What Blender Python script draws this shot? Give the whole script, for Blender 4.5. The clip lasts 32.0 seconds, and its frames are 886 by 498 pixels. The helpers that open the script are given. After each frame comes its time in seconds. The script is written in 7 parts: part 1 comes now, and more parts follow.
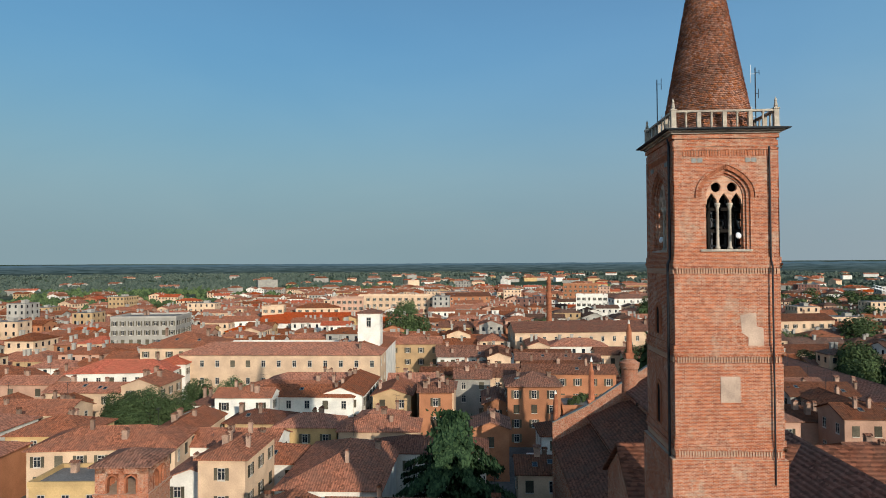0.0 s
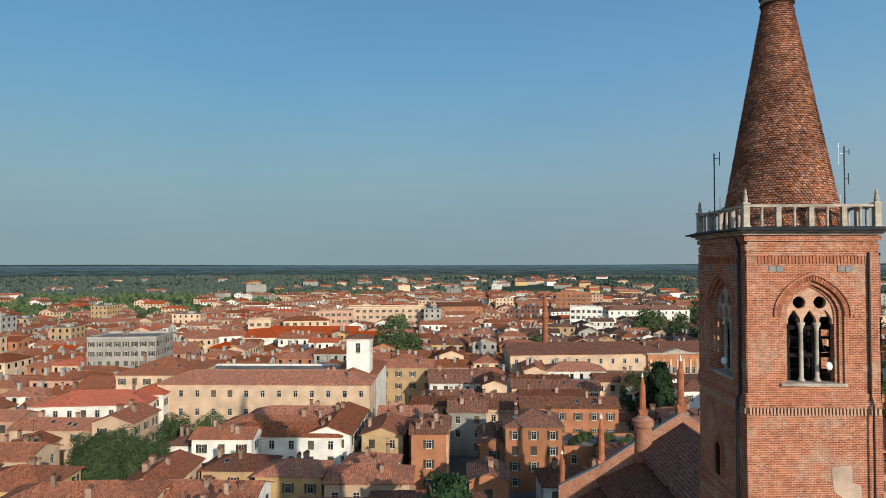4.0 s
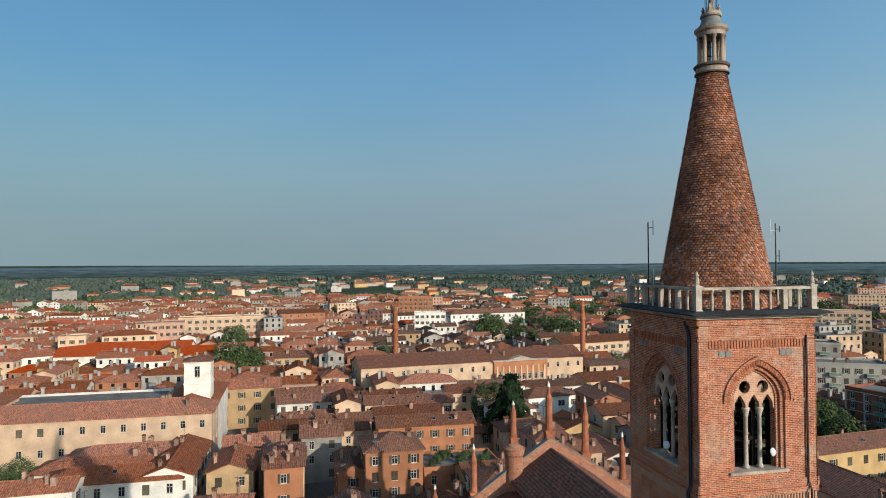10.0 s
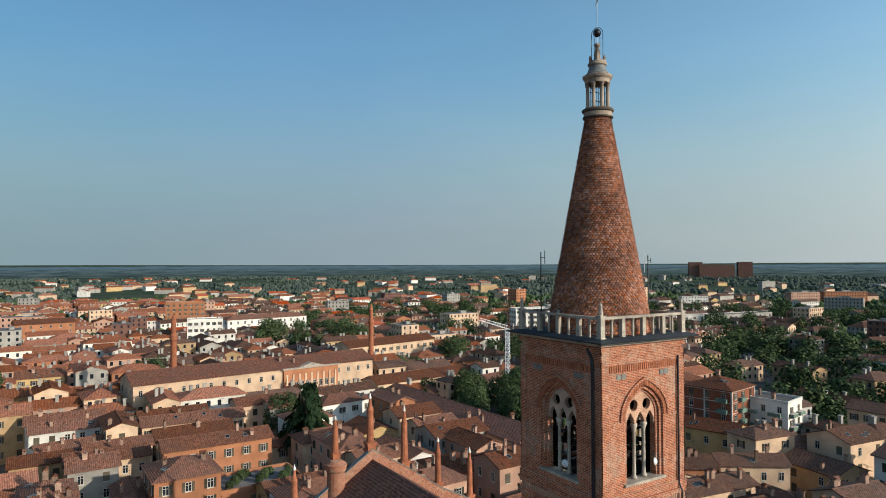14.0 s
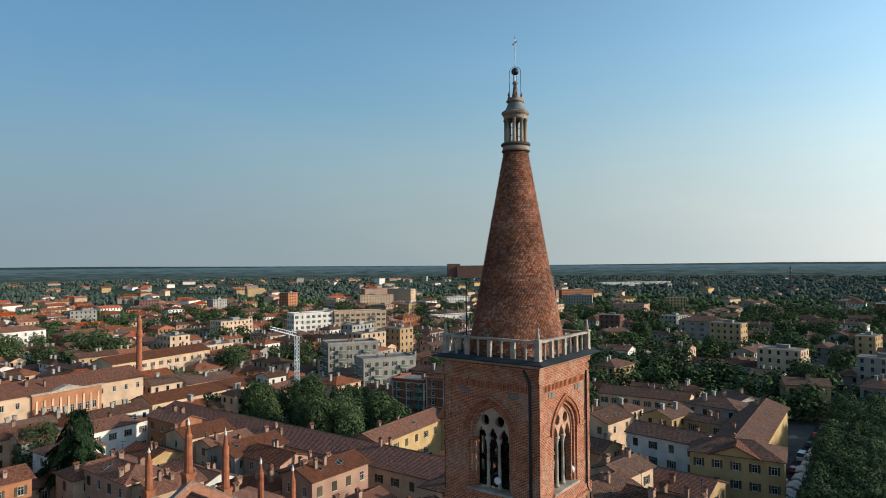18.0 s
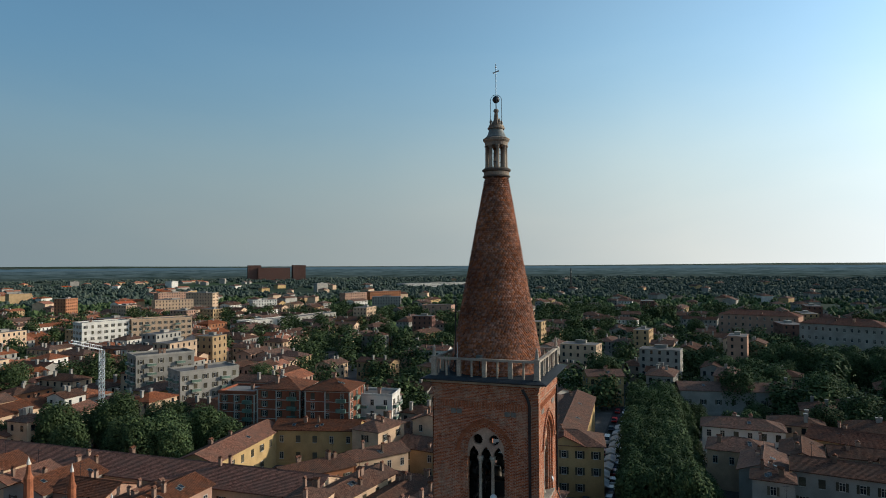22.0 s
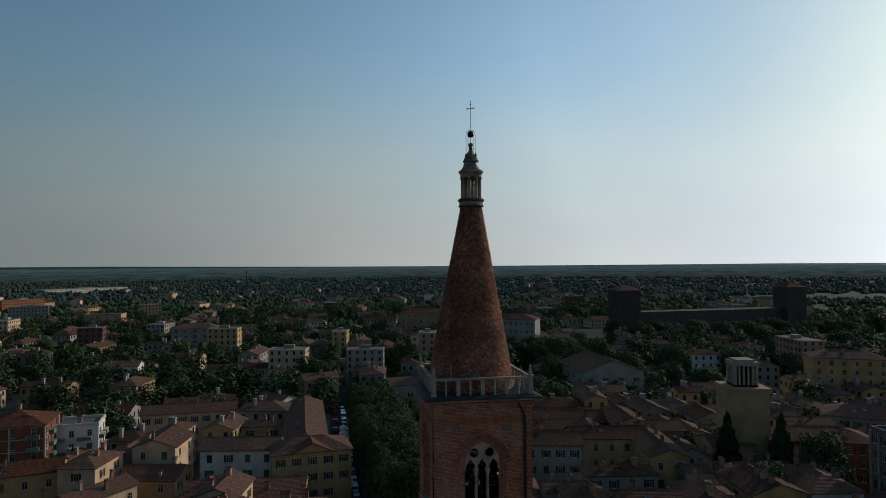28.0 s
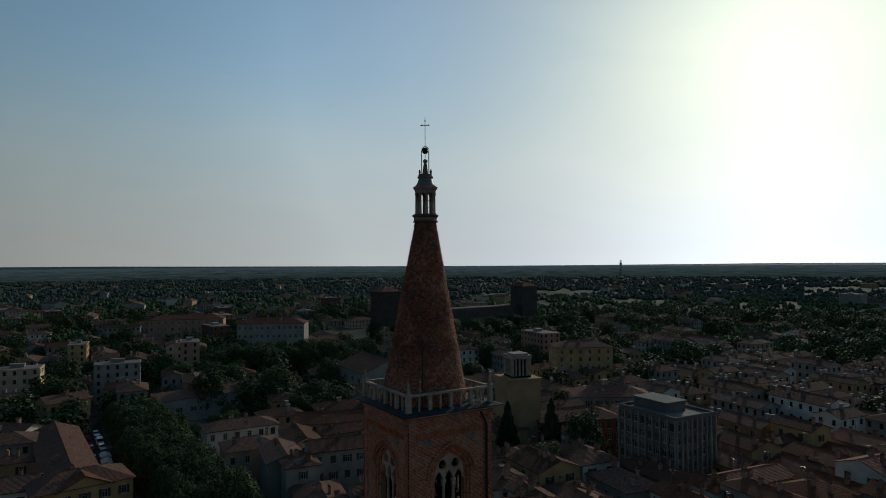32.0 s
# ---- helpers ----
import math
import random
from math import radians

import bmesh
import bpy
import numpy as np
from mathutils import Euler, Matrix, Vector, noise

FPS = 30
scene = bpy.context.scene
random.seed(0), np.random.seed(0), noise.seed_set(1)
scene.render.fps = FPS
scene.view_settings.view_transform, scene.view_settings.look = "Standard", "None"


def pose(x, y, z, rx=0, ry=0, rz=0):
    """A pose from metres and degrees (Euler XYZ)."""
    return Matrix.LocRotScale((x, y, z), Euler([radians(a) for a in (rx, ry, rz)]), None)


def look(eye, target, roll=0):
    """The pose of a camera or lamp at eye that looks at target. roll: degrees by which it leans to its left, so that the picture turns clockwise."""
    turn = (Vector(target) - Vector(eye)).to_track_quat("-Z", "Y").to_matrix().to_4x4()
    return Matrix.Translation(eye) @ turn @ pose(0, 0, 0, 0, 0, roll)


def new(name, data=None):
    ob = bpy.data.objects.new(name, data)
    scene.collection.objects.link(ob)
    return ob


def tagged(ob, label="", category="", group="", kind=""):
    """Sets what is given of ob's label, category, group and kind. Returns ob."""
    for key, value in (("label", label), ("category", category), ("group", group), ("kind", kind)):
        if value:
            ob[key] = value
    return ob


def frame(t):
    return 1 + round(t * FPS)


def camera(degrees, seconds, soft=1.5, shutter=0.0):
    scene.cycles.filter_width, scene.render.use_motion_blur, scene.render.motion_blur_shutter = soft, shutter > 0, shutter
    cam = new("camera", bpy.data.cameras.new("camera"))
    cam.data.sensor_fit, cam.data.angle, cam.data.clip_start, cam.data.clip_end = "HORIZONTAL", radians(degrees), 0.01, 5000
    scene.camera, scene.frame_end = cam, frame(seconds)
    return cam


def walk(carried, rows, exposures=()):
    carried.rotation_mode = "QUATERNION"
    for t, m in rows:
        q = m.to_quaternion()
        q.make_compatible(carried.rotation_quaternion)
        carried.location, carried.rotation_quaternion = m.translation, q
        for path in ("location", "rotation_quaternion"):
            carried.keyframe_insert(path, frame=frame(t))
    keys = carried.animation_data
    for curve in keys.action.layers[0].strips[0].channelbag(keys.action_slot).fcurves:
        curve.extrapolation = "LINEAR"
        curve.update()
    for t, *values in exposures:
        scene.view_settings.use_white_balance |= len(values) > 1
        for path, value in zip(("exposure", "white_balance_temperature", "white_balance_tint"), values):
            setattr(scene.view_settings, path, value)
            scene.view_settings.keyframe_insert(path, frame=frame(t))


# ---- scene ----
cam = camera(69.2, 32.0, soft=0.95)
PATH = [
    (0, (-15.391, -44.233, 41.744), (-15.529, -41.814, 41.796), -0.3),
    (0.5, (-15.606, -42.779, 42.225), (-15.74, -40.36, 42.277), -0.3),
    (1, (-15.826, -41.397, 42.858), (-15.957, -38.979, 42.909), -0.3),
    (1.5, (-16.002, -40.084, 43.627), (-16.129, -37.664, 43.679), -0.3),
    (2, (-16.176, -38.95, 44.602), (-16.295, -36.53, 44.654), -0.3),
    (2.5, (-16.399, -37.93, 45.658), (-16.508, -35.51, 45.71), -0.3),
    (3, (-16.519, -37.051, 46.701), (-16.624, -34.631, 46.754), -0.2),
    (3.5, (-16.607, -36.169, 47.626), (-16.711, -33.749, 47.681), -0.1),
    (5.5, (-17.387, -33.643, 49.814), (-17.422, -31.221, 49.868), -0.3),
    (6, (-17.674, -33.165, 50.197), (-17.636, -30.743, 50.251), -0.2),
    (6.5, (-17.973, -32.77, 50.552), (-17.857, -30.349, 50.606), -0.2),
    (7, (-18.349, -32.427, 50.862), (-18.156, -30.012, 50.916), -0.3),
    (7.5, (-18.782, -32.131, 51.187), (-18.544, -29.72, 51.24), -0.3),
    (8, (-19.144, -31.751, 51.479), (-18.865, -29.345, 51.532), -0.3),
    (8.5, (-19.512, -31.333, 51.732), (-19.181, -28.933, 51.784), -0.3),
    (9, (-20.003, -30.963, 51.979), (-19.592, -28.575, 52.032), -0.4),
    (9.5, (-20.538, -30.585, 52.202), (-20.068, -28.208, 52.254), -0.3),
    (10, (-21.135, -30.25, 52.482), (-20.63, -27.881, 52.534), -0.3),
    (10.5, (-21.756, -29.872, 52.741), (-21.201, -27.514, 52.794), -0.3),
    (11, (-22.441, -29.463, 52.974), (-21.809, -27.125, 53.025), -0.3),
    (11.5, (-23.23, -29.059, 53.203), (-22.483, -26.754, 53.254), -0.3),
    (12, (-24.027, -28.624, 53.41), (-23.154, -26.364, 53.461), -0.3),
    (12.5, (-24.821, -28.183, 53.603), (-23.826, -25.974, 53.655), -0.3),
    (13, (-25.681, -27.718, 53.751), (-24.571, -25.563, 53.802), -0.3),
    (13.5, (-26.516, -27.209, 53.896), (-25.313, -25.105, 53.948), -0.3),
    (14, (-27.367, -26.664, 54.072), (-26.08, -24.612, 54.123), -0.2),
    (14.5, (-28.205, -26.027, 54.275), (-26.832, -24.032, 54.327), -0.2),
    (16.5, (-31.76, -23.017, 55.008), (-30.05, -21.301, 55.06), -0.4),
    (17, (-32.579, -22.149, 55.218), (-30.792, -20.515, 55.27), -0.4),
    (17.5, (-33.455, -21.275, 55.391), (-31.594, -19.724, 55.443), -0.3),
    (18, (-34.317, -20.311, 55.559), (-32.387, -18.848, 55.612), -0.4),
    (18.5, (-35.121, -19.28, 55.746), (-33.126, -17.907, 55.798), -0.4),
    (19, (-35.934, -18.139, 55.925), (-33.877, -16.86, 55.976), -0.4),
    (19.5, (-36.721, -16.982, 56.11), (-34.608, -15.797, 56.16), -0.4),
    (20, (-37.424, -15.72, 56.288), (-35.259, -14.633, 56.339), -0.4),
    (20.5, (-38.115, -14.534, 56.429), (-35.91, -13.532, 56.48), -0.4),
    (21, (-38.752, -13.175, 56.575), (-36.524, -12.223, 56.626), -0.3),
    (21.5, (-39.311, -11.834, 56.77), (-37.059, -10.941, 56.821), -0.3),
    (22, (-39.852, -10.48, 56.922), (-37.57, -9.67, 56.975), -0.3),
    (22.5, (-40.36, -9.054, 57.047), (-38.048, -8.329, 57.101), -0.3),
    (23, (-40.931, -7.577, 57.154), (-38.592, -6.942, 57.208), -0.3),
    (23.5, (-41.376, -6.104, 57.365), (-39.015, -5.562, 57.417), -0.3),
    (24, (-41.839, -4.537, 57.504), (-39.459, -4.091, 57.557), -0.3),
    (24.5, (-42.364, -2.925, 57.651), (-39.967, -2.575, 57.703), -0.3),
    (25, (-42.835, -1.237, 57.758), (-40.427, -0.984, 57.812), -0.4),
    (25.5, (-43.093, 0.466, 57.888), (-40.676, 0.614, 57.941), -0.3),
    (27.5, (-43.302, 7.531, 58.461), (-40.895, 7.244, 58.514), -0.4),
    (28, (-43.188, 9.259, 58.54), (-40.799, 8.856, 58.593), -0.3),
    (28.5, (-42.816, 10.944, 58.707), (-40.448, 10.43, 58.76), -0.4),
    (29, (-42.37, 12.679, 58.84), (-40.029, 12.054, 58.894), -0.4),
    (29.5, (-41.953, 14.471, 58.946), (-39.645, 13.735, 58.999), -0.3),
    (30, (-41.55, 16.203, 59.004), (-39.278, 15.362, 59.057), -0.3),
    (30.5, (-40.789, 17.902, 59.2), (-38.56, 16.953, 59.255), -0.3),
    (31, (-39.97, 19.522, 59.401), (-37.79, 18.465, 59.455), -0.3),
    (31.5, (-39.215, 21.122, 59.501), (-37.095, 19.95, 59.554), -0.3),
    (32, (-38.635, 22.679, 59.564), (-36.579, 21.396, 59.616), -0.3),
]
EXPOSURES = [(t, stops, 6000, 6) for t, stops in ((0, 0.0), (10, -0.02), (14, 0.05), (18, -0.02), (20, -0.12), (22, -0.36), (25, -0.72), (29, -1.36), (32, -1.55))]
walk(cam, [(t, look(eye, target, roll)) for t, eye, target, roll in PATH], EXPOSURES)

# ---- light ----
SUN_AZ, SUN_EL = 150.4, 18.5
world = bpy.data.worlds.new("sky")
scene.world = world
world.use_nodes = True
wn = world.node_tree.nodes
sky = wn.new("ShaderNodeTexSky")
sky.sky_type = "NISHITA"
sky.sun_disc = False
sky.sun_elevation = radians(SUN_EL)
sky.sun_rotation = radians(SUN_AZ)
sky.altitude = 100
sky.air_density = 1.0
sky.dust_density = 1.4
sky.ozone_density = 1.2
wn["Background"].inputs["Strength"].default_value = 0.115
haze = wn.new("ShaderNodeMix")
haze.data_type, haze.blend_type = "RGBA", "MULTIPLY"
haze.inputs[0].default_value = 1
haze.inputs[7].default_value = (0.79, 0.985, 1.02, 1)
# the dusty summer air near the horizon: greyer and dimmer than a clean sky
air = wn.new("ShaderNodeTexCoord")
up = wn.new("ShaderNodeSeparateXYZ")
low = wn.new("ShaderNodeValToRGB")
low.color_ramp.interpolation = "EASE"
low.color_ramp.elements[0].position, low.color_ramp.elements[0].color = 0.0, (0.85, 0.85, 0.85, 1)
low.color_ramp.elements[1].position, low.color_ramp.elements[1].color = 0.34, (0, 0, 0, 1)
grey = wn.new("ShaderNodeRGBToBW")
dust = wn.new("ShaderNodeMix")
dust.data_type, dust.blend_type = "RGBA", "MULTIPLY"
dust.inputs[0].default_value = 1
dust.inputs[7].default_value = (0.71, 0.76, 0.78, 1)
blend = wn.new("ShaderNodeMix")
blend.data_type = "RGBA"
world.node_tree.links.new(sky.outputs[0], haze.inputs[6])
lift = wn.new("ShaderNodeMath")
lift.operation = "SMOOTH_MAX"
lift.inputs[1].default_value, lift.inputs[2].default_value = 0.13, 0.12
back = wn.new("ShaderNodeCombineXYZ")
hazy, cirrus = wn.new("ShaderNodeMix"), wn.new("ShaderNodeMix")
for node in (hazy, cirrus):
    node.data_type, node.blend_type = "RGBA", "MULTIPLY"
    node.inputs[0].default_value = 1
for a_, b_ in ((air.outputs["Generated"], up.inputs[0]), (up.outputs["X"], back.inputs["X"]), (up.outputs["Y"], back.inputs["Y"]), (up.outputs["Z"], lift.inputs[0]), (lift.outputs[0], back.inputs["Z"]), (back.outputs[0], sky.inputs[0]), (up.outputs["Z"], low.inputs[0]), (sky.outputs[0], grey.inputs[0]), (grey.outputs[0], dust.inputs[6]), (low.outputs[0], blend.inputs[0]), (haze.outputs[2], blend.inputs[6]), (dust.outputs[2], blend.inputs[7]), (blend.outputs[2], hazy.inputs[6]), (hazy.outputs[2], cirrus.inputs[6]), (cirrus.outputs[2], wn["Background"].inputs[0])):
    world.node_tree.links.new(a_, b_)
# forward scattering in the dusty air: whiter and brighter towards the sun, deeper blue away from it
to_sun = wn.new("ShaderNodeVectorMath")
to_sun.operation = "DOT_PRODUCT"
_a, _e = radians(SUN_AZ), radians(SUN_EL)
to_sun.inputs[1].default_value = (math.sin(_a) * math.cos(_e), math.cos(_a) * math.cos(_e), math.sin(_e))
turned = wn.new("ShaderNodeMapRange")
turned.inputs[1].default_value, turned.inputs[2].default_value = -1, 1
glow_low, glow_high = wn.new("ShaderNodeValToRGB"), wn.new("ShaderNodeValToRGB")
SCATTER = ((0.0, 0.64, 0.86, 0.88, 1.0), (0.067, 0.68, 0.87, 0.88, 1.0), (0.146, 0.78, 0.95, 0.91, 1.02), (0.25, 0.98, 1.12, 0.97, 1.02), (0.37, 1.26, 1.4, 1.0, 0.96), (0.5, 1.54, 1.66, 1.06, 0.92), (0.63, 1.8, 1.88, 1.11, 0.9), (0.75, 2.1, 2.16, 1.14, 0.89), (0.883, 2.05, 2.3, 1.1, 0.95), (0.933, 1.5, 1.92, 1.07, 1.0), (0.972, 1.05, 1.45, 1.05, 1.02), (0.992, 0.8, 1.15, 1.05, 1.0), (1.0, 0.7, 1.0, 1.05, 1.0))
for node, pick in ((glow_low, 1), (glow_high, 2)):
    el_ = node.color_ramp.elements
    while len(el_) < len(SCATTER):
        el_.new(0.5)
    for q, row in zip(el_, SCATTER):
        q.position, q.color = row[0], (row[pick] * row[3], row[pick], row[pick] * row[4], 1)
height = wn.new("ShaderNodeMapRange")
height.inputs[1].default_value, height.inputs[2].default_value = 0.02, 0.36
glow = wn.new("ShaderNodeMix")
glow.data_type = "RGBA"
# thin veils of cirrus
veil_map, veil, veil_ramp = wn.new("ShaderNodeMapping"), wn.new("ShaderNodeTexNoise"), wn.new("ShaderNodeValToRGB")
veil_map.inputs["Rotation"].default_value = (0.0, 0.35, 0.4)
veil_map.inputs["Scale"].default_value = (1.0, 1.0, 3.0)
veil.inputs["Scale"].default_value, veil.inputs["Detail"].default_value = 2.2, 6
veil.inputs["Distortion"].default_value = 0.5
veil_ramp.color_ramp.elements[0].position, veil_ramp.color_ramp.elements[0].color = 0.38, (0.985, 0.99, 0.995, 1)
veil_ramp.color_ramp.elements[1].position, veil_ramp.color_ramp.elements[1].color = 0.72, (1.07, 1.035, 1.015, 1)
for a_, b_ in ((air.outputs["Generated"], to_sun.inputs[0]), (to_sun.outputs["Value"], turned.inputs[0]), (turned.outputs[0], glow_low.inputs[0]), (turned.outputs[0], glow_high.inputs[0]), (up.outputs["Z"], height.inputs[0]), (height.outputs[0], glow.inputs[0]), (glow_low.outputs[0], glow.inputs[6]), (glow_high.outputs[0], glow.inputs[7]), (glow.outputs[2], hazy.inputs[7]), (air.outputs["Generated"], veil_map.inputs[0]), (veil_map.outputs[0], veil.inputs["Vector"]), (veil.outputs["Fac"], veil_ramp.inputs[0]), (veil_ramp.outputs[0], cirrus.inputs[7])):
    world.node_tree.links.new(a_, b_)
sun_data = bpy.data.lights.new("sun", "SUN")
sun_data.energy = 5.0
sun_data.angle = radians(0.6)
sun_data.color = (1.0, 0.87, 0.70)
sun = new("sun", sun_data)
az, el = radians(SUN_AZ), radians(SUN_EL)
sun.matrix_world = look((0, 0, 200), (-math.sin(az) * math.cos(el) * 100, -math.cos(az) * math.cos(el) * 100, 200 - math.sin(el) * 100))


# ---- materials ----
def node_mat(name, rough=0.85, metal=0.0):
    m = bpy.data.materials.new(name)
    m.use_nodes = True
    b = m.node_tree.nodes["Principled BSDF"]
    b.inputs["Roughness"].default_value = rough
    b.inputs["Metallic"].default_value = metal
    b.inputs["Specular IOR Level"].default_value = 0.5 if rough < 0.6 else 0.04
    return m, m.node_tree.nodes, m.node_tree.links, b


def ramp(nodes, stops):
    r = nodes.new("ShaderNodeValToRGB")
    e = r.color_ramp.elements
    while len(e) < len(stops):
        e.new(0.5)
    for el_, (p, c) in zip(e, stops):
        el_.position, el_.color = p, (*c, 1)
    return r


def shade(c, k):
    return tuple(min(1, v * k) for v in c)


def plain(name, c, rough=0.85, metal=0.0, scale=1.2, var=0.25, vary=0.0, bump=0.15, stain=0.35):
    """A painted or mineral surface: fine grain, large stains, and a tint that differs from piece to piece."""
    m, n, l, b = node_mat(name, rough, metal)
    tc = n.new("ShaderNodeTexCoord")
    fine, big = n.new("ShaderNodeTexNoise"), n.new("ShaderNodeTexNoise")
    fine.inputs["Scale"].default_value, big.inputs["Scale"].default_value = scale * 6, scale * 0.35
    fine.inputs["Detail"].default_value = big.inputs["Detail"].default_value = 6
    l.new(tc.outputs["Object"], fine.inputs["Vector"]), l.new(tc.outputs["Object"], big.inputs["Vector"])
    r1 = ramp(n, [(0.3, shade(c, 1 - var)), (0.7, shade(c, 1 + var * 0.5))])
    l.new(fine.outputs["Fac"], r1.inputs["Fac"])
    r2 = ramp(n, [(0.35, (1 - stain, 1 - stain, 1 - stain * 0.95)), (0.62, (1, 1, 1))])
    l.new(big.outputs["Fac"], r2.inputs["Fac"])
    mul = n.new("ShaderNodeMix")
    mul.data_type, mul.blend_type = "RGBA", "MULTIPLY"
    mul.inputs[0].default_value = 1
    l.new(r1.outputs[0], mul.inputs[6]), l.new(r2.outputs[0], mul.inputs[7])
    out = mul.outputs[2]
    if vary:
        info, hsv, mp = n.new("ShaderNodeObjectInfo"), n.new("ShaderNodeHueSaturation"), n.new("ShaderNodeMapRange")
        mp.inputs[3].default_value, mp.inputs[4].default_value = 1 - vary, 1 + vary
        l.new(info.outputs["Random"], mp.inputs[0]), l.new(mp.outputs[0], hsv.inputs["Value"])
        l.new(out, hsv.inputs["Color"])
        out = hsv.outputs[0]
    l.new(out, b.inputs["Base Color"])
    if bump:
        bp = n.new("ShaderNodeBump")
        bp.inputs["Strength"].default_value = bump
        bp.inputs["Distance"].default_value = 0.05
        l.new(fine.outputs["Fac"], bp.inputs["Height"]), l.new(bp.outputs[0], b.inputs["Normal"])
    return m


def brickwork(name, c1, c2, mortar, width=0.27, height=0.085, patch=(0.42, 0.36, 0.28), amount=0.5):
    """Courses of brick, running round axis-aligned walls, with worn and re-pointed patches."""
    m, n, l, b = node_mat(name, 0.92)
    tc, sep, comb, add = n.new("ShaderNodeTexCoord"), n.new("ShaderNodeSeparateXYZ"), n.new("ShaderNodeCombineXYZ"), n.new("ShaderNodeMath")
    l.new(tc.outputs["Object"], sep.inputs[0])
    l.new(sep.outputs["X"], add.inputs[0]), l.new(sep.outputs["Y"], add.inputs[1])
    l.new(add.outputs[0], comb.inputs["X"]), l.new(sep.outputs["Z"], comb.inputs["Y"])
    br = n.new("ShaderNodeTexBrick")
    br.inputs["Color1"].default_value, br.inputs["Color2"].default_value, br.inputs["Mortar"].default_value = (*c1, 1), (*c2, 1), (*mortar, 1)
    br.inputs["Scale"].default_value = 1
    br.inputs["Mortar Size"].default_value = 0.011
    br.inputs["Brick Width"].default_value, br.inputs["Row Height"].default_value = width, height
    l.new(comb.outputs[0], br.inputs["Vector"])
    big = n.new("ShaderNodeTexNoise")
    big.inputs["Scale"].default_value, big.inputs["Detail"].default_value = 0.5, 10
    big.inputs["Roughness"].default_value = 0.78
    l.new(tc.outputs["Object"], big.inputs["Vector"])
    rp = ramp(n, [(0.53, (0, 0, 0)), (0.62, (amount, amount, amount))])
    l.new(big.outputs["Fac"], rp.inputs["Fac"])
    mix = n.new("ShaderNodeMix")
    mix.data_type = "RGBA"
    l.new(rp.outputs[0], mix.inputs[0]), l.new(br.outputs["Color"], mix.inputs[6])
    mix.inputs[7].default_value = (*patch, 1)
    sp1, sp2 = n.new("ShaderNodeTexNoise"), n.new("ShaderNodeTexNoise")
    sp1.inputs["Scale"].default_value, sp1.inputs["Detail"].default_value = 7.0, 6
    sp1.inputs["Roughness"].default_value = 0.8
    sp2.inputs["Scale"].default_value, sp2.inputs["Detail"].default_value = 0.35, 5
    l.new(tc.outputs["Object"], sp1.inputs["Vector"]), l.new(tc.outputs["Object"], sp2.inputs["Vector"])
    q1, q2 = ramp(n, [(0.5, (0, 0, 0)), (0.66, (0.8, 0.8, 0.8))]), ramp(n, [(0.44, (0.1, 0.1, 0.1)), (0.58, (0.95, 0.95, 0.95))])
    l.new(sp1.outputs["Fac"], q1.inputs["Fac"]), l.new(sp2.outputs["Fac"], q2.inputs["Fac"])
    qm = n.new("ShaderNodeMath")
    qm.operation = "MULTIPLY"
    l.new(q1.outputs[0], qm.inputs[0]), l.new(q2.outputs[0], qm.inputs[1])
    salt = n.new("ShaderNodeMix")
    salt.data_type = "RGBA"
    l.new(qm.outputs[0], salt.inputs[0]), l.new(mix.outputs[2], salt.inputs[6])
    salt.inputs[7].default_value = (0.52, 0.375, 0.28, 1)
    st = n.new("ShaderNodeTexNoise")
    st.inputs["Scale"].default_value, st.inputs["Detail"].default_value = 2.6, 10
    st.inputs["Roughness"].default_value = 0.72
    l.new(tc.outputs["Object"], st.inputs["Vector"])
    r2 = ramp(n, [(0.32, (0.66, 0.62, 0.6)), (0.58, (1.08, 1.05, 1.02))])
    l.new(st.outputs["Fac"], r2.inputs["Fac"])
    mul = n.new("ShaderNodeMix")
    mul.data_type, mul.blend_type = "RGBA", "MULTIPLY"
    mul.inputs[0].default_value = 1
    l.new(salt.outputs[2], mul.inputs[6]), l.new(r2.outputs[0], mul.inputs[7])
    l.new(mul.outputs[2], b.inputs["Base Color"])
    bp = n.new("ShaderNodeBump")
    bp.inputs["Strength"].default_value, bp.inputs["Distance"].default_value = 0.5, 0.02
    l.new(br.outputs["Fac"], bp.inputs["Height"])
    bp.invert = True
    l.new(bp.outputs[0], b.inputs["Normal"])
    return m


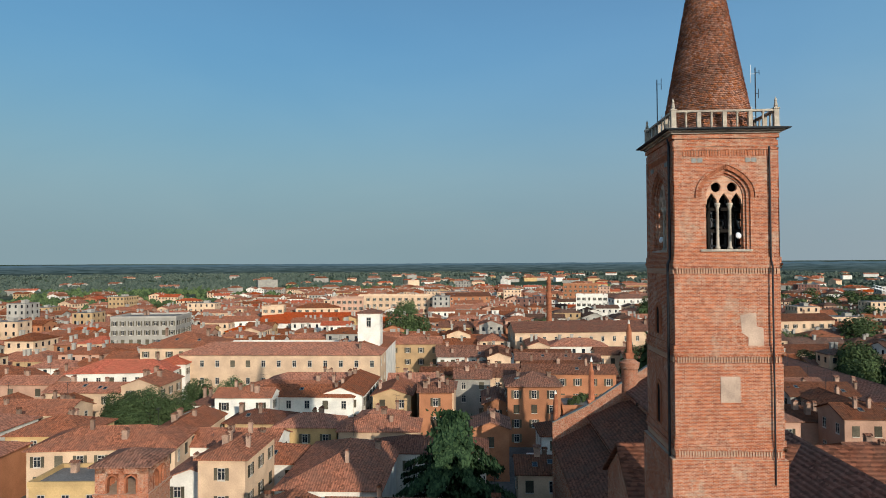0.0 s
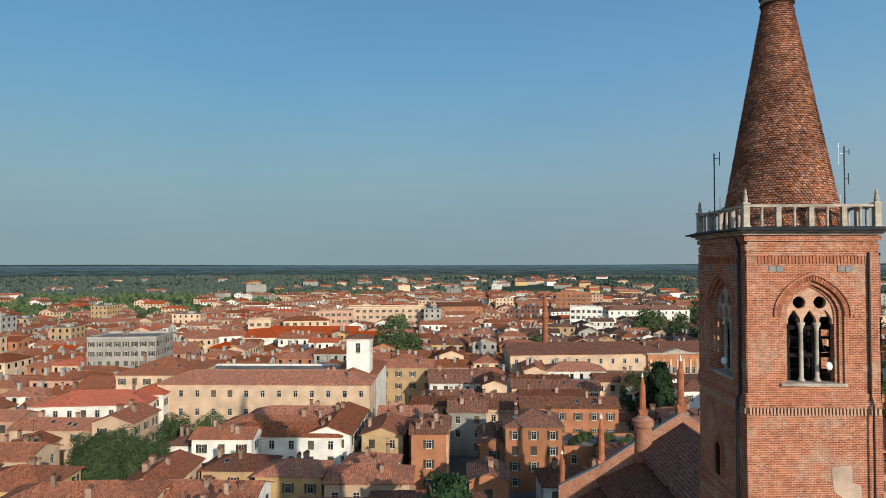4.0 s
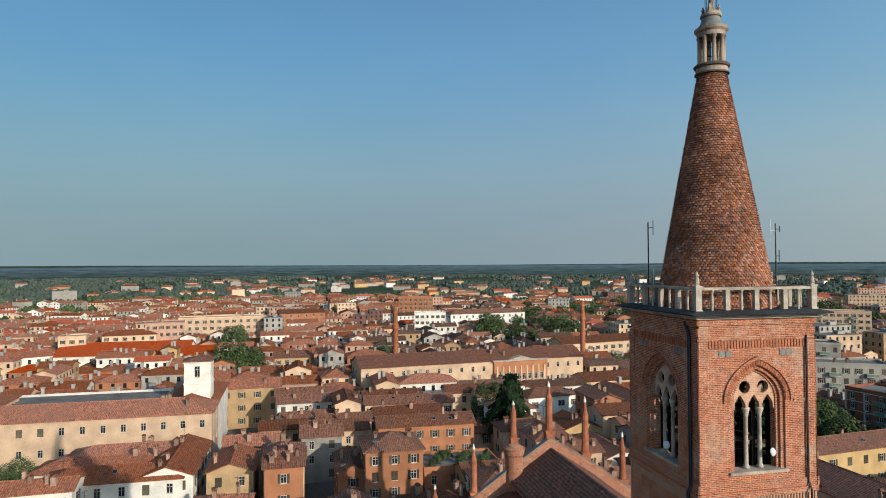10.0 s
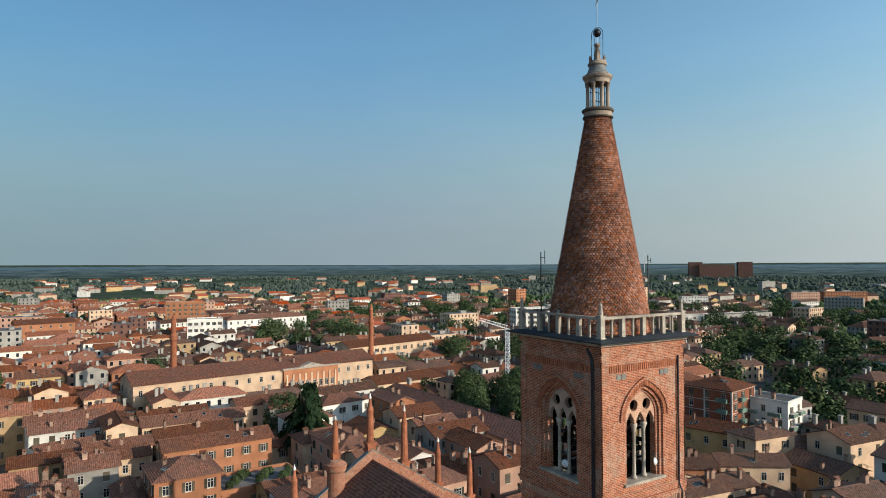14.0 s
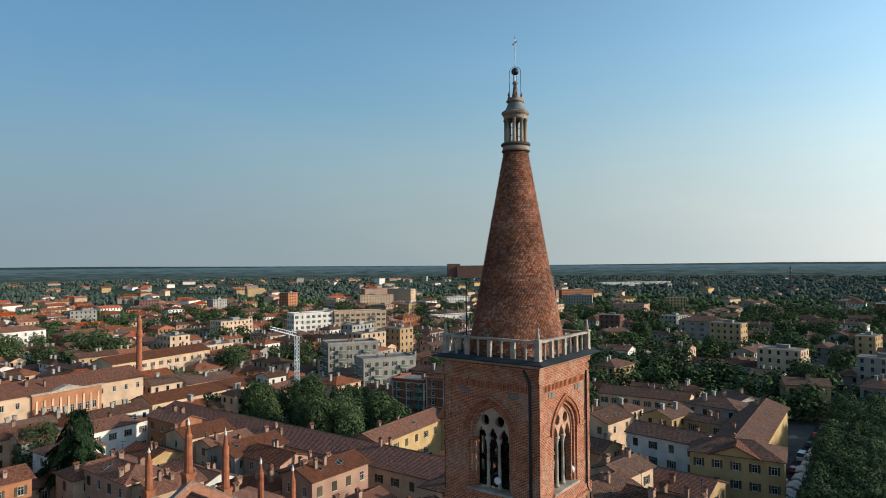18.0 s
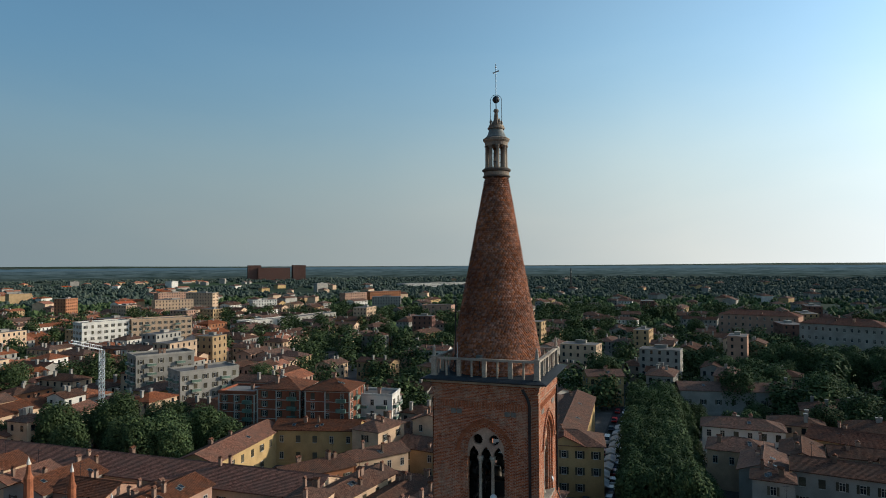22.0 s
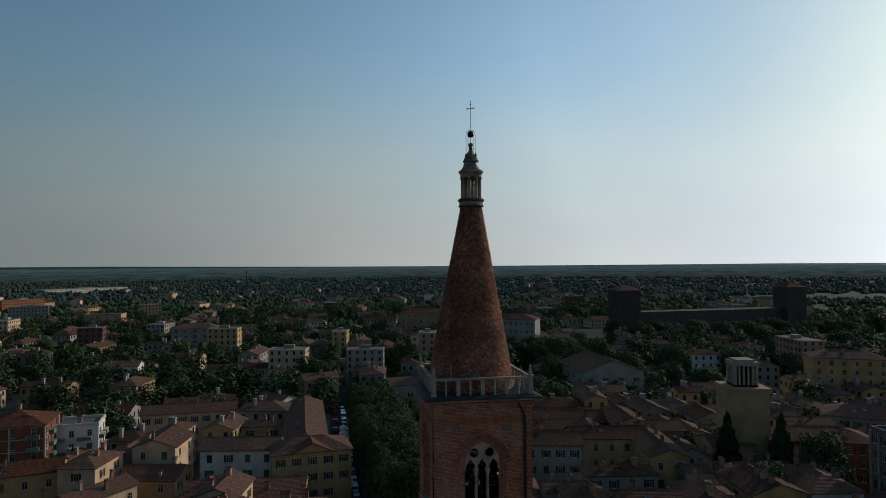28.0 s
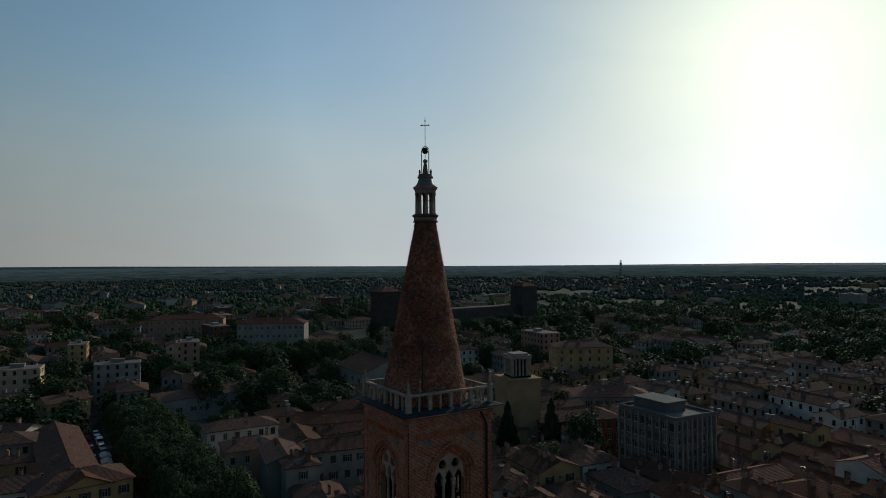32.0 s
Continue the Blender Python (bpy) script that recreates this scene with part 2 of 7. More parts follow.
def tiles(name, c, vary=0.3, worn=(0.30, 0.22, 0.17)):
    """Clay pan tiles in rows down the slope, weathered in blotches; roofs differ from house to house."""
    m, n, l, b = node_mat(name, 0.9)
    tc = n.new("ShaderNodeTexCoord")
    vor, big, wave = n.new("ShaderNodeTexVoronoi"), n.new("ShaderNodeTexNoise"), n.new("ShaderNodeTexWave")
    mp = n.new("ShaderNodeMapping")
    mp.inputs["Scale"].default_value = (4.2, 2.4, 2.4)
    l.new(tc.outputs["Object"], mp.inputs["Vector"]), l.new(mp.outputs[0], vor.inputs["Vector"])
    vor.inputs["Scale"].default_value = 1
    big.inputs["Scale"].default_value, big.inputs["Detail"].default_value = 0.28, 9
    big.inputs["Roughness"].default_value = 0.7
    l.new(tc.outputs["Object"], big.inputs["Vector"])
    r1 = ramp(n, [(0.0, shade(c, 0.5)), (0.5, c), (1.0, shade(c, 1.4))])
    sepc = n.new("ShaderNodeSeparateColor")
    l.new(vor.outputs["Color"], sepc.inputs[0]), l.new(sepc.outputs[0], r1.inputs["Fac"])
    r2 = ramp(n, [(0.36, (0.75, 0.75, 0.75)), (0.6, (0, 0, 0))])
    l.new(big.outputs["Fac"], r2.inputs["Fac"])
    mix = n.new("ShaderNodeMix")
    mix.data_type = "RGBA"
    l.new(r2.outputs[0], mix.inputs[0]), l.new(r1.outputs[0], mix.inputs[6])
    mix.inputs[7].default_value = (*worn, 1)
    info, hsv, m1, m2 = n.new("ShaderNodeObjectInfo"), n.new("ShaderNodeHueSaturation"), n.new("ShaderNodeMapRange"), n.new("ShaderNodeMapRange")
    m1.inputs[3].default_value, m1.inputs[4].default_value = 1 - vary, 1 + vary
    m2.inputs[3].default_value, m2.inputs[4].default_value = 1.08, 0.9
    l.new(info.outputs["Random"], m1.inputs[0]), l.new(info.outputs["Random"], m2.inputs[0])
    l.new(m1.outputs[0], hsv.inputs["Value"]), l.new(m2.outputs[0], hsv.inputs["Saturation"]), l.new(mix.outputs[2], hsv.inputs["Color"])
    rows_ = n.new("ShaderNodeTexWave")
    rows_.inputs["Scale"].default_value = 0.8
    rows_.inputs["Distortion"].default_value = 1.5
    rows_.inputs["Detail"].default_value = 2
    l.new(tc.outputs["Object"], rows_.inputs["Vector"])
    rr_ = ramp(n, [(0.1, (0.76, 0.74, 0.74)), (0.55, (1.05, 1.05, 1.05))])
    l.new(rows_.outputs["Fac"], rr_.inputs["Fac"])
    gut = n.new("ShaderNodeMix")
    gut.data_type, gut.blend_type = "RGBA", "MULTIPLY"
    gut.inputs[0].default_value = 1
    l.new(hsv.outputs[0], gut.inputs[6]), l.new(rr_.outputs[0], gut.inputs[7])
    l.new(gut.outputs[2], b.inputs["Base Color"])
    wave.inputs["Scale"].default_value = 0.8
    wave.inputs["Distortion"].default_value = 0.4
    l.new(tc.outputs["Object"], wave.inputs["Vector"])
    bp = n.new("ShaderNodeBump")
    bp.inputs["Strength"].default_value, bp.inputs["Distance"].default_value = 0.6, 0.08
    l.new(wave.outputs["Fac"], bp.inputs["Height"]), l.new(bp.outputs[0], b.inputs["Normal"])
    return m


def leafage(name, dark, light):
    m, n, l, b = node_mat(name, 0.7)
    tc, nz = n.new("ShaderNodeTexCoord"), n.new("ShaderNodeTexNoise")
    nz.inputs["Scale"].default_value, nz.inputs["Detail"].default_value = 0.5, 5
    l.new(tc.outputs["Object"], nz.inputs["Vector"])
    geo, addn = n.new("ShaderNodeNewGeometry"), n.new("ShaderNodeMath")
    addn.operation = "MULTIPLY_ADD"
    addn.inputs[1].default_value, addn.inputs[2].default_value = 0.6, -0.3
    l.new(geo.outputs["Random Per Island"], addn.inputs[0])
    a2 = n.new("ShaderNodeMath")
    l.new(addn.outputs[0], a2.inputs[0]), l.new(nz.outputs["Fac"], a2.inputs[1])
    r = ramp(n, [(0.25, dark), (0.75, light)])
    l.new(a2.outputs[0], r.inputs["Fac"])
    info, hsv, m1 = n.new("ShaderNodeObjectInfo"), n.new("ShaderNodeHueSaturation"), n.new("ShaderNodeMapRange")
    m1.inputs[3].default_value, m1.inputs[4].default_value = 0.75, 1.3
    l.new(info.outputs["Random"], m1.inputs[0]), l.new(m1.outputs[0], hsv.inputs["Value"]), l.new(r.outputs[0], hsv.inputs["Color"])
    l.new(hsv.outputs[0], b.inputs["Base Color"])
    return m


BRICK = brickwork("tower_brick", (0.395, 0.115, 0.046), (0.21, 0.055, 0.028), (0.42, 0.30, 0.225), amount=0.4)
BRICK_PATCH = brickwork("pale_repair_brick", (0.50, 0.27, 0.17), (0.40, 0.20, 0.12), (0.46, 0.36, 0.28), amount=0.7)
BRICK_TRIM = plain("terracotta", (0.37, 0.135, 0.07), scale=3, var=0.35, vary=0.2)
CHURCH_BRICK = brickwork("church_brick", (0.34, 0.115, 0.06), (0.23, 0.075, 0.042), (0.36, 0.27, 0.2), amount=0.3)
SCALE_TILE = plain("spire_scale_tile", (0.345, 0.148, 0.086), scale=1.4, var=0.4, vary=0.42, stain=0.5)
_n, _l = SCALE_TILE.node_tree.nodes, SCALE_TILE.node_tree.links
_hsv = [x for x in _n if x.type == "HUE_SAT"][0]
_sat = _n.new("ShaderNodeMath")
_sat.operation, _sat.inputs[1].default_value = "PINGPONG", 0.16
_scl = _n.new("ShaderNodeMath")
_scl.operation, _scl.inputs[1].default_value, _scl.inputs[2].default_value = "MULTIPLY_ADD", 2.6, 0.76
_l.new([x for x in _n if x.type == "MAP_RANGE"][0].outputs[0], _sat.inputs[0])
_l.new(_sat.outputs[0], _scl.inputs[0]), _l.new(_scl.outputs[0], _hsv.inputs["Saturation"])
SCALE_ISLAND = SCALE_TILE.copy()
SCALE_ISLAND.name = "spire_scale_tile_joined"
_n, _l = SCALE_ISLAND.node_tree.nodes, SCALE_ISLAND.node_tree.links
_geo = _n.new("ShaderNodeNewGeometry")
_l.new(_geo.outputs["Random Per Island"], [x for x in _n if x.type == "MAP_RANGE"][0].inputs[0])
STONE = plain("pale_stone", (0.46, 0.39, 0.31), scale=3, var=0.3, stain=0.45)
STONE_LIGHT = plain("light_stone", (0.43, 0.36, 0.285), scale=3, var=0.3, stain=0.4)
LANTERN_STONE = plain("lantern_stone", (0.37, 0.29, 0.22), scale=3, var=0.3, stain=0.5)
LANTERN_BAND = plain("dark_band_stone", (0.13, 0.105, 0.085), scale=3, var=0.4)
PLASTER = plain("grey_plaster", (0.50, 0.36, 0.27), scale=2, var=0.2)
SLATE = plain("dark_lead_sheet", (0.05, 0.055, 0.06), rough=0.6, var=0.3)
LEAD = plain("weathered_lead", (0.17, 0.17, 0.15), rough=0.55, var=0.3)
IRON = plain("dark_iron", (0.03, 0.03, 0.035), rough=0.5, metal=0.6, var=0.3, bump=0)
ROD_METAL = plain("galvanised_rod", (0.36, 0.36, 0.36), rough=0.5, metal=0.3, var=0.2, bump=0)
BRONZE = plain("bell_bronze", (0.055, 0.045, 0.035), rough=0.45, metal=0.8, var=0.3, bump=0)
# near-black colour that stands for the shade inside openings
DARK = plain("inside_shade", (0.02, 0.017, 0.015), var=0.3)
WHITE_METAL = plain("white_enamel", (0.75, 0.75, 0.74), rough=0.35, var=0.08, bump=0)
TILE = tiles("clay_tile", (0.185, 0.076, 0.045), worn=(0.12, 0.07, 0.051))
TILE_OLD = tiles("weathered_brown_tile", (0.135, 0.068, 0.046), worn=(0.085, 0.062, 0.05))
TILE_WARM = tiles("orange_clay_tile", (0.30, 0.105, 0.053), worn=(0.20, 0.094, 0.06))
TILE_RED = tiles("new_red_tile", (0.40, 0.074, 0.026), vary=0.15, worn=(0.32, 0.088, 0.036))
TILE_DARK = tiles("dark_church_tile", (0.17, 0.072, 0.047), vary=0.15, worn=(0.12, 0.07, 0.052))
WALLS = {
    "cream": plain("cream_render", (0.59, 0.41, 0.272), vary=0.14, scale=0.8, var=0.12, stain=0.24),
    "white": plain("white_render", (0.70, 0.645, 0.57), vary=0.14, scale=0.8, var=0.12, stain=0.24),
    "yellow": plain("yellow_render", (0.50, 0.335, 0.155), vary=0.12, scale=0.8, var=0.12, stain=0.24),
    "ochre": plain("ochre_render", (0.42, 0.28, 0.15), vary=0.14, scale=0.8, var=0.12, stain=0.24),
    "orange": plain("orange_render", (0.38, 0.165, 0.085), vary=0.14, scale=0.8, var=0.12, stain=0.24),
    "pink": plain("pink_render", (0.45, 0.27, 0.19), vary=0.12, scale=0.8, var=0.12, stain=0.24),
    "grey": plain("grey_render", (0.33, 0.30, 0.26), vary=0.14, scale=0.8, var=0.12, stain=0.24),
    "concrete": plain("weathered_concrete", (0.17, 0.165, 0.155), vary=0.1, scale=0.8, var=0.12, stain=0.24),
    "brown_brick": plain("brown_brick_cladding", (0.17, 0.088, 0.068), vary=0.1, scale=0.8, var=0.12, stain=0.24),
    # castle brick, greyed to carry the distance haze in its colour
    "dark_brick": plain("hazed_brick_cladding", (0.105, 0.082, 0.072), vary=0.14, scale=0.8, var=0.12, stain=0.24),
    "brick": plain("brick_cladding", (0.27, 0.095, 0.055), vary=0.14, scale=0.8, var=0.12, stain=0.24),
}
def per_island(mt, name):
    """The same surface for joined meshes: the tint differs from piece to piece of the mesh."""
    c = mt.copy()
    c.name = name
    nn, ll = c.node_tree.nodes, c.node_tree.links
    g = nn.new("ShaderNodeNewGeometry")
    for q in nn:
        if q.type == "MAP_RANGE":
            ll.new(g.outputs["Random Per Island"], q.inputs[0])
    return c


TILE_OLD_FAR = per_island(TILE_OLD, "weathered_brown_tile_far")
TILE_FAR, TILE_RED_FAR = per_island(TILE_WARM, "clay_tile_far"), per_island(TILE_RED, "new_red_tile_far")
WALLS_FAR = {k: per_island(q, k + "_render_far") for k, q in WALLS.items()}
FLATROOF = plain("flat_roof_felt", (0.20, 0.18, 0.165), vary=0.3, scale=0.6)
GLASS = plain("window_glass", (0.02, 0.024, 0.03), rough=0.12, var=0.2, bump=0)
FRAME = plain("window_frame", (0.50, 0.45, 0.38), var=0.15, bump=0)
PAVING = plain("town_paving", (0.13, 0.12, 0.11), scale=0.3, var=0.3)
SHUTTER = plain("louvred_shutter", (0.10, 0.085, 0.06), vary=0.5, var=0.2, bump=0)
ASPHALT = plain("asphalt", (0.06, 0.06, 0.06), scale=0.4, var=0.3)
CHIMNEY = plain("chimney_render", (0.34, 0.22, 0.16), vary=0.4, scale=2)
LEAF = leafage("leaves", (0.03, 0.045, 0.02), (0.085, 0.115, 0.045))
# greyer and lighter than the near leaves: distance haze mixed into the colour
LEAF_HAZED = leafage("hazed_woods_leaves", (0.046, 0.062, 0.05), (0.08, 0.096, 0.074))
NEEDLE = leafage("conifer_needles", (0.013, 0.027, 0.013), (0.044, 0.072, 0.031))
BARK = plain("bark", (0.08, 0.06, 0.04), scale=3, var=0.4)
CAR_PAINTS = [plain("car_paint_" + k, c, rough=0.3, var=0.05, bump=0, stain=0.05) for k, c in (("white", (0.7, 0.7, 0.7)), ("grey", (0.25, 0.26, 0.27)), ("dark", (0.02, 0.022, 0.03)), ("red", (0.35, 0.02, 0.02)), ("blue", (0.03, 0.06, 0.16)))]
TYRE = plain("tyre_rubber", (0.02, 0.02, 0.02), bump=0)
CANVAS = plain("white_canvas", (0.7, 0.69, 0.66), var=0.1)

m, n, l, b = node_mat("land", 0.95)
GROUND = m
tc = n.new("ShaderNodeTexCoord")
n1, n2 = n.new("ShaderNodeTexNoise"), n.new("ShaderNodeTexVoronoi")
n1.inputs["Scale"].default_value, n1.inputs["Detail"].default_value = 0.01, 9
n2.inputs["Scale"].default_value = 0.0045
l.new(tc.outputs["Object"], n1.inputs["Vector"]), l.new(tc.outputs["Object"], n2.inputs["Vector"])
r1 = ramp(n, [(0.35, (0.03, 0.044, 0.028)), (0.5, (0.045, 0.058, 0.036)), (0.68, (0.075, 0.072, 0.056))])
l.new(n1.outputs["Fac"], r1.inputs["Fac"])
sp = n.new("ShaderNodeSeparateColor")
l.new(n2.outputs["Color"], sp.inputs[0])
r2 = ramp(n, [(0.72, (0, 0, 0)), (0.8, (0.7, 0.7, 0.7))])
l.new(sp.outputs[0], r2.inputs["Fac"])
mx = n.new("ShaderNodeMix")
mx.data_type = "RGBA"
mx.inputs[7].default_value = (0.05, 0.075, 0.03, 1)
l.new(r2.outputs[0], mx.inputs[0]), l.new(r1.outputs[0], mx.inputs[6]), l.new(mx.outputs[2], b.inputs["Base Color"])


# ---- small builders ----
def mesh_of(name, verts, faces, *mats, idx=None, smooth=False):
    me = bpy.data.meshes.new(name)
    me.from_pydata(verts, [], faces)
    for mt in mats:
        me.materials.append(mt)
    if idx:
        me.polygons.foreach_set("material_index", idx)
    if smooth:
        me.polygons.foreach_set("use_smooth", [True] * len(me.polygons))
    me.update()
    return me


def put(name, me, parent=None, m=None, label=""):
    ob = new(name, me)
    if parent is not None:
        ob.parent = parent
    if m is not None:
        ob.matrix_basis = m
    if label:
        ob["label"] = label
    return ob


def part(name, bm, material, parent, label="", smooth=False):
    me = bpy.data.meshes.new(name)
    bm.normal_update()
    bm.to_mesh(me)
    bm.free()
    for mt in material if isinstance(material, (list, tuple)) else [material]:
        me.materials.append(mt)
    if smooth:
        me.polygons.foreach_set("use_smooth", [True] * len(me.polygons))
    return put(name, me, parent, None, label)


def thing(name, m, label, category, group="", kind=""):
    ob = new(name)
    ob.matrix_basis = m
    ob.empty_display_size = 0.2
    return tagged(ob, label, category, group, kind)


def box(bm, x0, y0, z0, x1, y1, z1, mi=0):
    v = [bm.verts.new(p) for p in ((x0, y0, z0), (x1, y0, z0), (x1, y1, z0), (x0, y1, z0), (x0, y0, z1), (x1, y0, z1), (x1, y1, z1), (x0, y1, z1))]
    for f in ((3, 2, 1, 0), (4, 5, 6, 7), (0, 1, 5, 4), (1, 2, 6, 5), (2, 3, 7, 6), (3, 0, 4, 7)):
        bm.faces.new([v[i] for i in f]).material_index = mi


def lathe(bm, prof, seg=16, cx=0.0, cy=0.0, mi=0, cap=True):
    """Turns a profile of (radius, z) round an upright axis."""
    rings = []
    for r, z in prof:
        rings.append([bm.verts.new((cx + r * math.cos(2 * math.pi * i / seg), cy + r * math.sin(2 * math.pi * i / seg), z)) for i in range(seg)])
    for a, b_ in zip(rings, rings[1:]):
        for i in range(seg):
            j = (i + 1) % seg
            bm.faces.new((a[i], a[j], b_[j], b_[i])).material_index = mi
    if cap:
        bm.faces.new(rings[0][::-1]).material_index = mi
        bm.faces.new(rings[-1]).material_index = mi


def tube(bm, pts, r, seg=6):
    pts = [Vector(p) for p in pts]
    rings = []
    for i, p in enumerate(pts):
        d = (pts[min(i + 1, len(pts) - 1)] - pts[max(i - 1, 0)]).normalized()
        a = d.orthogonal().normalized()
        c = d.cross(a)
        rings.append([bm.verts.new(p + r * (a * math.cos(2 * math.pi * k / seg) + c * math.sin(2 * math.pi * k / seg))) for k in range(seg)])
    for a, b_ in zip(rings, rings[1:]):
        for i in range(seg):
            bm.faces.new((a[i], a[(i + 1) % seg], b_[(i + 1) % seg], b_[i]))
    bm.faces.new(rings[0][::-1]), bm.faces.new(rings[-1])


# ---- ground: one sheet that climbs very gently towards the horizon ----
verts, faces = [], []
RR = [0.5, 60, 150, 300, 600, 1000, 1500, 2000, 2500, 3000, 3500, 4000, 4400, 4800, 5600]
SEG = 96
for r in RR:
    for i in range(SEG):
        a = 2 * math.pi * i / SEG
        k = max(0.0, (r - 1500) / 3300)
        verts.append((r * math.cos(a), r * math.sin(a), 33 * k ** 1.3 + (1.5 * noise.noise((math.cos(a) * 3, math.sin(a) * 3, r * 0.002)) * k if k else 0)))
for a in range(len(RR) - 1):
    for i in range(SEG):
        j = (i + 1) % SEG
        faces.append((a * SEG + i, a * SEG + j, (a + 1) * SEG + j, (a + 1) * SEG + i))
tagged(put("ground", mesh_of("ground", verts, faces, GROUND)), "flat green and built-up plain reaching to the horizon", "ground", kind="structure")

n_a = 48
verts = [(-30 + r * math.sin(2 * math.pi * i / n_a), -15 + r * math.cos(2 * math.pi * i / n_a), 0.02) for r in (0.5, 180, 420) for i in range(n_a)]
faces = [(k * n_a + i, (k + 1) * n_a + i, (k + 1) * n_a + (i + 1) % n_a, k * n_a + (i + 1) % n_a) for k in range(2) for i in range(n_a)]
faces.append(tuple(range(n_a)))
tagged(put("pavement", mesh_of("pavement", verts, [q[::-1] for q in faces], PAVING)), "grey paved streets and courtyards of the old town", "pavement", kind="structure")


# ---- houses ----
def relief(xs, zs, cells):
    """One connected shell: a grid of cells (column, row) -> (depth, material), with sides where depths differ."""
    v, f, mi, seen = [], [], [], {}
    def vert(i, j, y):
        key = (i, j, round(y, 3))
        if key not in seen:
            seen[key] = len(v)
            v.append((xs[i], y, zs[j]))
        return seen[key]
    for (i, j), (dep, m_) in cells.items():
        f.append((vert(i, j, -dep), vert(i + 1, j, -dep), vert(i + 1, j + 1, -dep), vert(i, j + 1, -dep)))
        mi.append(m_)
        for di, dj, a, c in ((-1, 0, (0, 1), (0, 0)), (1, 0, (1, 0), (1, 1)), (0, -1, (0, 0), (1, 0)), (0, 1, (1, 1), (0, 1))):
            other = cells.get((i + di, j + dj), (-0.03, 0))[0]
            if other < dep - 1e-6:
                f.append((vert(i + a[0], j + a[1], -other), vert(i + c[0], j + c[1], -other), vert(i + c[0], j + c[1], -dep), vert(i + a[0], j + a[1], -dep)))
                mi.append(m_)
    return v, f, mi


def window_mesh(w, h, shutters, closed=False):
    a, m_ = w / 2, 0.04
    xs = [-a - 0.12 - w / 2, -a - 0.1, -a, -m_, m_, a, a + 0.1, a + 0.12 + w / 2]
    zs = [-h / 2 - 0.22, -h / 2 - 0.1, -h / 2, h * 0.18, h * 0.18 + 0.07, h / 2, h / 2 + 0.1]
    cells = {}
    for i in range(1, 6):
        for j in range(1, 6):
            pane = i in (2, 4) and j in (2, 4)
            cells[(i, j)] = (0.075, 2) if closed else ((0.012, 1) if pane else (0.06, 0))
        cells[(i, 0)] = (0.15, 0)
    if shutters:
        for i in (0, 6):
            for j in range(1, 6):
                cells[(i, j)] = (0.1, 2)
    v, f, mi = relief(xs, zs, cells)
    return mesh_of("window", v, f, FRAME, GLASS, SHUTTER, idx=mi)


WINDOWS = [window_mesh(1.0, 1.6, True), window_mesh(1.0, 1.7, False), window_mesh(1.1, 1.7, False, True)]


def chimney_mesh(s, h):
    bm = bmesh.new()
    box(bm, -s / 2, -s / 2, -1.2, s / 2, s / 2, h, 0)
    box(bm, -s * 0.62, -s * 0.62, h, s * 0.62, s * 0.62, h + 0.12, 0)
    for a in (-1, 1):
        box(bm, a * s * 0.4 - 0.08, -s * 0.45, h + 0.12, a * s * 0.4 + 0.08, s * 0.45, h + 0.4, 0)
    v = [bm.verts.new(p) for p in ((-s * 0.7, -s * 0.6, h + 0.4), (s * 0.7, -s * 0.6, h + 0.4), (s * 0.7, s * 0.6, h + 0.4), (-s * 0.7, s * 0.6, h + 0.4), (-s * 0.7, 0, h + 0.75), (s * 0.7, 0, h + 0.75))]
    for f in ((0, 1, 5, 4), (2, 3, 4, 5), (0, 4, 3), (1, 2, 5), (3, 2, 1, 0)):
        bm.faces.new([v[i] for i in f]).material_index = 1
    me = bpy.data.meshes.new("chimney")
    bm.normal_update()
    bm.to_mesh(me)
    bm.free()
    me.materials.append(CHIMNEY), me.materials.append(TILE)
    return me


def balcony_mesh():
    v, f, mi = relief([-1.7, -1.62, 1.62, 1.7], [0.0, 0.14, 1.05, 1.12], {(0, 0): (1.2, 0), (1, 0): (1.2, 0), (2, 0): (1.2, 0), (0, 1): (1.2, 1), (1, 1): (1.15, 1), (2, 1): (1.2, 1), (0, 2): (1.2, 0), (1, 2): (1.2, 0), (2, 2): (1.2, 0)})
    return mesh_of("balcony", v, f, FRAME, BALCONY_PANEL, idx=mi)


BALCONY_PANEL = plain("green_balcony_panel", (0.16, 0.22, 0.17), vary=0.2, bump=0)
BALCONY = balcony_mesh()
CHIMNEYS = [chimney_mesh(0.7, 0.9), chimney_mesh(0.95, 1.2), chimney_mesh(0.6, 1.5)]
bm = bmesh.new()
tube(bm, [(0, 0, -0.3), (0, 0, 3.2)], 0.035, 5)
tube(bm, [(-0.8, 0, 3.0), (0.9, 0, 3.0)], 0.022, 4)
for i in range(6):
    tube(bm, [(-0.7 + i * 0.3, -0.5 + 0.05 * i, 3.0), (-0.7 + i * 0.3, 0.5 - 0.05 * i, 3.0)], 0.016, 4)
tube(bm, [(-0.35, 0, 2.3), (0.4, 0, 2.3)], 0.02, 4)
AERIAL = bpy.data.meshes.new("aerial")
bm.to_mesh(AERIAL)
bm.free()
AERIAL.materials.append(IRON)
BUILT = []
rng = random.Random(7)
COUNT = [0]


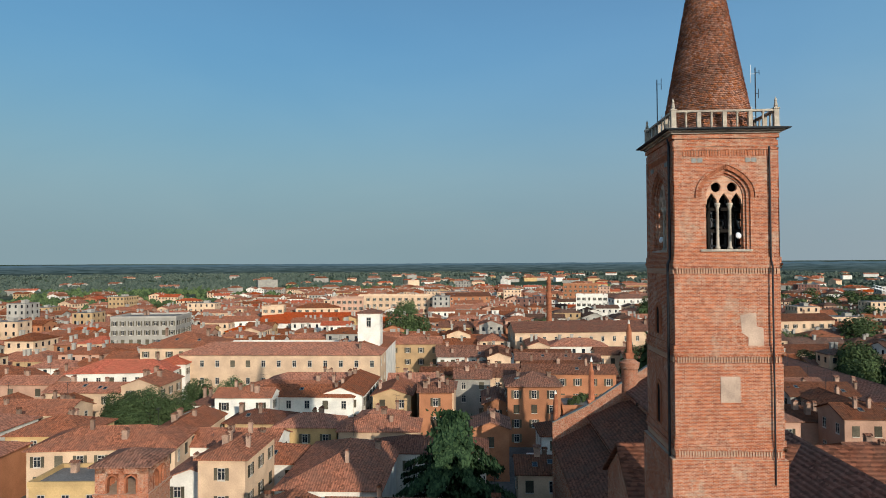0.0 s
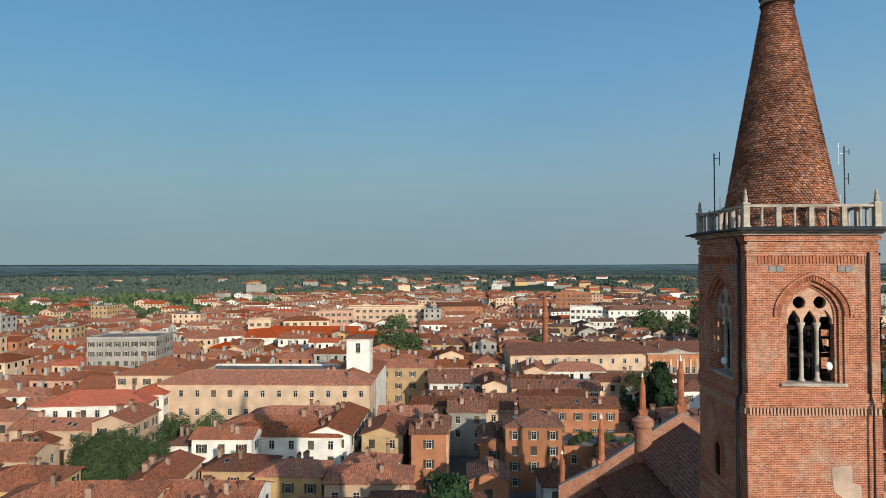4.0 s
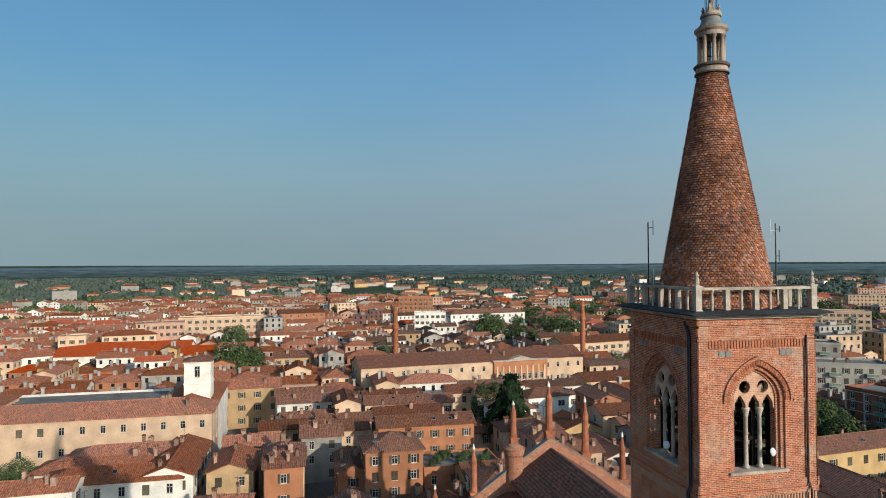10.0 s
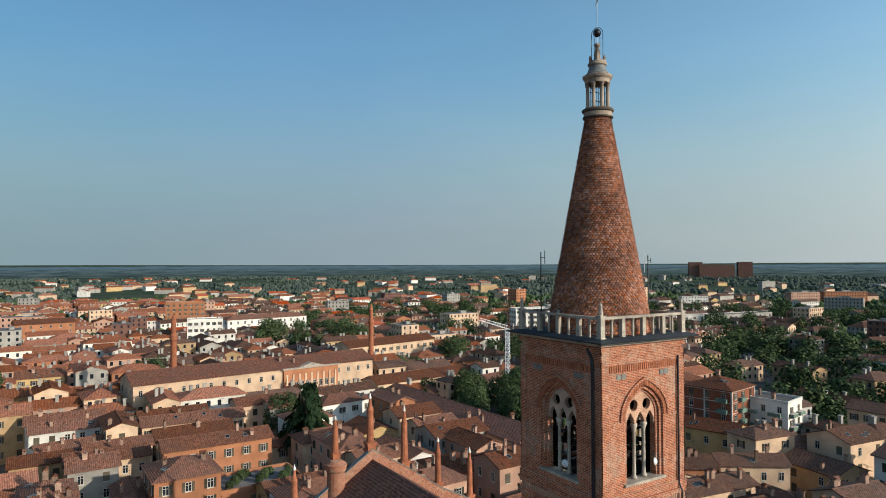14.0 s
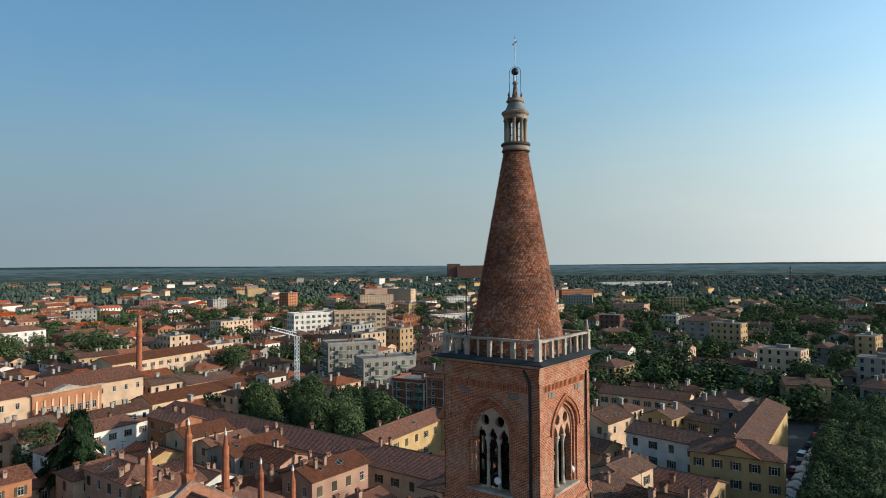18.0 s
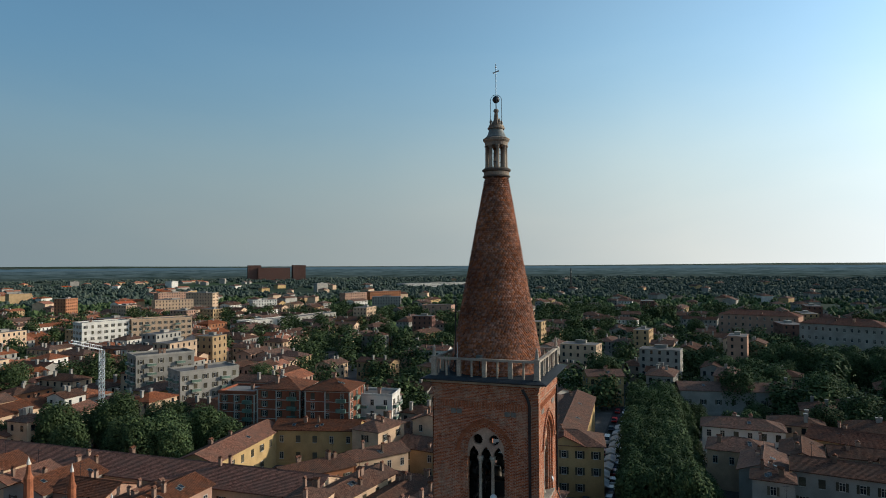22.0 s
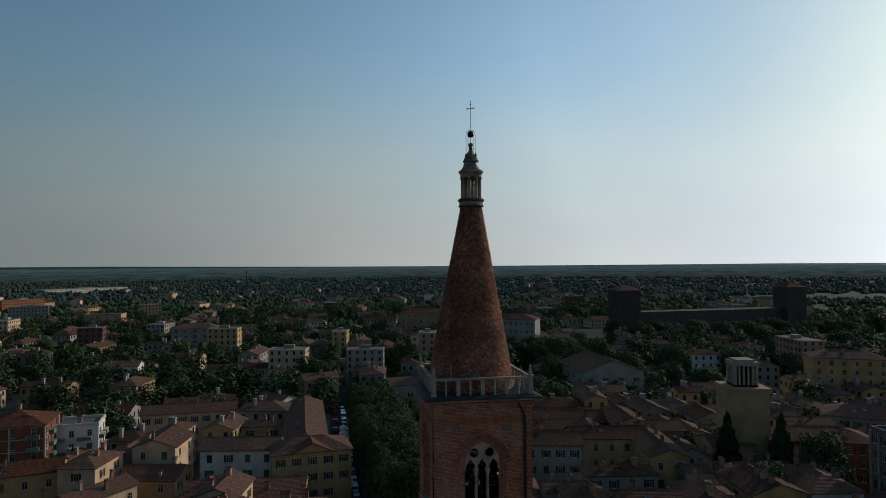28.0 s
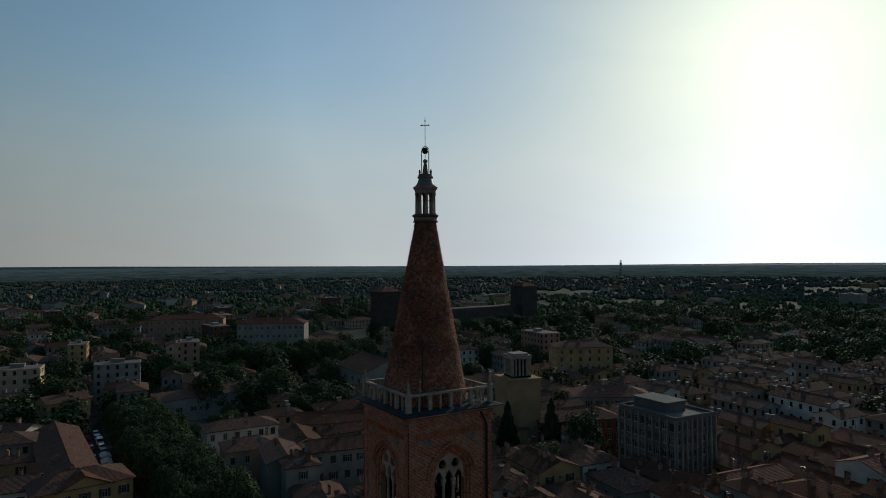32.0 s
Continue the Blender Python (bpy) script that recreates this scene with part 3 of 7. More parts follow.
def wall_box(w, d, h, gable=False, slope=0.36):
    """One shell: plinth, wall, eaves band and, where the roof is pitched, the two gables."""
    v, f = [], []
    rings = ((0.06, 0.0), (0.06, 0.9), (0.0, 0.92), (0.0, h - 0.3), (0.12, h - 0.28), (0.12, h - 0.003))
    for e, z in rings:
        x, y = w / 2 + e, d / 2 + e
        v += [(-x, -y, z), (x, -y, z), (x, y, z), (-x, y, z)]
    for k in range(len(rings) - 1):
        for i in range(4):
            j = (i + 1) % 4
            f.append((4 * k + i, 4 * k + j, 4 * k + 4 + j, 4 * k + 4 + i))
    t = 4 * (len(rings) - 1)
    if gable:
        o = len(v)
        top = h + min(w, d) / 2 * slope
        if w >= d:
            v += [(-w / 2 - 0.1, 0, top), (w / 2 + 0.1, 0, top)]
            f += [(t + 1, t + 2, o + 1), (t + 3, t, o), (t, t + 1, o + 1, o), (t + 2, t + 3, o, o + 1)]
        else:
            v += [(0, -d / 2 - 0.1, top), (0, d / 2 + 0.1, top)]
            f += [(t, t + 1, o), (t + 2, t + 3, o + 1), (t + 1, t + 2, o + 1, o), (t + 3, t, o, o + 1)]
    else:
        f.append((t, t + 1, t + 2, t + 3))
    return v, f


def roof_prism(w, d, h, kind, over=0.55, slope=0.36):
    """Pitched roof with overhanging eaves and a thickness; its ridge runs along the longer side."""
    turn = d > w
    if turn:
        w, d = d, w
    x, y, t = w / 2 + over, d / 2 + over, 0.18
    z0, r = h - over * slope, h + d / 2 * slope
    hx = x if kind == "gable" else max(x - y, 0.05)
    v = []
    for dz in (0.0, t):
        v += [(-x, -y, z0 + dz), (x, -y, z0 + dz), (x, y, z0 + dz), (-x, y, z0 + dz), (-hx, 0, r + dz), (hx, 0, r + dz)]
    f = [(6, 7, 11, 10), (8, 9, 10, 11), (7, 8, 11), (9, 6, 10), (1, 0, 4, 5), (3, 2, 5, 4), (0, 1, 7, 6), (1, 2, 8, 7), (2, 3, 9, 8), (3, 0, 6, 9)]
    if kind == "gable":
        f = [(6, 7, 11, 10), (8, 9, 10, 11), (1, 0, 4, 5), (3, 2, 5, 4), (0, 1, 7, 6), (2, 3, 9, 8), (1, 5, 11, 7), (5, 2, 8, 11), (4, 0, 6, 10), (3, 4, 10, 9)]
    # ridge capping
    o = len(v)
    v += [(-hx, -0.16, r + t - 0.05), (hx, -0.16, r + t - 0.05), (hx, 0.16, r + t - 0.05), (-hx, 0.16, r + t - 0.05), (-hx, 0, r + t + 0.1), (hx, 0, r + t + 0.1)]
    f += [tuple(o + i for i in q) for q in ((0, 1, 5, 4), (2, 3, 4, 5), (3, 0, 4), (1, 2, 5))]
    if turn:
        v = [(-p[1], p[0], p[2]) for p in v]
    return v, f


def house(x, y, w, d, rot, h, roof="gable", wall="cream", tile=None, win=3.0, storeys=0, chimneys=2, name="house", label="", base=0.0, detail=True, sides=None, balconies=False, main=None):
    """A town house: walls, tiled or flat roof, chimneys and the windows of the sides towards the flight."""
    BUILT.append((x, y, w, d, rot))
    COUNT[0] += 1
    tile = tile or (TILE_OLD if x > 60 and y < 75 else TILE_WARM if x < -30 else TILE)
    look_words = {"gable": "pitched clay-tile roof", "hip": "hipped clay-tile roof", "flat": "flat roof"}[roof]
    home = thing(name, pose(x, y, base, 0, 0, rot), label or f"{wall} rendered town house with a {look_words}", "house", "houses of the town")
    v, f = wall_box(w, d, h, roof == "gable")
    put("wall", mesh_of("wall", v, f, WALLS[wall]), home)
    if roof == "flat":
        bm = bmesh.new()
        box(bm, -w / 2 + 0.25, -d / 2 + 0.25, h - 0.1, w / 2 - 0.25, d / 2 - 0.25, h + 0.05)
        part("roof", bm, FLATROOF, home)
        bm = bmesh.new()
        for q in ((-w / 2 - 0.15, -d / 2 - 0.15, w / 2 + 0.15, -d / 2 + 0.25), (-w / 2 - 0.15, d / 2 - 0.25, w / 2 + 0.15, d / 2 + 0.15), (-w / 2 - 0.15, -d / 2 + 0.25, -w / 2 + 0.25, d / 2 - 0.25), (w / 2 - 0.25, -d / 2 + 0.25, w / 2 + 0.15, d / 2 - 0.25)):
            box(bm, q[0], q[1], h + 0.004, q[2], q[3], h + 0.7)
        part("parapet", bm, WALLS[wall], home)
    else:
        v, f = roof_prism(w, d, h, roof)
        put("roof", mesh_of("roof", v, f, tile), home)
    span = min(w, d)
    for _ in range(chimneys if detail else 0):
        cx, cy = rng.uniform(-0.4, 0.4) * w, rng.uniform(-0.32, 0.32) * d
        cz = h + 0.1 if roof == "flat" else h + max(0.0, (span / 2 - abs(cy if w >= d else cx))) * 0.36
        put("chimney", rng.choice(CHIMNEYS), home, pose(cx, cy, cz, 0, 0, rng.choice((0, 90))))
    if not detail:
        return home
    if math.hypot(x + 30, y + 12) < 190 and roof != "flat" and COUNT[0] % 2:
        put("aerial", AERIAL, home, pose(0.3 * w if w >= d else 0, 0 if w >= d else 0.3 * d, h + span * 0.18, 0, 0, rng.uniform(0, 180)))
    if roof != "flat" and rng.random() < 0.35:
        skylights(home, w, d, h, rng.choice((1, 2, 3)))
    n_st = storeys or max(1, int((h - 0.6) / 3.3))
    sh = (h - 0.7) / n_st
    c_, s_ = math.cos(radians(rot)), math.sin(radians(rot))
    for k, (nx, ny, length, off) in enumerate(((0, -1, w, d / 2), (1, 0, d, w / 2), (0, 1, w, d / 2), (-1, 0, d, w / 2))):
        gx, gy = nx * c_ - ny * s_, nx * s_ + ny * c_
        if sides is not None:
            if k not in sides:
                continue
        elif gx * (-30 - x) + gy * (-12 - y) < 0.12 * math.hypot(x + 30, y + 12):
            continue
        if balconies:
            for j in range(1, n_st):
                for u in (-length * 0.25, length * 0.25):
                    put("balcony", BALCONY, home, pose(nx * off + (u if ny else 0), ny * off + (u if nx else 0), sh * j + 0.35, 0, 0, math.degrees(math.atan2(nx, -ny))))
        n_w = max(1, int((length - 1.2) / win))
        step = length / n_w
        usual = rng.choice((0, 0, 1)) if main is None else main
        for i in range(n_w):
            u = -length / 2 + step * (i + 0.5)
            for j in range(n_st):
                z = sh * (j + 0.55) + 0.25
                if h > 8 and z < 3 and rng.random() < 0.5:
                    continue
                kind = usual if rng.random() < (0.72 if main is None else 0.93) else 2
                a = math.degrees(math.atan2(nx, -ny))
                put("window", WINDOWS[kind], home, pose(nx * off + (u if ny else 0) * (1 if ny < 0 else -1), ny * off + (u if nx else 0), z, 0, 0, a))
    return home


class Crowd:
    """Many far houses gathered in one mesh."""
    def __init__(self):
        self.v, self.f, self.i = [], [], []
        self.names = list(WALLS_FAR)

    def add(self, v, f, mi, x, y, rot):
        o, c, s = len(self.v), math.cos(radians(rot)), math.sin(radians(rot))
        self.v += [(x + p[0] * c - p[1] * s, y + p[0] * s + p[1] * c, p[2]) for p in v]
        self.f += [tuple(o + k for k in q) for q in f]
        self.i += [mi] * len(f)

    def house(self, x, y, w, d, rot, h, roof, wall, red, windows):
        BUILT.append((x, y, w, d, rot))
        self.add(*wall_box(w, d, h, roof == "gable"), self.names.index(wall), x, y, rot)
        if roof == "flat":
            a, c = w / 2 - 0.3, d / 2 - 0.3
            self.add([(-a, -c, h + 0.02), (a, -c, h + 0.02), (a, c, h + 0.02), (-a, c, h + 0.02)], [(0, 1, 2, 3)], 13, x, y, rot)
            self.add(*wall_box(w * 0.2, d * 0.3, h + 1.5), self.names.index("grey"), x + w * 0.1, y, rot)
        else:
            self.add(*roof_prism(w, d, h, roof), (11, 12, 15)[int(red)], x, y, rot)
            for _ in range(2):
                cx, cy = rng.uniform(-0.35, 0.35) * w, rng.uniform(-0.25, 0.25) * d
                self.add(*wall_box(0.9, 0.9, h + 3.2), self.names.index("grey"), x + cx, y + cy, rot)
        if not windows:
            return
        n_st = max(2, int((h - 0.6) / 3.2))
        c_, s_ = math.cos(radians(rot)), math.sin(radians(rot))
        for nx, ny, length, off in ((0, -1, w, d / 2), (1, 0, d, w / 2), (0, 1, w, d / 2), (-1, 0, d, w / 2)):
            gx, gy = nx * c_ - ny * s_, nx * s_ + ny * c_
            if gx * (-30 - x) + gy * (-12 - y) < 0.1 * math.hypot(x + 30, y + 12):
                continue
            n_w = max(2, int(length / 3.2))
            for i in range(n_w):
                u = -length / 2 + length * (i + 0.5) / n_w
                for j in range(n_st):
                    z = (h - 0.7) / n_st * (j + 0.5)
                    q = []
                    for du, dz in ((-0.55, 0.0), (0.55, 0.0), (0.55, 1.7), (-0.55, 1.7)):
                        q.append((nx * (off + 0.05) - ny * (u + du), ny * (off + 0.05) + nx * (u + du), z + dz))
                    self.add(q, [(0, 1, 2, 3)], 14, x, y, rot)

    def finish(self, label):
        ob = put("far_houses", mesh_of("far_houses", self.v, self.f, *WALLS_FAR.values(), TILE_FAR, TILE_RED_FAR, FLATROOF, GLASS, TILE_OLD_FAR, idx=self.i))
        return tagged(ob, label, "houses", kind="stuff")


# ---- trees ----
def crown_mesh(name, rad, hgt, count, mat, seed, leaf=0.55, cone=False):
    r = random.Random(seed)
    v, f = [], []
    lobes = []
    for k in range(24):
        a, z = k * 2.4 + r.uniform(-0.4, 0.4), 0.14 + 0.78 * (k + 0.5) / 24
        q = 0.84 * math.sin(math.pi * (0.12 + 0.8 * z)) ** 0.6 * r.uniform(0.75, 1.1) * (1.0 - 0.35 * z)
        lobes.append((q * math.cos(a), q * math.sin(a), z, r.uniform(0.30, 0.48)))
    for i in range(count):
        if cone:
            z = r.random() ** 1.4
            lim = (1 - z) ** 0.8 * (0.75 + 0.25 * math.sin(z * 42 + r.random()))
            a, q = r.uniform(0, 6.283), lim * r.uniform(0.55, 1.0)
            p = Vector((rad * q * math.cos(a), rad * q * math.sin(a), z * hgt - 0.08 * hgt * q))
            out = Vector((math.cos(a), math.sin(a), -0.25))
        else:
            lx, ly, lz, lr = r.choice(lobes)
            dvec = Vector((r.gauss(0, 1), r.gauss(0, 1), r.gauss(0.25, 1))).normalized()
            k = lr * r.uniform(0.75, 1.05)
            p = Vector((rad * (lx + dvec.x * k), rad * (ly + dvec.y * k), hgt * (lz + dvec.z * k * 0.48)))
            out = (dvec + Vector((r.gauss(0, 0.35), r.gauss(0, 0.35), 0.45))).normalized()
        s = leaf * r.uniform(0.6, 1.4)
        t1 = out.orthogonal().normalized()
        t1.rotate(Matrix.Rotation(r.uniform(0, 6.28), 3, out))
        t2 = out.cross(t1).normalized()
        o = len(v)
        tip = out * s * 0.45
        if not cone:
            t1.z, t2.z, tip.z = t1.z * 0.45, t2.z * 0.45, tip.z * 0.45
        v += [p + t1 * s, p + t2 * s * 0.7 + tip, p - t1 * s, p - t2 * s * 0.7 + tip * 0.2]
        f += [(o, o + 1, o + 3), (o + 1, o + 2, o + 3)]
    return mesh_of(name, v, f, mat)


def cedar_mesh(seed):
    """Broad layered crown of drooping boughs."""
    r = random.Random(seed)
    v, f = [], []
    boughs = []
    for k in range(70):
        z = r.uniform(0.05, 0.97)
        lim = (1 - z ** 2.0) ** 0.62
        boughs.append((r.uniform(0, 6.283), z, lim * r.uniform(0.75, 1.08)))
    for a, z, ln in boughs:
        for i in range(360):
            t = r.random() ** 0.7
            side = r.gauss(0, 0.12) * (1.15 - t)
            p = Vector((math.cos(a) * ln * t - math.sin(a) * side, math.sin(a) * ln * t + math.cos(a) * side, z - 0.13 * t * t + r.uniform(-0.03, 0.015)))
            out = Vector((math.cos(a) * 0.5, math.sin(a) * 0.5, 0.6 + r.uniform(-0.6, 0.4))).normalized()
            s = 0.027 * r.uniform(0.6, 1.3)
            t1 = out.orthogonal().normalized()
            t1.rotate(Matrix.Rotation(r.uniform(0, 6.28), 3, out))
            t2 = out.cross(t1).normalized()
            o = len(v)
            v += [p + t1 * s, p + t2 * s * 0.6, p - t1 * s, p - t2 * s * 0.6 - out * s * 0.4]
            f += [(o, o + 1, o + 3), (o + 1, o + 2, o + 3)]
    return mesh_of("crown", v, f, NEEDLE)


def trunk_mesh(h, r, seed, limbs=4):
    rr = random.Random(seed)
    bm = bmesh.new()
    tube(bm, [(0, 0, -0.2), (0.1, 0.05, h * 0.5), (0.0, 0.1, h)], r, 8)
    for k in range(limbs):
        a = rr.uniform(0, 6.28)
        tube(bm, [(0, 0, h * 0.75), (math.cos(a) * h * 0.3, math.sin(a) * h * 0.3, h * 1.15), (math.cos(a) * h * 0.5, math.sin(a) * h * 0.5, h * 1.5)], r * 0.4, 5)
    me = bpy.data.meshes.new("trunk")
    bm.to_mesh(me)
    bm.free()
    me.materials.append(BARK)
    return me


CROWNS = [crown_mesh("crown", 1.0, 1.0, 5200, LEAF, 20 + k, leaf=0.052) for k in range(5)]
CROWNS_FINE = [crown_mesh("crown", 1.0, 1.0, 15000, LEAF, 30 + k, leaf=0.03) for k in range(2)]
FIRS = [crown_mesh("crown", 1.0, 1.0, 5200, NEEDLE, 40 + k, leaf=0.065, cone=True) for k in range(2)]
TRUNK = trunk_mesh(1.0, 0.09, 3)


SKYLIGHT = mesh_of("skylight", *relief([-0.45, -0.38, 0.38, 0.45], [-0.6, -0.52, 0.52, 0.6], {(i, j): ((0.06, 1) if i == 1 and j == 1 else (0.1, 0)) for i in range(3) for j in range(3)})[:2], LEAD, GLASS, idx=relief([-0.45, -0.38, 0.38, 0.45], [-0.6, -0.52, 0.52, 0.6], {(i, j): ((0.06, 1) if i == 1 and j == 1 else (0.1, 0)) for i in range(3) for j in range(3)})[2])


def skylights(home, w, d, h, count):
    """Roof windows lying in the slope that faces the flight."""
    for _ in range(count):
        if w >= d:
            u, k = rng.uniform(-0.35, 0.35) * w, rng.uniform(0.35, 0.75)
            y = -d / 2 * k
            put("skylight", SKYLIGHT, home, pose(u, y, h + (d / 2 + y) * 0.36 + 0.17, -70, 0, 0))
        else:
            u, k = rng.uniform(-0.35, 0.35) * d, rng.uniform(0.35, 0.75)
            x = -w / 2 * k
            put("skylight", SKYLIGHT, home, pose(x, u, h + (w / 2 + x) * 0.36 + 0.17, -70, 0, -90))


def tree(x, y, rad, h, fir=False, base=0.0, label=""):
    t = thing("fir_tree" if fir else "tree", pose(x, y, base, 0, 0, rng.uniform(0, 360)), label or ("dark evergreen conifer among the roofs" if fir else "broad green leafy tree"), "tree", "trees of the town")
    th = h * (0.12 if fir else 0.3)
    put("trunk", TRUNK, t, Matrix.Diagonal((th * 1.2, th * 1.2, th * 1.3, 1)))
    z0 = h * 0.08 if fir else h * 0.12
    put("crown", rng.choice(FIRS if fir else CROWNS_FINE if x < -30 and y < 140 else CROWNS), t, Matrix.Translation((0, 0, z0)) @ Matrix.Diagonal((rad, rad, h - z0, 1)))
    return t


# ---- the bell tower ----
tower = thing("bell_tower", pose(0, 0, 0), "tall square red-brick bell tower with a conical tiled spire", "bell tower")


def arch_pts(half, spring, rise, n_=10):
    """Pointed-round arch outline from the right springing over the crown to the left one."""
    out = []
    for i in range(n_ + 1):
        a = math.pi * i / n_
        out.append((half * math.cos(a), spring + rise * (0.72 * max(0.0, math.sin(a)) ** 0.8 + 0.28 * (1 - abs(math.cos(a))))))
    return out


W = 3.18
# shaft with its set-offs, below the bell stage
bm = bmesh.new()
box(bm, -3.55, -3.45, 0, 3.45, 3.45, 29.5)
box(bm, -W - 0.12, -W - 0.12, 29.5, W + 0.12, W + 0.12, 35.4)
box(bm, -W - 0.05, -W - 0.05, 35.4, W + 0.05, W + 0.05, 41.0)
part("shaft", bm, BRICK, tower)


def face_pose(k):
    return pose(0, 0, 0, 0, 0, (0, -90, 180, 90)[k])


# bell stage: four walls with the arched openings going through them
def bell_wall():
    bm = bmesh.new()
    half, spring, rise, z0, z1, th = 1.5, 45.75, 1.75, 42.45, 49.75, 0.75
    outline = [(half, z0)] + arch_pts(half, spring, rise, 14) + [(-half, z0)]
    for y in (-W, -W + th):
        vin = [bm.verts.new((x, y, z)) for x, z in outline]
        n_ = len(vin)
        vout = []
        for x, z in outline:
            # outer frame point: pushed straight to the rim of the wall
            if z <= spring + 1e-6:
                vout.append(bm.verts.new((W if x > 0 else -W, y, z)))
            else:
                vout.append(bm.verts.new((W * x / half, y, z1)))
        for i in range(n_ - 1):
            bm.faces.new((vin[i], vin[i + 1], vout[i + 1], vout[i]))
        a = [bm.verts.new((W, y, 41.0)), bm.verts.new((-W, y, 41.0)), bm.verts.new((-W, y, z0)), bm.verts.new((W, y, z0))]
        bm.faces.new(a)
        if y == -W:
            front = vin
        else:
            for i in range(n_ - 1):
                bm.faces.new((front[i], vin[i], vin[i + 1], front[i + 1]))
            bm.faces.new((front[0], front[-1], vin[-1], vin[0]))
    return bm


for k in range(4):
    w_ob = part("bell_stage_wall", bell_wall(), BRICK, tower)
    w_ob.matrix_basis = face_pose(k)
bm = bmesh.new()
box(bm, -W, -W, 49.7, W, W, 49.98)
part("bell_stage_roof", bm, BRICK, tower)
# corner piers in the shade colour, so the openings look dark
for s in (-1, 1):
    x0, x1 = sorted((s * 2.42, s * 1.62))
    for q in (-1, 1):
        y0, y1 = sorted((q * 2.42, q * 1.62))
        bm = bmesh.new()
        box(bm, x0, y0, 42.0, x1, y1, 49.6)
        part("inner_pier", bm, DARK, tower, "inner corner pier coloured as dark as the inside shade")


# moulded arch round each opening, in rows of brick voussoirs
def voussoirs(half0, half1, y0, y1, spring, rise0, rise1, parent, m4, n_=26):
    """Bricks of the arch, one by one, with open joints."""
    a, c = arch_pts(half0, spring, rise0, n_), arch_pts(half1, spring, rise1, n_)
    def lerp(p, q, t):
        return (p[0] + (q[0] - p[0]) * t, p[1] + (q[1] - p[1]) * t)
    for i in range(n_):
        g = 0.1
        q = [lerp(a[i], a[i + 1], g), lerp(a[i], a[i + 1], 1 - g), lerp(c[i], c[i + 1], 1 - g), lerp(c[i], c[i + 1], g)]
        vs = [(x, y0, z) for x, z in q] + [(x, y1, z) for x, z in q]
        fs = [(0, 1, 2, 3), (7, 6, 5, 4)] + [(k, k + 4, (k + 1) % 4 + 4, (k + 1) % 4) for k in range(4)]
        put("voussoir", mesh_of("voussoir", vs, fs, BRICK_TRIM), parent, m4)


def arch_band(half0, half1, y0, y1, spring, rise0, rise1, z0, n_=20):
    bm = bmesh.new()
    a = [(half0, z0)] + arch_pts(half0, spring, rise0, n_) + [(-half0, z0)]
    c = [(half1, z0)] + arch_pts(half1, spring, rise1, n_) + [(-half1, z0)]
    ra = [[bm.verts.new((x, y, z)) for x, z in q] for q in (a, c) for y in (y0, y1)]
    for i in range(len(a) - 1):
        bm.faces.new((ra[0][i], ra[0][i + 1], ra[2][i + 1], ra[2][i]))
        bm.faces.new((ra[0][i], ra[1][i], ra[1][i + 1], ra[0][i + 1]))
        bm.faces.new((ra[2][i + 1], ra[3][i + 1], ra[3][i], ra[2][i]))
    return bm


def tracery():
    """Three narrow lights with pointed heads under two open roundels."""
    bm = bmesh.new()
    y0, y1 = -W + 0.28, -W + 0.52
    half, spring, rise = 1.14, 45.75, 1.42
    cols, z_lo = 84, 45.35
    n_z = 62
    z_hi = spring + rise
    def solid(x, z):
        t = abs(x) / half
        if t >= 1 or z > spring + rise * max(0.0, 1 - t * t) ** 0.43:
            return False
        for cx in (-0.5, 0.5):
            if math.hypot(x - cx, z - 46.42) < 0.30:
                return False
        for cx in (-0.76, 0.0, 0.76):
            dx = abs(x - cx)
            if dx < 0.29 and z < 45.62 + 0.42 * (1 - (dx / 0.29) ** 1.2):
                return False
        return True
    grid = {}
    dx_, dz_ = 2 * half / cols, (z_hi - z_lo) / n_z
    cells = set()
    for i in range(cols):
        for j in range(n_z):
            if solid(-half + (i + 0.5) * dx_, z_lo + (j + 0.5) * dz_):
                cells.add((i, j))
    def vert(i, j, y):
        key = (i, j, y)
        if key not in grid:
            grid[key] = bm.verts.new((-half + i * dx_, y, z_lo + j * dz_))
        return grid[key]
    for i, j in cells:
        bm.faces.new([vert(i, j, y0), vert(i + 1, j, y0), vert(i + 1, j + 1, y0), vert(i, j + 1, y0)])
        bm.faces.new([vert(i, j + 1, y1), vert(i + 1, j + 1, y1), vert(i + 1, j, y1), vert(i, j, y1)])
        for di, dj, e in ((-1, 0, ((0, 0), (0, 1))), (1, 0, ((1, 1), (1, 0))), (0, -1, ((1, 0), (0, 0))), (0, 1, ((0, 1), (1, 1)))):
            if (i + di, j + dj) not in cells:
                (a0, a1), (b0, b1) = e
                bm.faces.new([vert(i + a0, j + a1, y0), vert(i + b0, j + b1, y0), vert(i + b0, j + b1, y1), vert(i + a0, j + a1, y1)])
    return bm


def column():
    bm = bmesh.new()
    lathe(bm, [(0.17, 42.52), (0.17, 42.6), (0.13, 42.66), (0.105, 42.72), (0.095, 45.0), (0.12, 45.03), (0.1, 45.08), (0.16, 45.25), (0.19, 45.33), (0.19, 45.42)], 12)
    return bm


def bell(bm, x, z, r):
    lathe(bm, [(r * 0.15, z + r * 1.5), (r * 0.5, z + r * 1.42), (r * 0.58, z + r * 1.1), (r * 0.68, z + r * 0.5), (r * 0.85, z + r * 0.15), (r, z), (r * 0.9, z)], 16, x, 0)


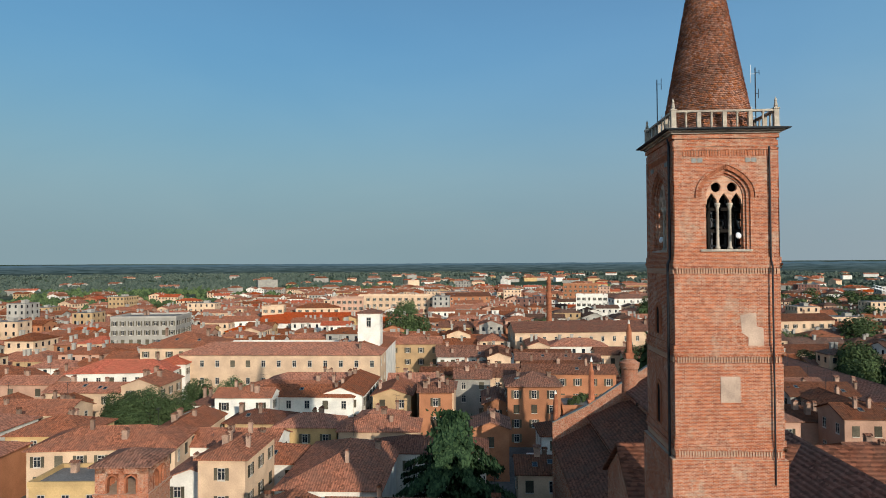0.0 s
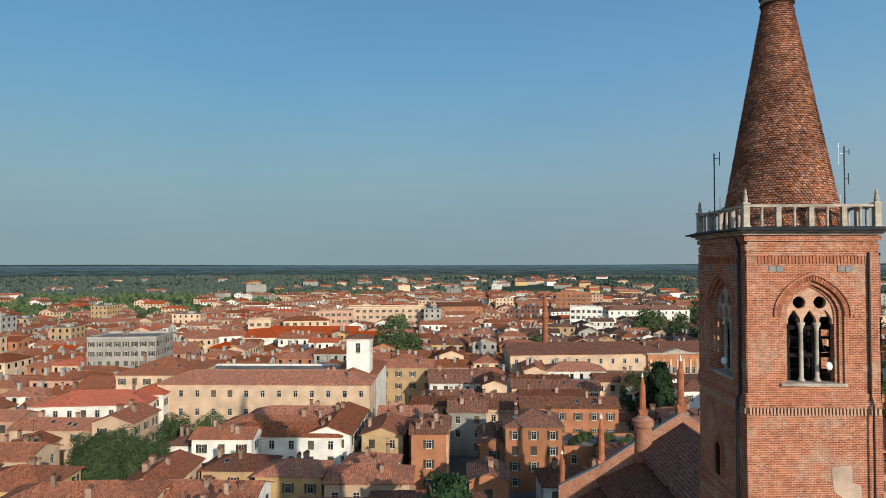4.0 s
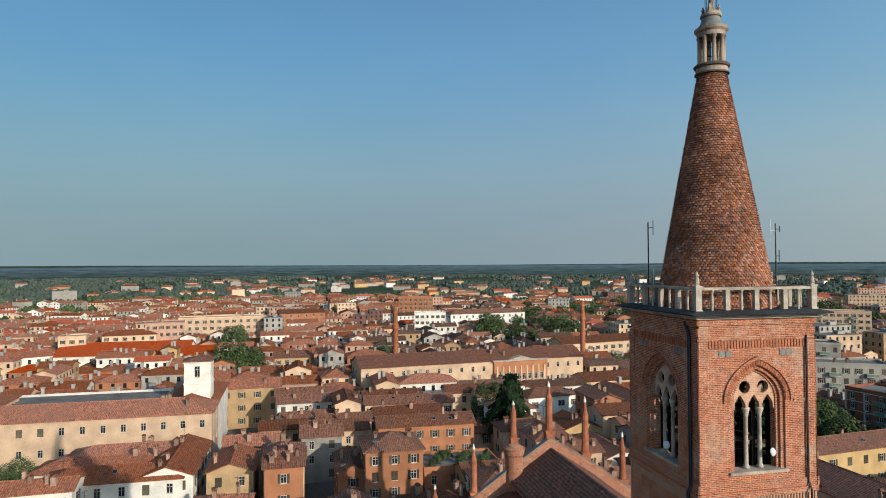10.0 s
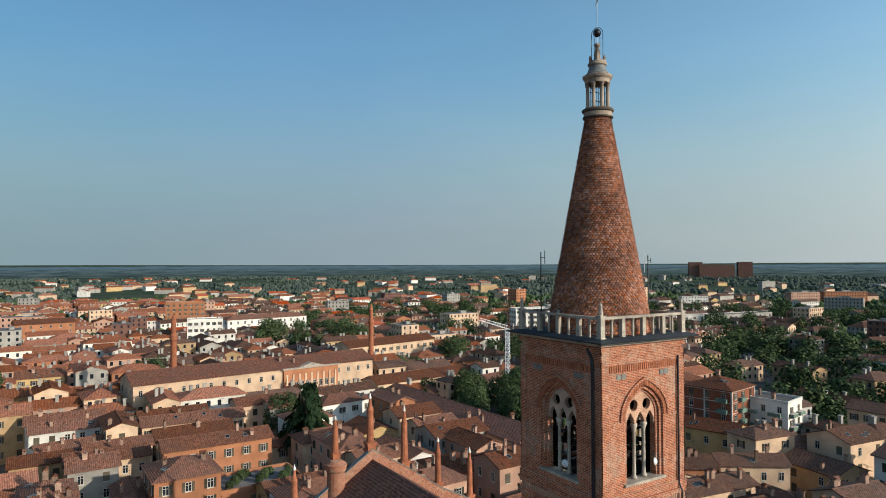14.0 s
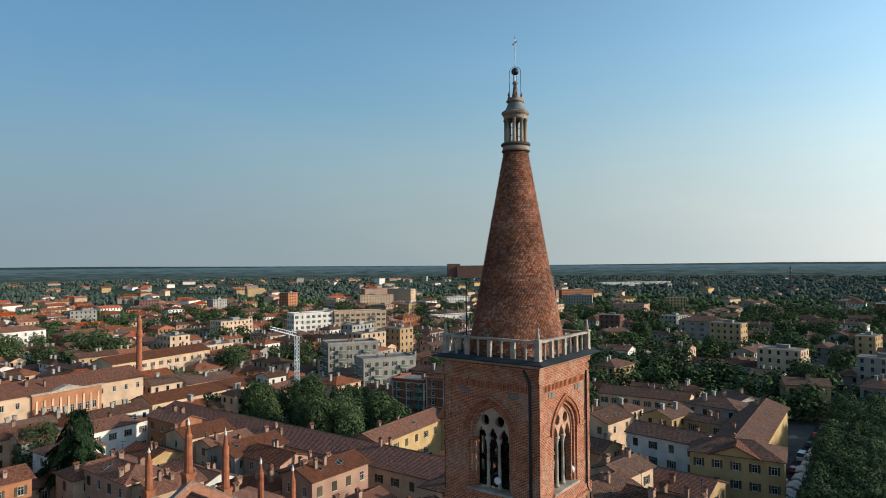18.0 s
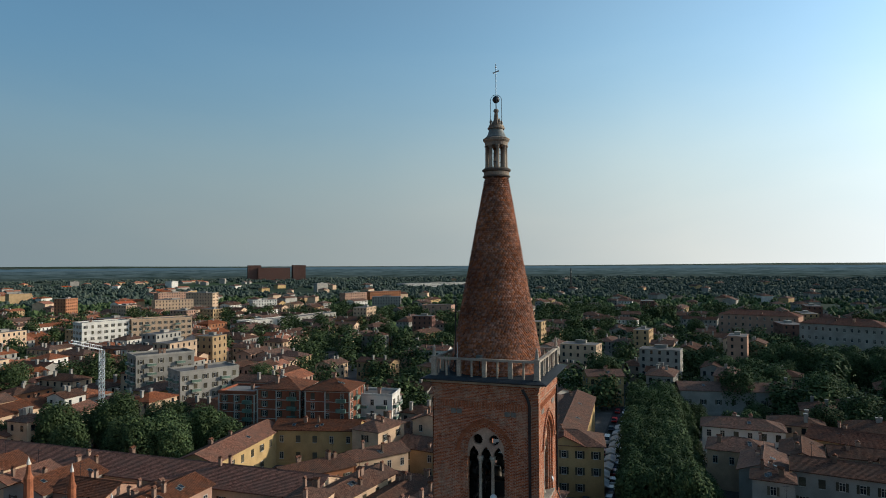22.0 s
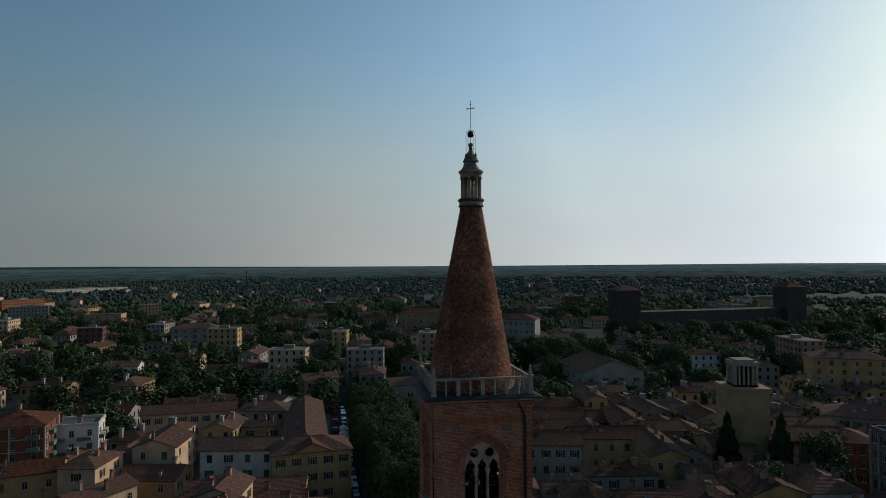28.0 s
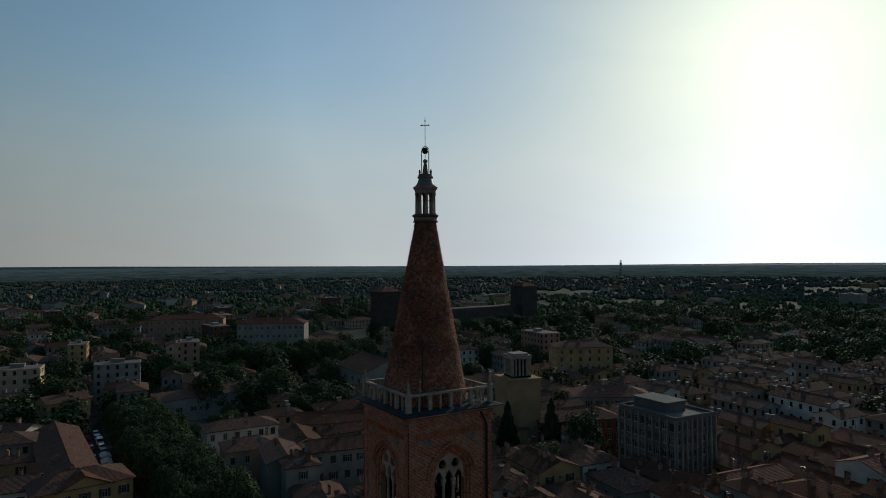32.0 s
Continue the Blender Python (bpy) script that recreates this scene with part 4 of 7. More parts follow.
for k in range(4):
    fp = face_pose(k)
    for nm, bmx, mt, lb in (
        ("outer_moulding", arch_band(1.76, 1.88, -W - 0.1, -W + 0.05, 45.75, 2.05, 2.2, 45.75), BRICK, ""),
        ("inner_moulding", arch_band(1.14, 1.3, -W + 0.22, -W + 0.6, 45.75, 1.42, 1.56, 42.5), BRICK, ""),
        ("middle_moulding", arch_band(1.3, 1.5, -W + 0.1, -W + 0.5, 45.75, 1.56, 1.75, 42.5), BRICK, ""),
        ("tracery", tracery(), PLASTER if k != 0 else BRICK_PATCH, "tracery with two open roundels"),
    ):
        part(nm, bmx, mt, tower, lb).matrix_basis = fp
    voussoirs(1.52, 1.74, -W - 0.05, -W + 0.1, 45.75, 1.77, 2.02, tower, fp, 38)
    for x in (-0.38, 0.38):
        c_ob = part("column", column(), STONE, tower, "slim stone column", True)
        c_ob.matrix_basis = fp @ Matrix.Translation((x, -W + 0.4, 0))
    bm = bmesh.new()
    box(bm, -1.58, -W - 0.12, 42.36, 1.58, -W + 0.7, 42.5)
    part("sill", bm, STONE, tower, "stone sill").matrix_basis = fp
    # dentil friezes, each with a projecting course
    for zf, proud in ((48.45, 0.06), (41.05, 0.12), (35.55, 0.16), (29.75, 0.2)):
        bm = bmesh.new()
        e = W + proud
        box(bm, -e, -e, zf + 0.26, e, -W + 0.02, zf + 0.42)
        if zf < 45:
            box(bm, -e - 0.05, -e - 0.05, zf + 0.42, e + 0.05, -W + 0.02, zf + 0.56)
            box(bm, -e, -e + 0.03, zf + 0.56, e, -W + 0.02, zf + 0.95)
        part("cornice_course", bm, BRICK, tower).matrix_basis = fp
        n_d = 38
        db = bmesh.new()
        box(db, -0.042, -e + 0.02, -0.1, 0.042, -W + 0.02, 0.257)
        dm = bpy.data.meshes.new("dentil")
        db.to_mesh(dm)
        db.free()
        dm.materials.append(BRICK_PATCH if zf < 45 else BRICK_TRIM)
        for i in range(n_d):
            x = -W + 0.12 + (2 * W - 0.24) * i / (n_d - 1)
            put("dentil", dm, tower, fp @ Matrix.Translation((x, 0, zf)))
    # string course at the springing, split by the arch
    for s in (-1, 1):
        bm = bmesh.new()
        x0, x1 = sorted((s * 1.95, s * (W + 0.04)))
        box(bm, x0, -W - 0.06, 45.7, x1, -W + 0.02, 45.84)
        # corner strips of the bell stage
        x0, x1 = sorted((s * 2.72, s * (W + 0.05)))
        box(bm, x0, -W - 0.05, 41.7, x1, -W + 0.02, 45.697)
        box(bm, x0, -W - 0.05, 45.843, x1, -W + 0.02, 48.68)
        part("corner_strip", bm, BRICK, tower).matrix_basis = fp
    bm = bmesh.new()
    box(bm, -W - 0.02, -W - 0.05, 48.95, W + 0.02, -W + 0.02, 49.3)
    box(bm, -W - 0.1, -W - 0.1, 49.45, W + 0.1, -W + 0.02, 49.7)
    part("top_course", bm, BRICK, tower).matrix_basis = fp
    for x in (-1.75, 1.55):
        bm = bmesh.new()
        for q in (0, 1):
            box(bm, x + q * 0.36 - 0.32, -W - 0.03, 47.95, x + q * 0.36 - 0.02, -W + 0.02, 48.22)
        box(bm, x - 0.34, -W - 0.035, 48.06, x + 0.36, -W + 0.02, 48.1)
        part("vent_grille", bm, LEAD, tower, "small metal vent grille").matrix_basis = fp

# bell cage
for x, z, r in ((-0.55, 43.4, 0.55), (0.75, 43.9, 0.42), (0.1, 45.0, 0.34)):
    bm = bmesh.new()
    bell(bm, x, z, r)
    part("bell", bm, BRONZE, tower, "dark bronze bell", True)
bm = bmesh.new()
for y in (-0.9, 0.9):
    for z in (42.7, 44.4, 45.4):
        box(bm, -2.4, y - 0.06, z, 2.4, y + 0.06, z + 0.14)
    for x in (-1.6, -0.1, 1.5):
        box(bm, x - 0.06, y - 0.06, 42.0, x + 0.06, y + 0.06, 46.2)
for x in (-0.55, 0.75):
    pts = [(x + 0.08, math.cos(a) * 0.75, 44.5 + math.sin(a) * 0.75) for a in [2 * math.pi * i / 20 for i in range(21)]]
    tube(bm, pts, 0.05)
part("bell_frame", bm, IRON, tower, "black iron bell frame with wheels")
# extra beams in the shade colour, added to darken the bell stage
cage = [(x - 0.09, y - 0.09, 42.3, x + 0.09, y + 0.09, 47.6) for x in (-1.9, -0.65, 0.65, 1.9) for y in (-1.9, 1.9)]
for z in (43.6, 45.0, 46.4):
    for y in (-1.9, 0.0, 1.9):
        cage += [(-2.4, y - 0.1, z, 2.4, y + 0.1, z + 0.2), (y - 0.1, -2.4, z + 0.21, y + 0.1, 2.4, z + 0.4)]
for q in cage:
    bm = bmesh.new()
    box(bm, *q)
    part("cage_beam", bm, DARK, tower, "near-black bell-cage beam added to deepen the inside shade")
for x, y, z, r in ((-1.2, -1.2, 43.7, 0.62), (1.2, -1.15, 43.8, 0.5), (-1.2, 1.2, 43.7, 0.6), (1.15, 1.2, 43.9, 0.5), (0.0, -1.3, 45.3, 0.35)):
    bm = bmesh.new()
    lathe(bm, [(r * 0.15, z + r * 1.5), (r * 0.5, z + r * 1.42), (r * 0.58, z + r * 1.1), (r * 0.68, z + r * 0.5), (r * 0.85, z + r * 0.15), (r, z), (r * 0.9, z)], 16, x, y)
    part("bell", bm, BRONZE, tower, "dark bronze bell", True)
# floor in the same shade colour
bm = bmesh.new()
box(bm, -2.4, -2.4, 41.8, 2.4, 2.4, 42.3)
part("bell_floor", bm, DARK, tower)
for k, (x, z) in enumerate(((0.72, 43.35), (0.55, 43.2))):
    bm = bmesh.new()
    lathe(bm, [(0.02, 0.1), (0.12, 0.07), (0.2, 0.0), (0.21, -0.02), (0.1, 0.03)], 16)
    d_ob = part("dish", bm, WHITE_METAL, tower, "white radio dish", True)
    d_ob.matrix_basis = face_pose((0, 1)[k]) @ pose(x, -W - 0.1, z, 80, 0, 20)

# pale repairs on the sunlit face
bm = bmesh.new()
box(bm, -0.52, -W - 0.155, 33.0, 0.68, -W - 0.1, 34.58)
part("plaster_panel", bm, PLASTER, tower, "pale plastered square panel")
pts = [(0.75, 38.4), (1.7, 38.55), (1.75, 37.7), (2.15, 37.6), (2.2, 36.1), (1.2, 36.0), (1.25, 37.0), (0.85, 37.3)]
bm = bmesh.new()
lo = [bm.verts.new((x, -W - 0.03, z)) for x, z in pts]
hi = [bm.verts.new((x, -W - 0.075, z)) for x, z in pts]
bm.faces.new(hi), bm.faces.new(lo[::-1])
for i in range(len(pts)):
    j = (i + 1) % len(pts)
    bm.faces.new((hi[i], lo[i], lo[j], hi[j]))
part("plaster_patch", bm, PLASTER, tower, "patch of pale old plaster")
# blind slit windows on the shaded side
for z0, z1, x in ((36.9, 38.7, -0.2), (30.9, 33.5, -0.2)):
    bm = bmesh.new()
    out = [(0.35, z0)] + [(0.35 * math.cos(a), z1 - 0.35 + 0.4 * math.sin(a)) for a in [math.pi * i / 10 for i in range(11)]] + [(-0.35, z0)]
    ring = [bm.verts.new((p[0], -W - 0.13, p[1])) for p in out]
    bm.faces.new(ring)
    part("slit_window", bm, DARK, tower, "dark arched slit").matrix_basis = face_pose(1) @ Matrix.Translation((x, 0, 0))
    part("slit_arch", arch_band(0.36, 0.6, -W - 0.2, -W - 0.05, z1 - 0.35, 0.42, 0.66, z0), BRICK_TRIM, tower).matrix_basis = face_pose(1) @ Matrix.Translation((x, 0, 0))
# rain pipe and lightning conductor
bm = bmesh.new()
tube(bm, [(-W - 0.1, -2.3, 49.6), (-W - 0.1, -2.6, 49.1), (-W - 0.16, -2.72, 48.7), (-W - 0.16, -2.72, 41.9), (-W - 0.3, -2.72, 41.6), (-W - 0.32, -2.72, 28)], 0.085, 8)
part("rain_pipe", bm, IRON, tower, "dark rain pipe")
bm = bmesh.new()
tube(bm, [(2.66, -W - 0.1, 48.9), (2.66, -W - 0.1, 41.9), (2.66, -W - 0.3, 41.5), (2.66, -W - 0.3, 28)], 0.055, 6)
part("conductor", bm, IRON, tower, "thin dark cable duct")

# slab of the gallery
bm = bmesh.new()
for e, z0, z1 in ((3.35, 49.75, 49.86), (3.55, 49.86, 49.95)):
    box(bm, -e, -e, z0, e, e, z1, 1)
v = []
for e, z in ((3.78, 49.95), (3.82, 50.02), (3.3, 50.16)):
    v.append([bm.verts.new(p) for p in ((-e, -e, z), (e, -e, z), (e, e, z), (-e, e, z))])
for a, c in zip(v, v[1:]):
    for i in range(4):
        bm.faces.new((a[i], a[(i + 1) % 4], c[(i + 1) % 4], c[i]))
bm.faces.new(v[0][::-1]), bm.faces.new(v[-1])
part("gallery_slab", bm, [SLATE, STONE], tower, "dark lead-covered gallery edge")

# balustrade
rail = thing("balustrade", pose(0, 0, 0), "weathered stone balustrade round the spire's foot", "balustrade")
E_ = 3.15


def shape_mesh(name, fn, mat, smooth=False):
    bm = bmesh.new()
    fn(bm)
    me = bpy.data.meshes.new(name)
    bm.normal_update()
    bm.to_mesh(me)
    bm.free()
    me.materials.append(mat)
    if smooth:
        me.polygons.foreach_set("use_smooth", [True] * len(me.polygons))
    return me


def corner_post(bm):
    box(bm, -0.15, -0.15, 50.0, 0.15, 0.15, 51.25)
    box(bm, -0.19, -0.19, 50.0, 0.19, 0.19, 50.2)
    box(bm, -0.19, -0.19, 51.25, 0.19, 0.19, 51.33)
    lathe(bm, [(0.14, 51.33), (0.1, 51.4), (0.13, 51.46), (0.07, 51.75), (0.09, 51.8), (0.07, 51.88), (0.01, 52.02)], 8)


def pillar(bm):
    box(bm, -0.12, -0.1, 50.0, 0.12, 0.1, 51.12)
    box(bm, -0.15, -0.13, 50.0, 0.15, 0.13, 50.14)


def baluster(bm):
    box(bm, -0.1, -0.1, 50.0, 0.1, 0.1, 50.12)
    lathe(bm, [(0.085, 50.12), (0.06, 50.22), (0.075, 50.4), (0.07, 50.85), (0.055, 50.98), (0.09, 51.04), (0.1, 51.12)], 8)


post_me, pillar_me, bal_me = shape_mesh("corner_post", corner_post, STONE), shape_mesh("pillar", pillar, STONE_LIGHT), shape_mesh("baluster", baluster, STONE_LIGHT, True)
for sx in (-1, 1):
    for sy in (-1, 1):
        put("corner_post", post_me, rail, Matrix.Translation((sx * E_, sy * E_, 0)))
for k in range(4):
    fp = face_pose(k)
    for i in range(1, 8):
        put("pillar" if i % 2 == 0 else "baluster", pillar_me if i % 2 == 0 else bal_me, rail, fp @ Matrix.Translation((-E_ + 2 * E_ * i / 8, -E_, 0)))
    bm = bmesh.new()
    box(bm, -E_ + 0.15, -E_ - 0.11, 51.12, E_ - 0.15, -E_ + 0.11, 51.25)
    part("handrail", bm, STONE_LIGHT, rail).matrix_basis = fp

# spire: a brick cone clad in overlapping scale tiles
spire = thing("spire", pose(0, 0, 0), "steep conical spire clad in red-brown scale tiles", "spire")
Z0, Z1, R0, R1 = 50.15, 62.42, 3.02, 0.77


def lean(z):
    """The old spire leans a little at its foot."""
    k = (Z1 - z) / (Z1 - Z0)
    return Vector((0.07 * k, 0.12 * k, 0))


def cone_r(z):
    return R0 + (R1 - R0) * (z - Z0) / (Z1 - Z0)


bm = bmesh.new()
lathe(bm, [(cone_r(z) - 0.1, z) for z in (Z0, Z1)], 48)
for q in bm.verts:
    q.co += lean(q.co.z)
part("cone", bm, BRICK, spire)
tv = [(-0.5, 0, -0.5), (0.5, 0, -0.5), (0.36, 0.0, 0.5), (-0.36, 0.0, 0.5), (-0.5, -0.5, -0.5), (0.5, -0.5, -0.5), (0.3, -0.05, 0.5), (-0.3, -0.05, 0.5), (0, -0.78, -0.62)]
tf = [(4, 8, 7), (8, 6, 7), (8, 5, 6), (0, 8, 4), (0, 1, 8), (1, 5, 8), (0, 4, 7, 3), (1, 2, 6, 5)]
tile_me = mesh_of("scale_tile", tv, tf, SCALE_TILE)
rows = 98
jv, jf = [], []
n_parts = 0
for r_i in range(rows):
    z = Z0 + 0.1 + (Z1 - Z0 - 0.1) * (r_i + 0.5) / rows
    rad = cone_r(z) - 0.09
    n_t = max(22, int(2 * math.pi * rad / 0.178))
    hz = (Z1 - Z0) / rows * 1.12
    for i in range(n_t):
        a = 2 * math.pi * (i + 0.5 * (r_i % 2)) / n_t + rng.uniform(-0.005, 0.005)
        wd = 2 * math.pi * rad / n_t * 0.98
        m4 = Matrix.Translation(lean(z)) @ Matrix.Rotation(a, 4, "Z") @ Matrix.Translation((0, -rad, z)) @ Matrix.Rotation(-0.195, 4, "X") @ Matrix.Diagonal((wd, 0.115 * rng.uniform(0.7, 1.25), hz, 1))
        near = n_parts < 290 and r_i < 12 and 3.9 < (a % 6.2832) < 6.2832
        if near:
            put("scale_tile", tile_me, spire, m4)
            n_parts += 1
        else:
            o = len(jv)
            jv += [m4 @ Vector(p) for p in tv]
            jf += [tuple(o + q for q in fc) for fc in tf]
joined = put("scale_tiles", mesh_of("scale_tiles", jv, jf, SCALE_ISLAND), spire)
joined["kind"] = "stuff"

lantern = thing("lantern", pose(0, 0, 0), "small round stone lantern with columns on the spire", "lantern")
bm = bmesh.new()
lathe(bm, [(0.78, 62.36), (0.87, 62.39), (0.87, 62.46), (0.8, 62.5)], 28)
part("base_ring", bm, LANTERN_BAND, lantern, "dark moulded ring")
bm = bmesh.new()
lathe(bm, [(0.81, 62.49), (0.81, 62.74)], 28)
part("drum", bm, LANTERN_STONE, lantern, "pale stone drum")
bm = bmesh.new()
lathe(bm, [(0.82, 62.72), (0.9, 62.77), (0.92, 62.86), (0.84, 62.93), (0.46, 62.96)], 28)
part("drum_cornice", bm, LANTERN_BAND, lantern, "dark moulded ring")
col_me = shape_mesh("column", lambda q: lathe(q, [(0.14, 62.9), (0.14, 63.0), (0.11, 63.05), (0.1, 64.25), (0.14, 64.32), (0.15, 64.4)], 10), LANTERN_STONE, True)
for i in range(8):
    a = 2 * math.pi * (i + 0.5) / 8
    put("column", col_me, lantern, Matrix.Translation((0.61 * math.cos(a), 0.61 * math.sin(a), 0)))
bm = bmesh.new()
lathe(bm, [(0.5, 64.38), (0.72, 64.4), (0.74, 64.6), (0.84, 64.72), (0.86, 64.84), (0.74, 64.9)], 28)
part("cornice", bm, LANTERN_STONE, lantern)
bm = bmesh.new()
lathe(bm, [(0.74, 64.9), (0.64, 65.0), (0.55, 65.15), (0.47, 65.4), (0.47, 65.46)], 24)
part("cap_roof", bm, LEAD, lantern, "curved grey lead roof", True)
bm = bmesh.new()
lathe(bm, [(0.52, 65.46), (0.55, 65.5), (0.55, 65.58), (0.48, 65.62), (0.48, 65.72)], 24)
part("upper_ring", bm, LANTERN_STONE, lantern)
bm = bmesh.new()
lathe(bm, [(0.24, 65.72), (0.2, 65.85), (0.15, 66.2), (0.1, 66.55), (0.16, 66.62), (0.17, 66.7), (0.12, 66.78), (0.03, 66.82)], 14)
part("pinnacle", bm, LANTERN_STONE, lantern, "small stone pinnacle", True)
for i in range(4):
    a = math.pi / 4 + i * math.pi / 2
    bm = bmesh.new()
    lathe(bm, [(0.08, 65.7), (0.06, 65.85), (0.09, 65.92), (0.05, 66.05), (0.01, 66.12)], 8, 0.4 * math.cos(a), 0.4 * math.sin(a))
    part("finial", bm, LANTERN_STONE, lantern)
bm = bmesh.new()
lathe(bm, [(0.01, 67.17), (0.12, 67.2), (0.2, 67.28), (0.235, 67.4), (0.2, 67.53), (0.12, 67.61), (0.01, 67.64)], 18)
part("ball", bm, IRON, lantern, "dark metal ball", True)
bm = bmesh.new()
for a in (0.3, 0.3 + math.pi / 2):
    c_, s_ = math.cos(a), math.sin(a)
    tube(bm, [(-0.36 * c_, -0.36 * s_, 65.7), (-0.36 * c_, -0.36 * s_, 67.35)] + [(-0.36 * math.cos(q) * c_, -0.36 * math.cos(q) * s_, 67.35 + 0.36 * math.sin(q)) for q in [math.pi * i / 10 for i in range(1, 10)]] + [(0.36 * c_, 0.36 * s_, 67.35), (0.36 * c_, 0.36 * s_, 65.7)], 0.018, 5)
part("wire_hoop", bm, IRON, lantern)
bm = bmesh.new()
tube(bm, [(0, 0, 66.8), (0, 0, 69.75)], 0.02, 6)
cd = Vector((math.cos(0.9), math.sin(0.9), 0))
tube(bm, [-cd * 0.27 + Vector((0, 0, 69.2)), cd * 0.27 + Vector((0, 0, 69.2))], 0.03, 6)
for p in (cd * 0.27 + Vector((0, 0, 69.2)), -cd * 0.27 + Vector((0, 0, 69.2)), Vector((0, 0, 69.5))):
    lathe(bm, [(0.01, p.z - 0.06), (0.06, p.z), (0.01, p.z + 0.06)], 6, p.x, p.y)
part("cross", bm, ROD_METAL, lantern, "thin pale metal cross")
bm = bmesh.new()
for x in (-0.25, 0.25):
    tube(bm, [(x, -0.3, 62.9), (x, -0.3, 64.4)], 0.02, 5), tube(bm, [(x, 0.3, 62.9), (x, 0.3, 64.4)], 0.02, 5)
for z in (63.4, 63.9):
    tube(bm, [(-0.5, -0.2, z), (0.5, 0.2, z)], 0.02, 5), tube(bm, [(-0.5, 0.2, z), (0.5, -0.2, z)], 0.02, 5)
part("tie_rods", bm, IRON, lantern)


def antenna(x, y, h, rods, label):
    t = thing("antenna", pose(x, y, 50.15), label, "antenna", "antennas on the gallery")
    bm = bmesh.new()
    tube(bm, [(0, 0, 0), (0, 0, h)], 0.035, 6)
    part("mast", bm, IRON, t)
    for z, dx, ln in rods:
        bm = bmesh.new()
        tube(bm, [(0, 0, z), (dx, 0, z)], 0.02, 5)
        tube(bm, [(dx, 0, z - ln / 2), (dx, 0, z + ln / 2)], 0.022, 5)
        part("rod", bm, WHITE_METAL if ln > 0.9 else IRON, t)
    bm = bmesh.new()
    tube(bm, [(0, 0, 1.0), (0.25, 0.5, 0)], 0.018, 5), tube(bm, [(0, 0, 1.0), (-0.4, 0.2, 0)], 0.018, 5)
    part("stay", bm, IRON, t)
    return t


antenna(-2.75, 1.9, 4.5, ((4.2, 0.3, 0.8), (1.2, 0.3, 1.5), (1.0, -0.3, 0.5)), "tall dark antenna mast with side rods")
antenna(2.75, -1.2, 4.3, ((3.9, -0.3, 1.2), (4.0, 0.25, 0.3), (2.6, 0.2, 0.6), (1.1, -0.25, 1.3)), "tall antenna mast with white rod aerials")
t = thing("floodlight", pose(-2.8, 0.4, 50.15, 0, 0, 60), "small grey floodlight on a bracket", "lamp")
bm = bmesh.new()
box(bm, -0.2, -0.06, 0.9, 0.2, 0.1, 1.25)
part("housing", bm, LEAD, t)
bm = bmesh.new()
tube(bm, [(0, 0, 0), (0, 0, 0.92)], 0.03)
part("bracket", bm, IRON, t)


# ---- the church that the tower belongs to ----
church = thing("church", pose(0, 0, 0), "large red-brick gothic church with stepped roofs and spiky facade pinnacles", "church")
XC = 13.3
FY = 58.0


def prism(bm, pts, y0, y1, mi=0):
    a = [bm.verts.new((x, y0, z)) for x, z in pts]
    c = [bm.verts.new((x, y1, z)) for x, z in pts]
    bm.faces.new(a).material_index = mi
    bm.faces.new(c[::-1]).material_index = mi
    for i in range(len(pts)):
        j = (i + 1) % len(pts)
        bm.faces.new((a[j], a[i], c[i], c[j])).material_index = mi


def slab(bm, x0, z0, x1, z1, y0, y1, t=0.25):
    prism(bm, [(x0, z0), (x1, z1), (x1, z1 + t), (x0, z0 + t)], y0, y1)


# stepped front wall
front = [(-4.2, 0), (30.8, 0), (30.8, 16.6), (25.2, 19.4), (19.6, 23.3), (XC, 27.2), (7.2, 23.3), (1.4, 19.4), (-4.2, 16.6)]
bm = bmesh.new()
prism(bm, front, FY - 0.55, FY + 0.05)
part("front_wall", bm, CHURCH_BRICK, church)
for (x0, z0), (x1, z1) in zip(front[2:-1], front[3:]):
    bm = bmesh.new()
    slab(bm, x0, z0 + 0.02, x1, z1 + 0.02, FY - 0.65, FY + 0.15, 0.14)
    part("coping", bm, LEAD, church)
# nave, aisles and chapels
for nm, x0, x1, z, y0, y1 in (("nave_wall", 7.6, 19.0, 21.6, -16, FY - 0.55), ("aisle_wall", 1.6, 7.6, 17.6, 3.6, FY - 0.55), ("aisle_wall", 19.0, 25.0, 17.6, -12, FY - 0.55), ("chapel_wall", -3.9, 1.6, 13.5, 3.6, FY - 0.55), ("chapel_wall", 25.0, 30.5, 13.5, -12, FY - 0.55)):
    bm = bmesh.new()
    box(bm, x0, y0, 0, x1, y1, z)
    part(nm, bm, CHURCH_BRICK, church)
bm = bmesh.new()
slab(bm, 7.0, 21.5, XC, 25.6, -16.3, FY - 0.55), slab(bm, XC, 25.6, 19.6, 21.5, -16.3, FY - 0.55)
part("nave_roof", bm, TILE_DARK, church, "dark brown tiled nave roof")
for xa, za, xb, zb, y0 in ((1.2, 17.4, 7.6, 20.3, 3.6), (19.0, 20.3, 25.4, 17.4, -12.3), (-4.4, 13.4, 1.6, 16.4, 3.6), (25.0, 16.4, 31.0, 13.4, -12.3)):
    bm = bmesh.new()
    slab(bm, xa, za, xb, zb, y0, FY - 0.55)
    part("side_roof", bm, TILE_DARK, church)
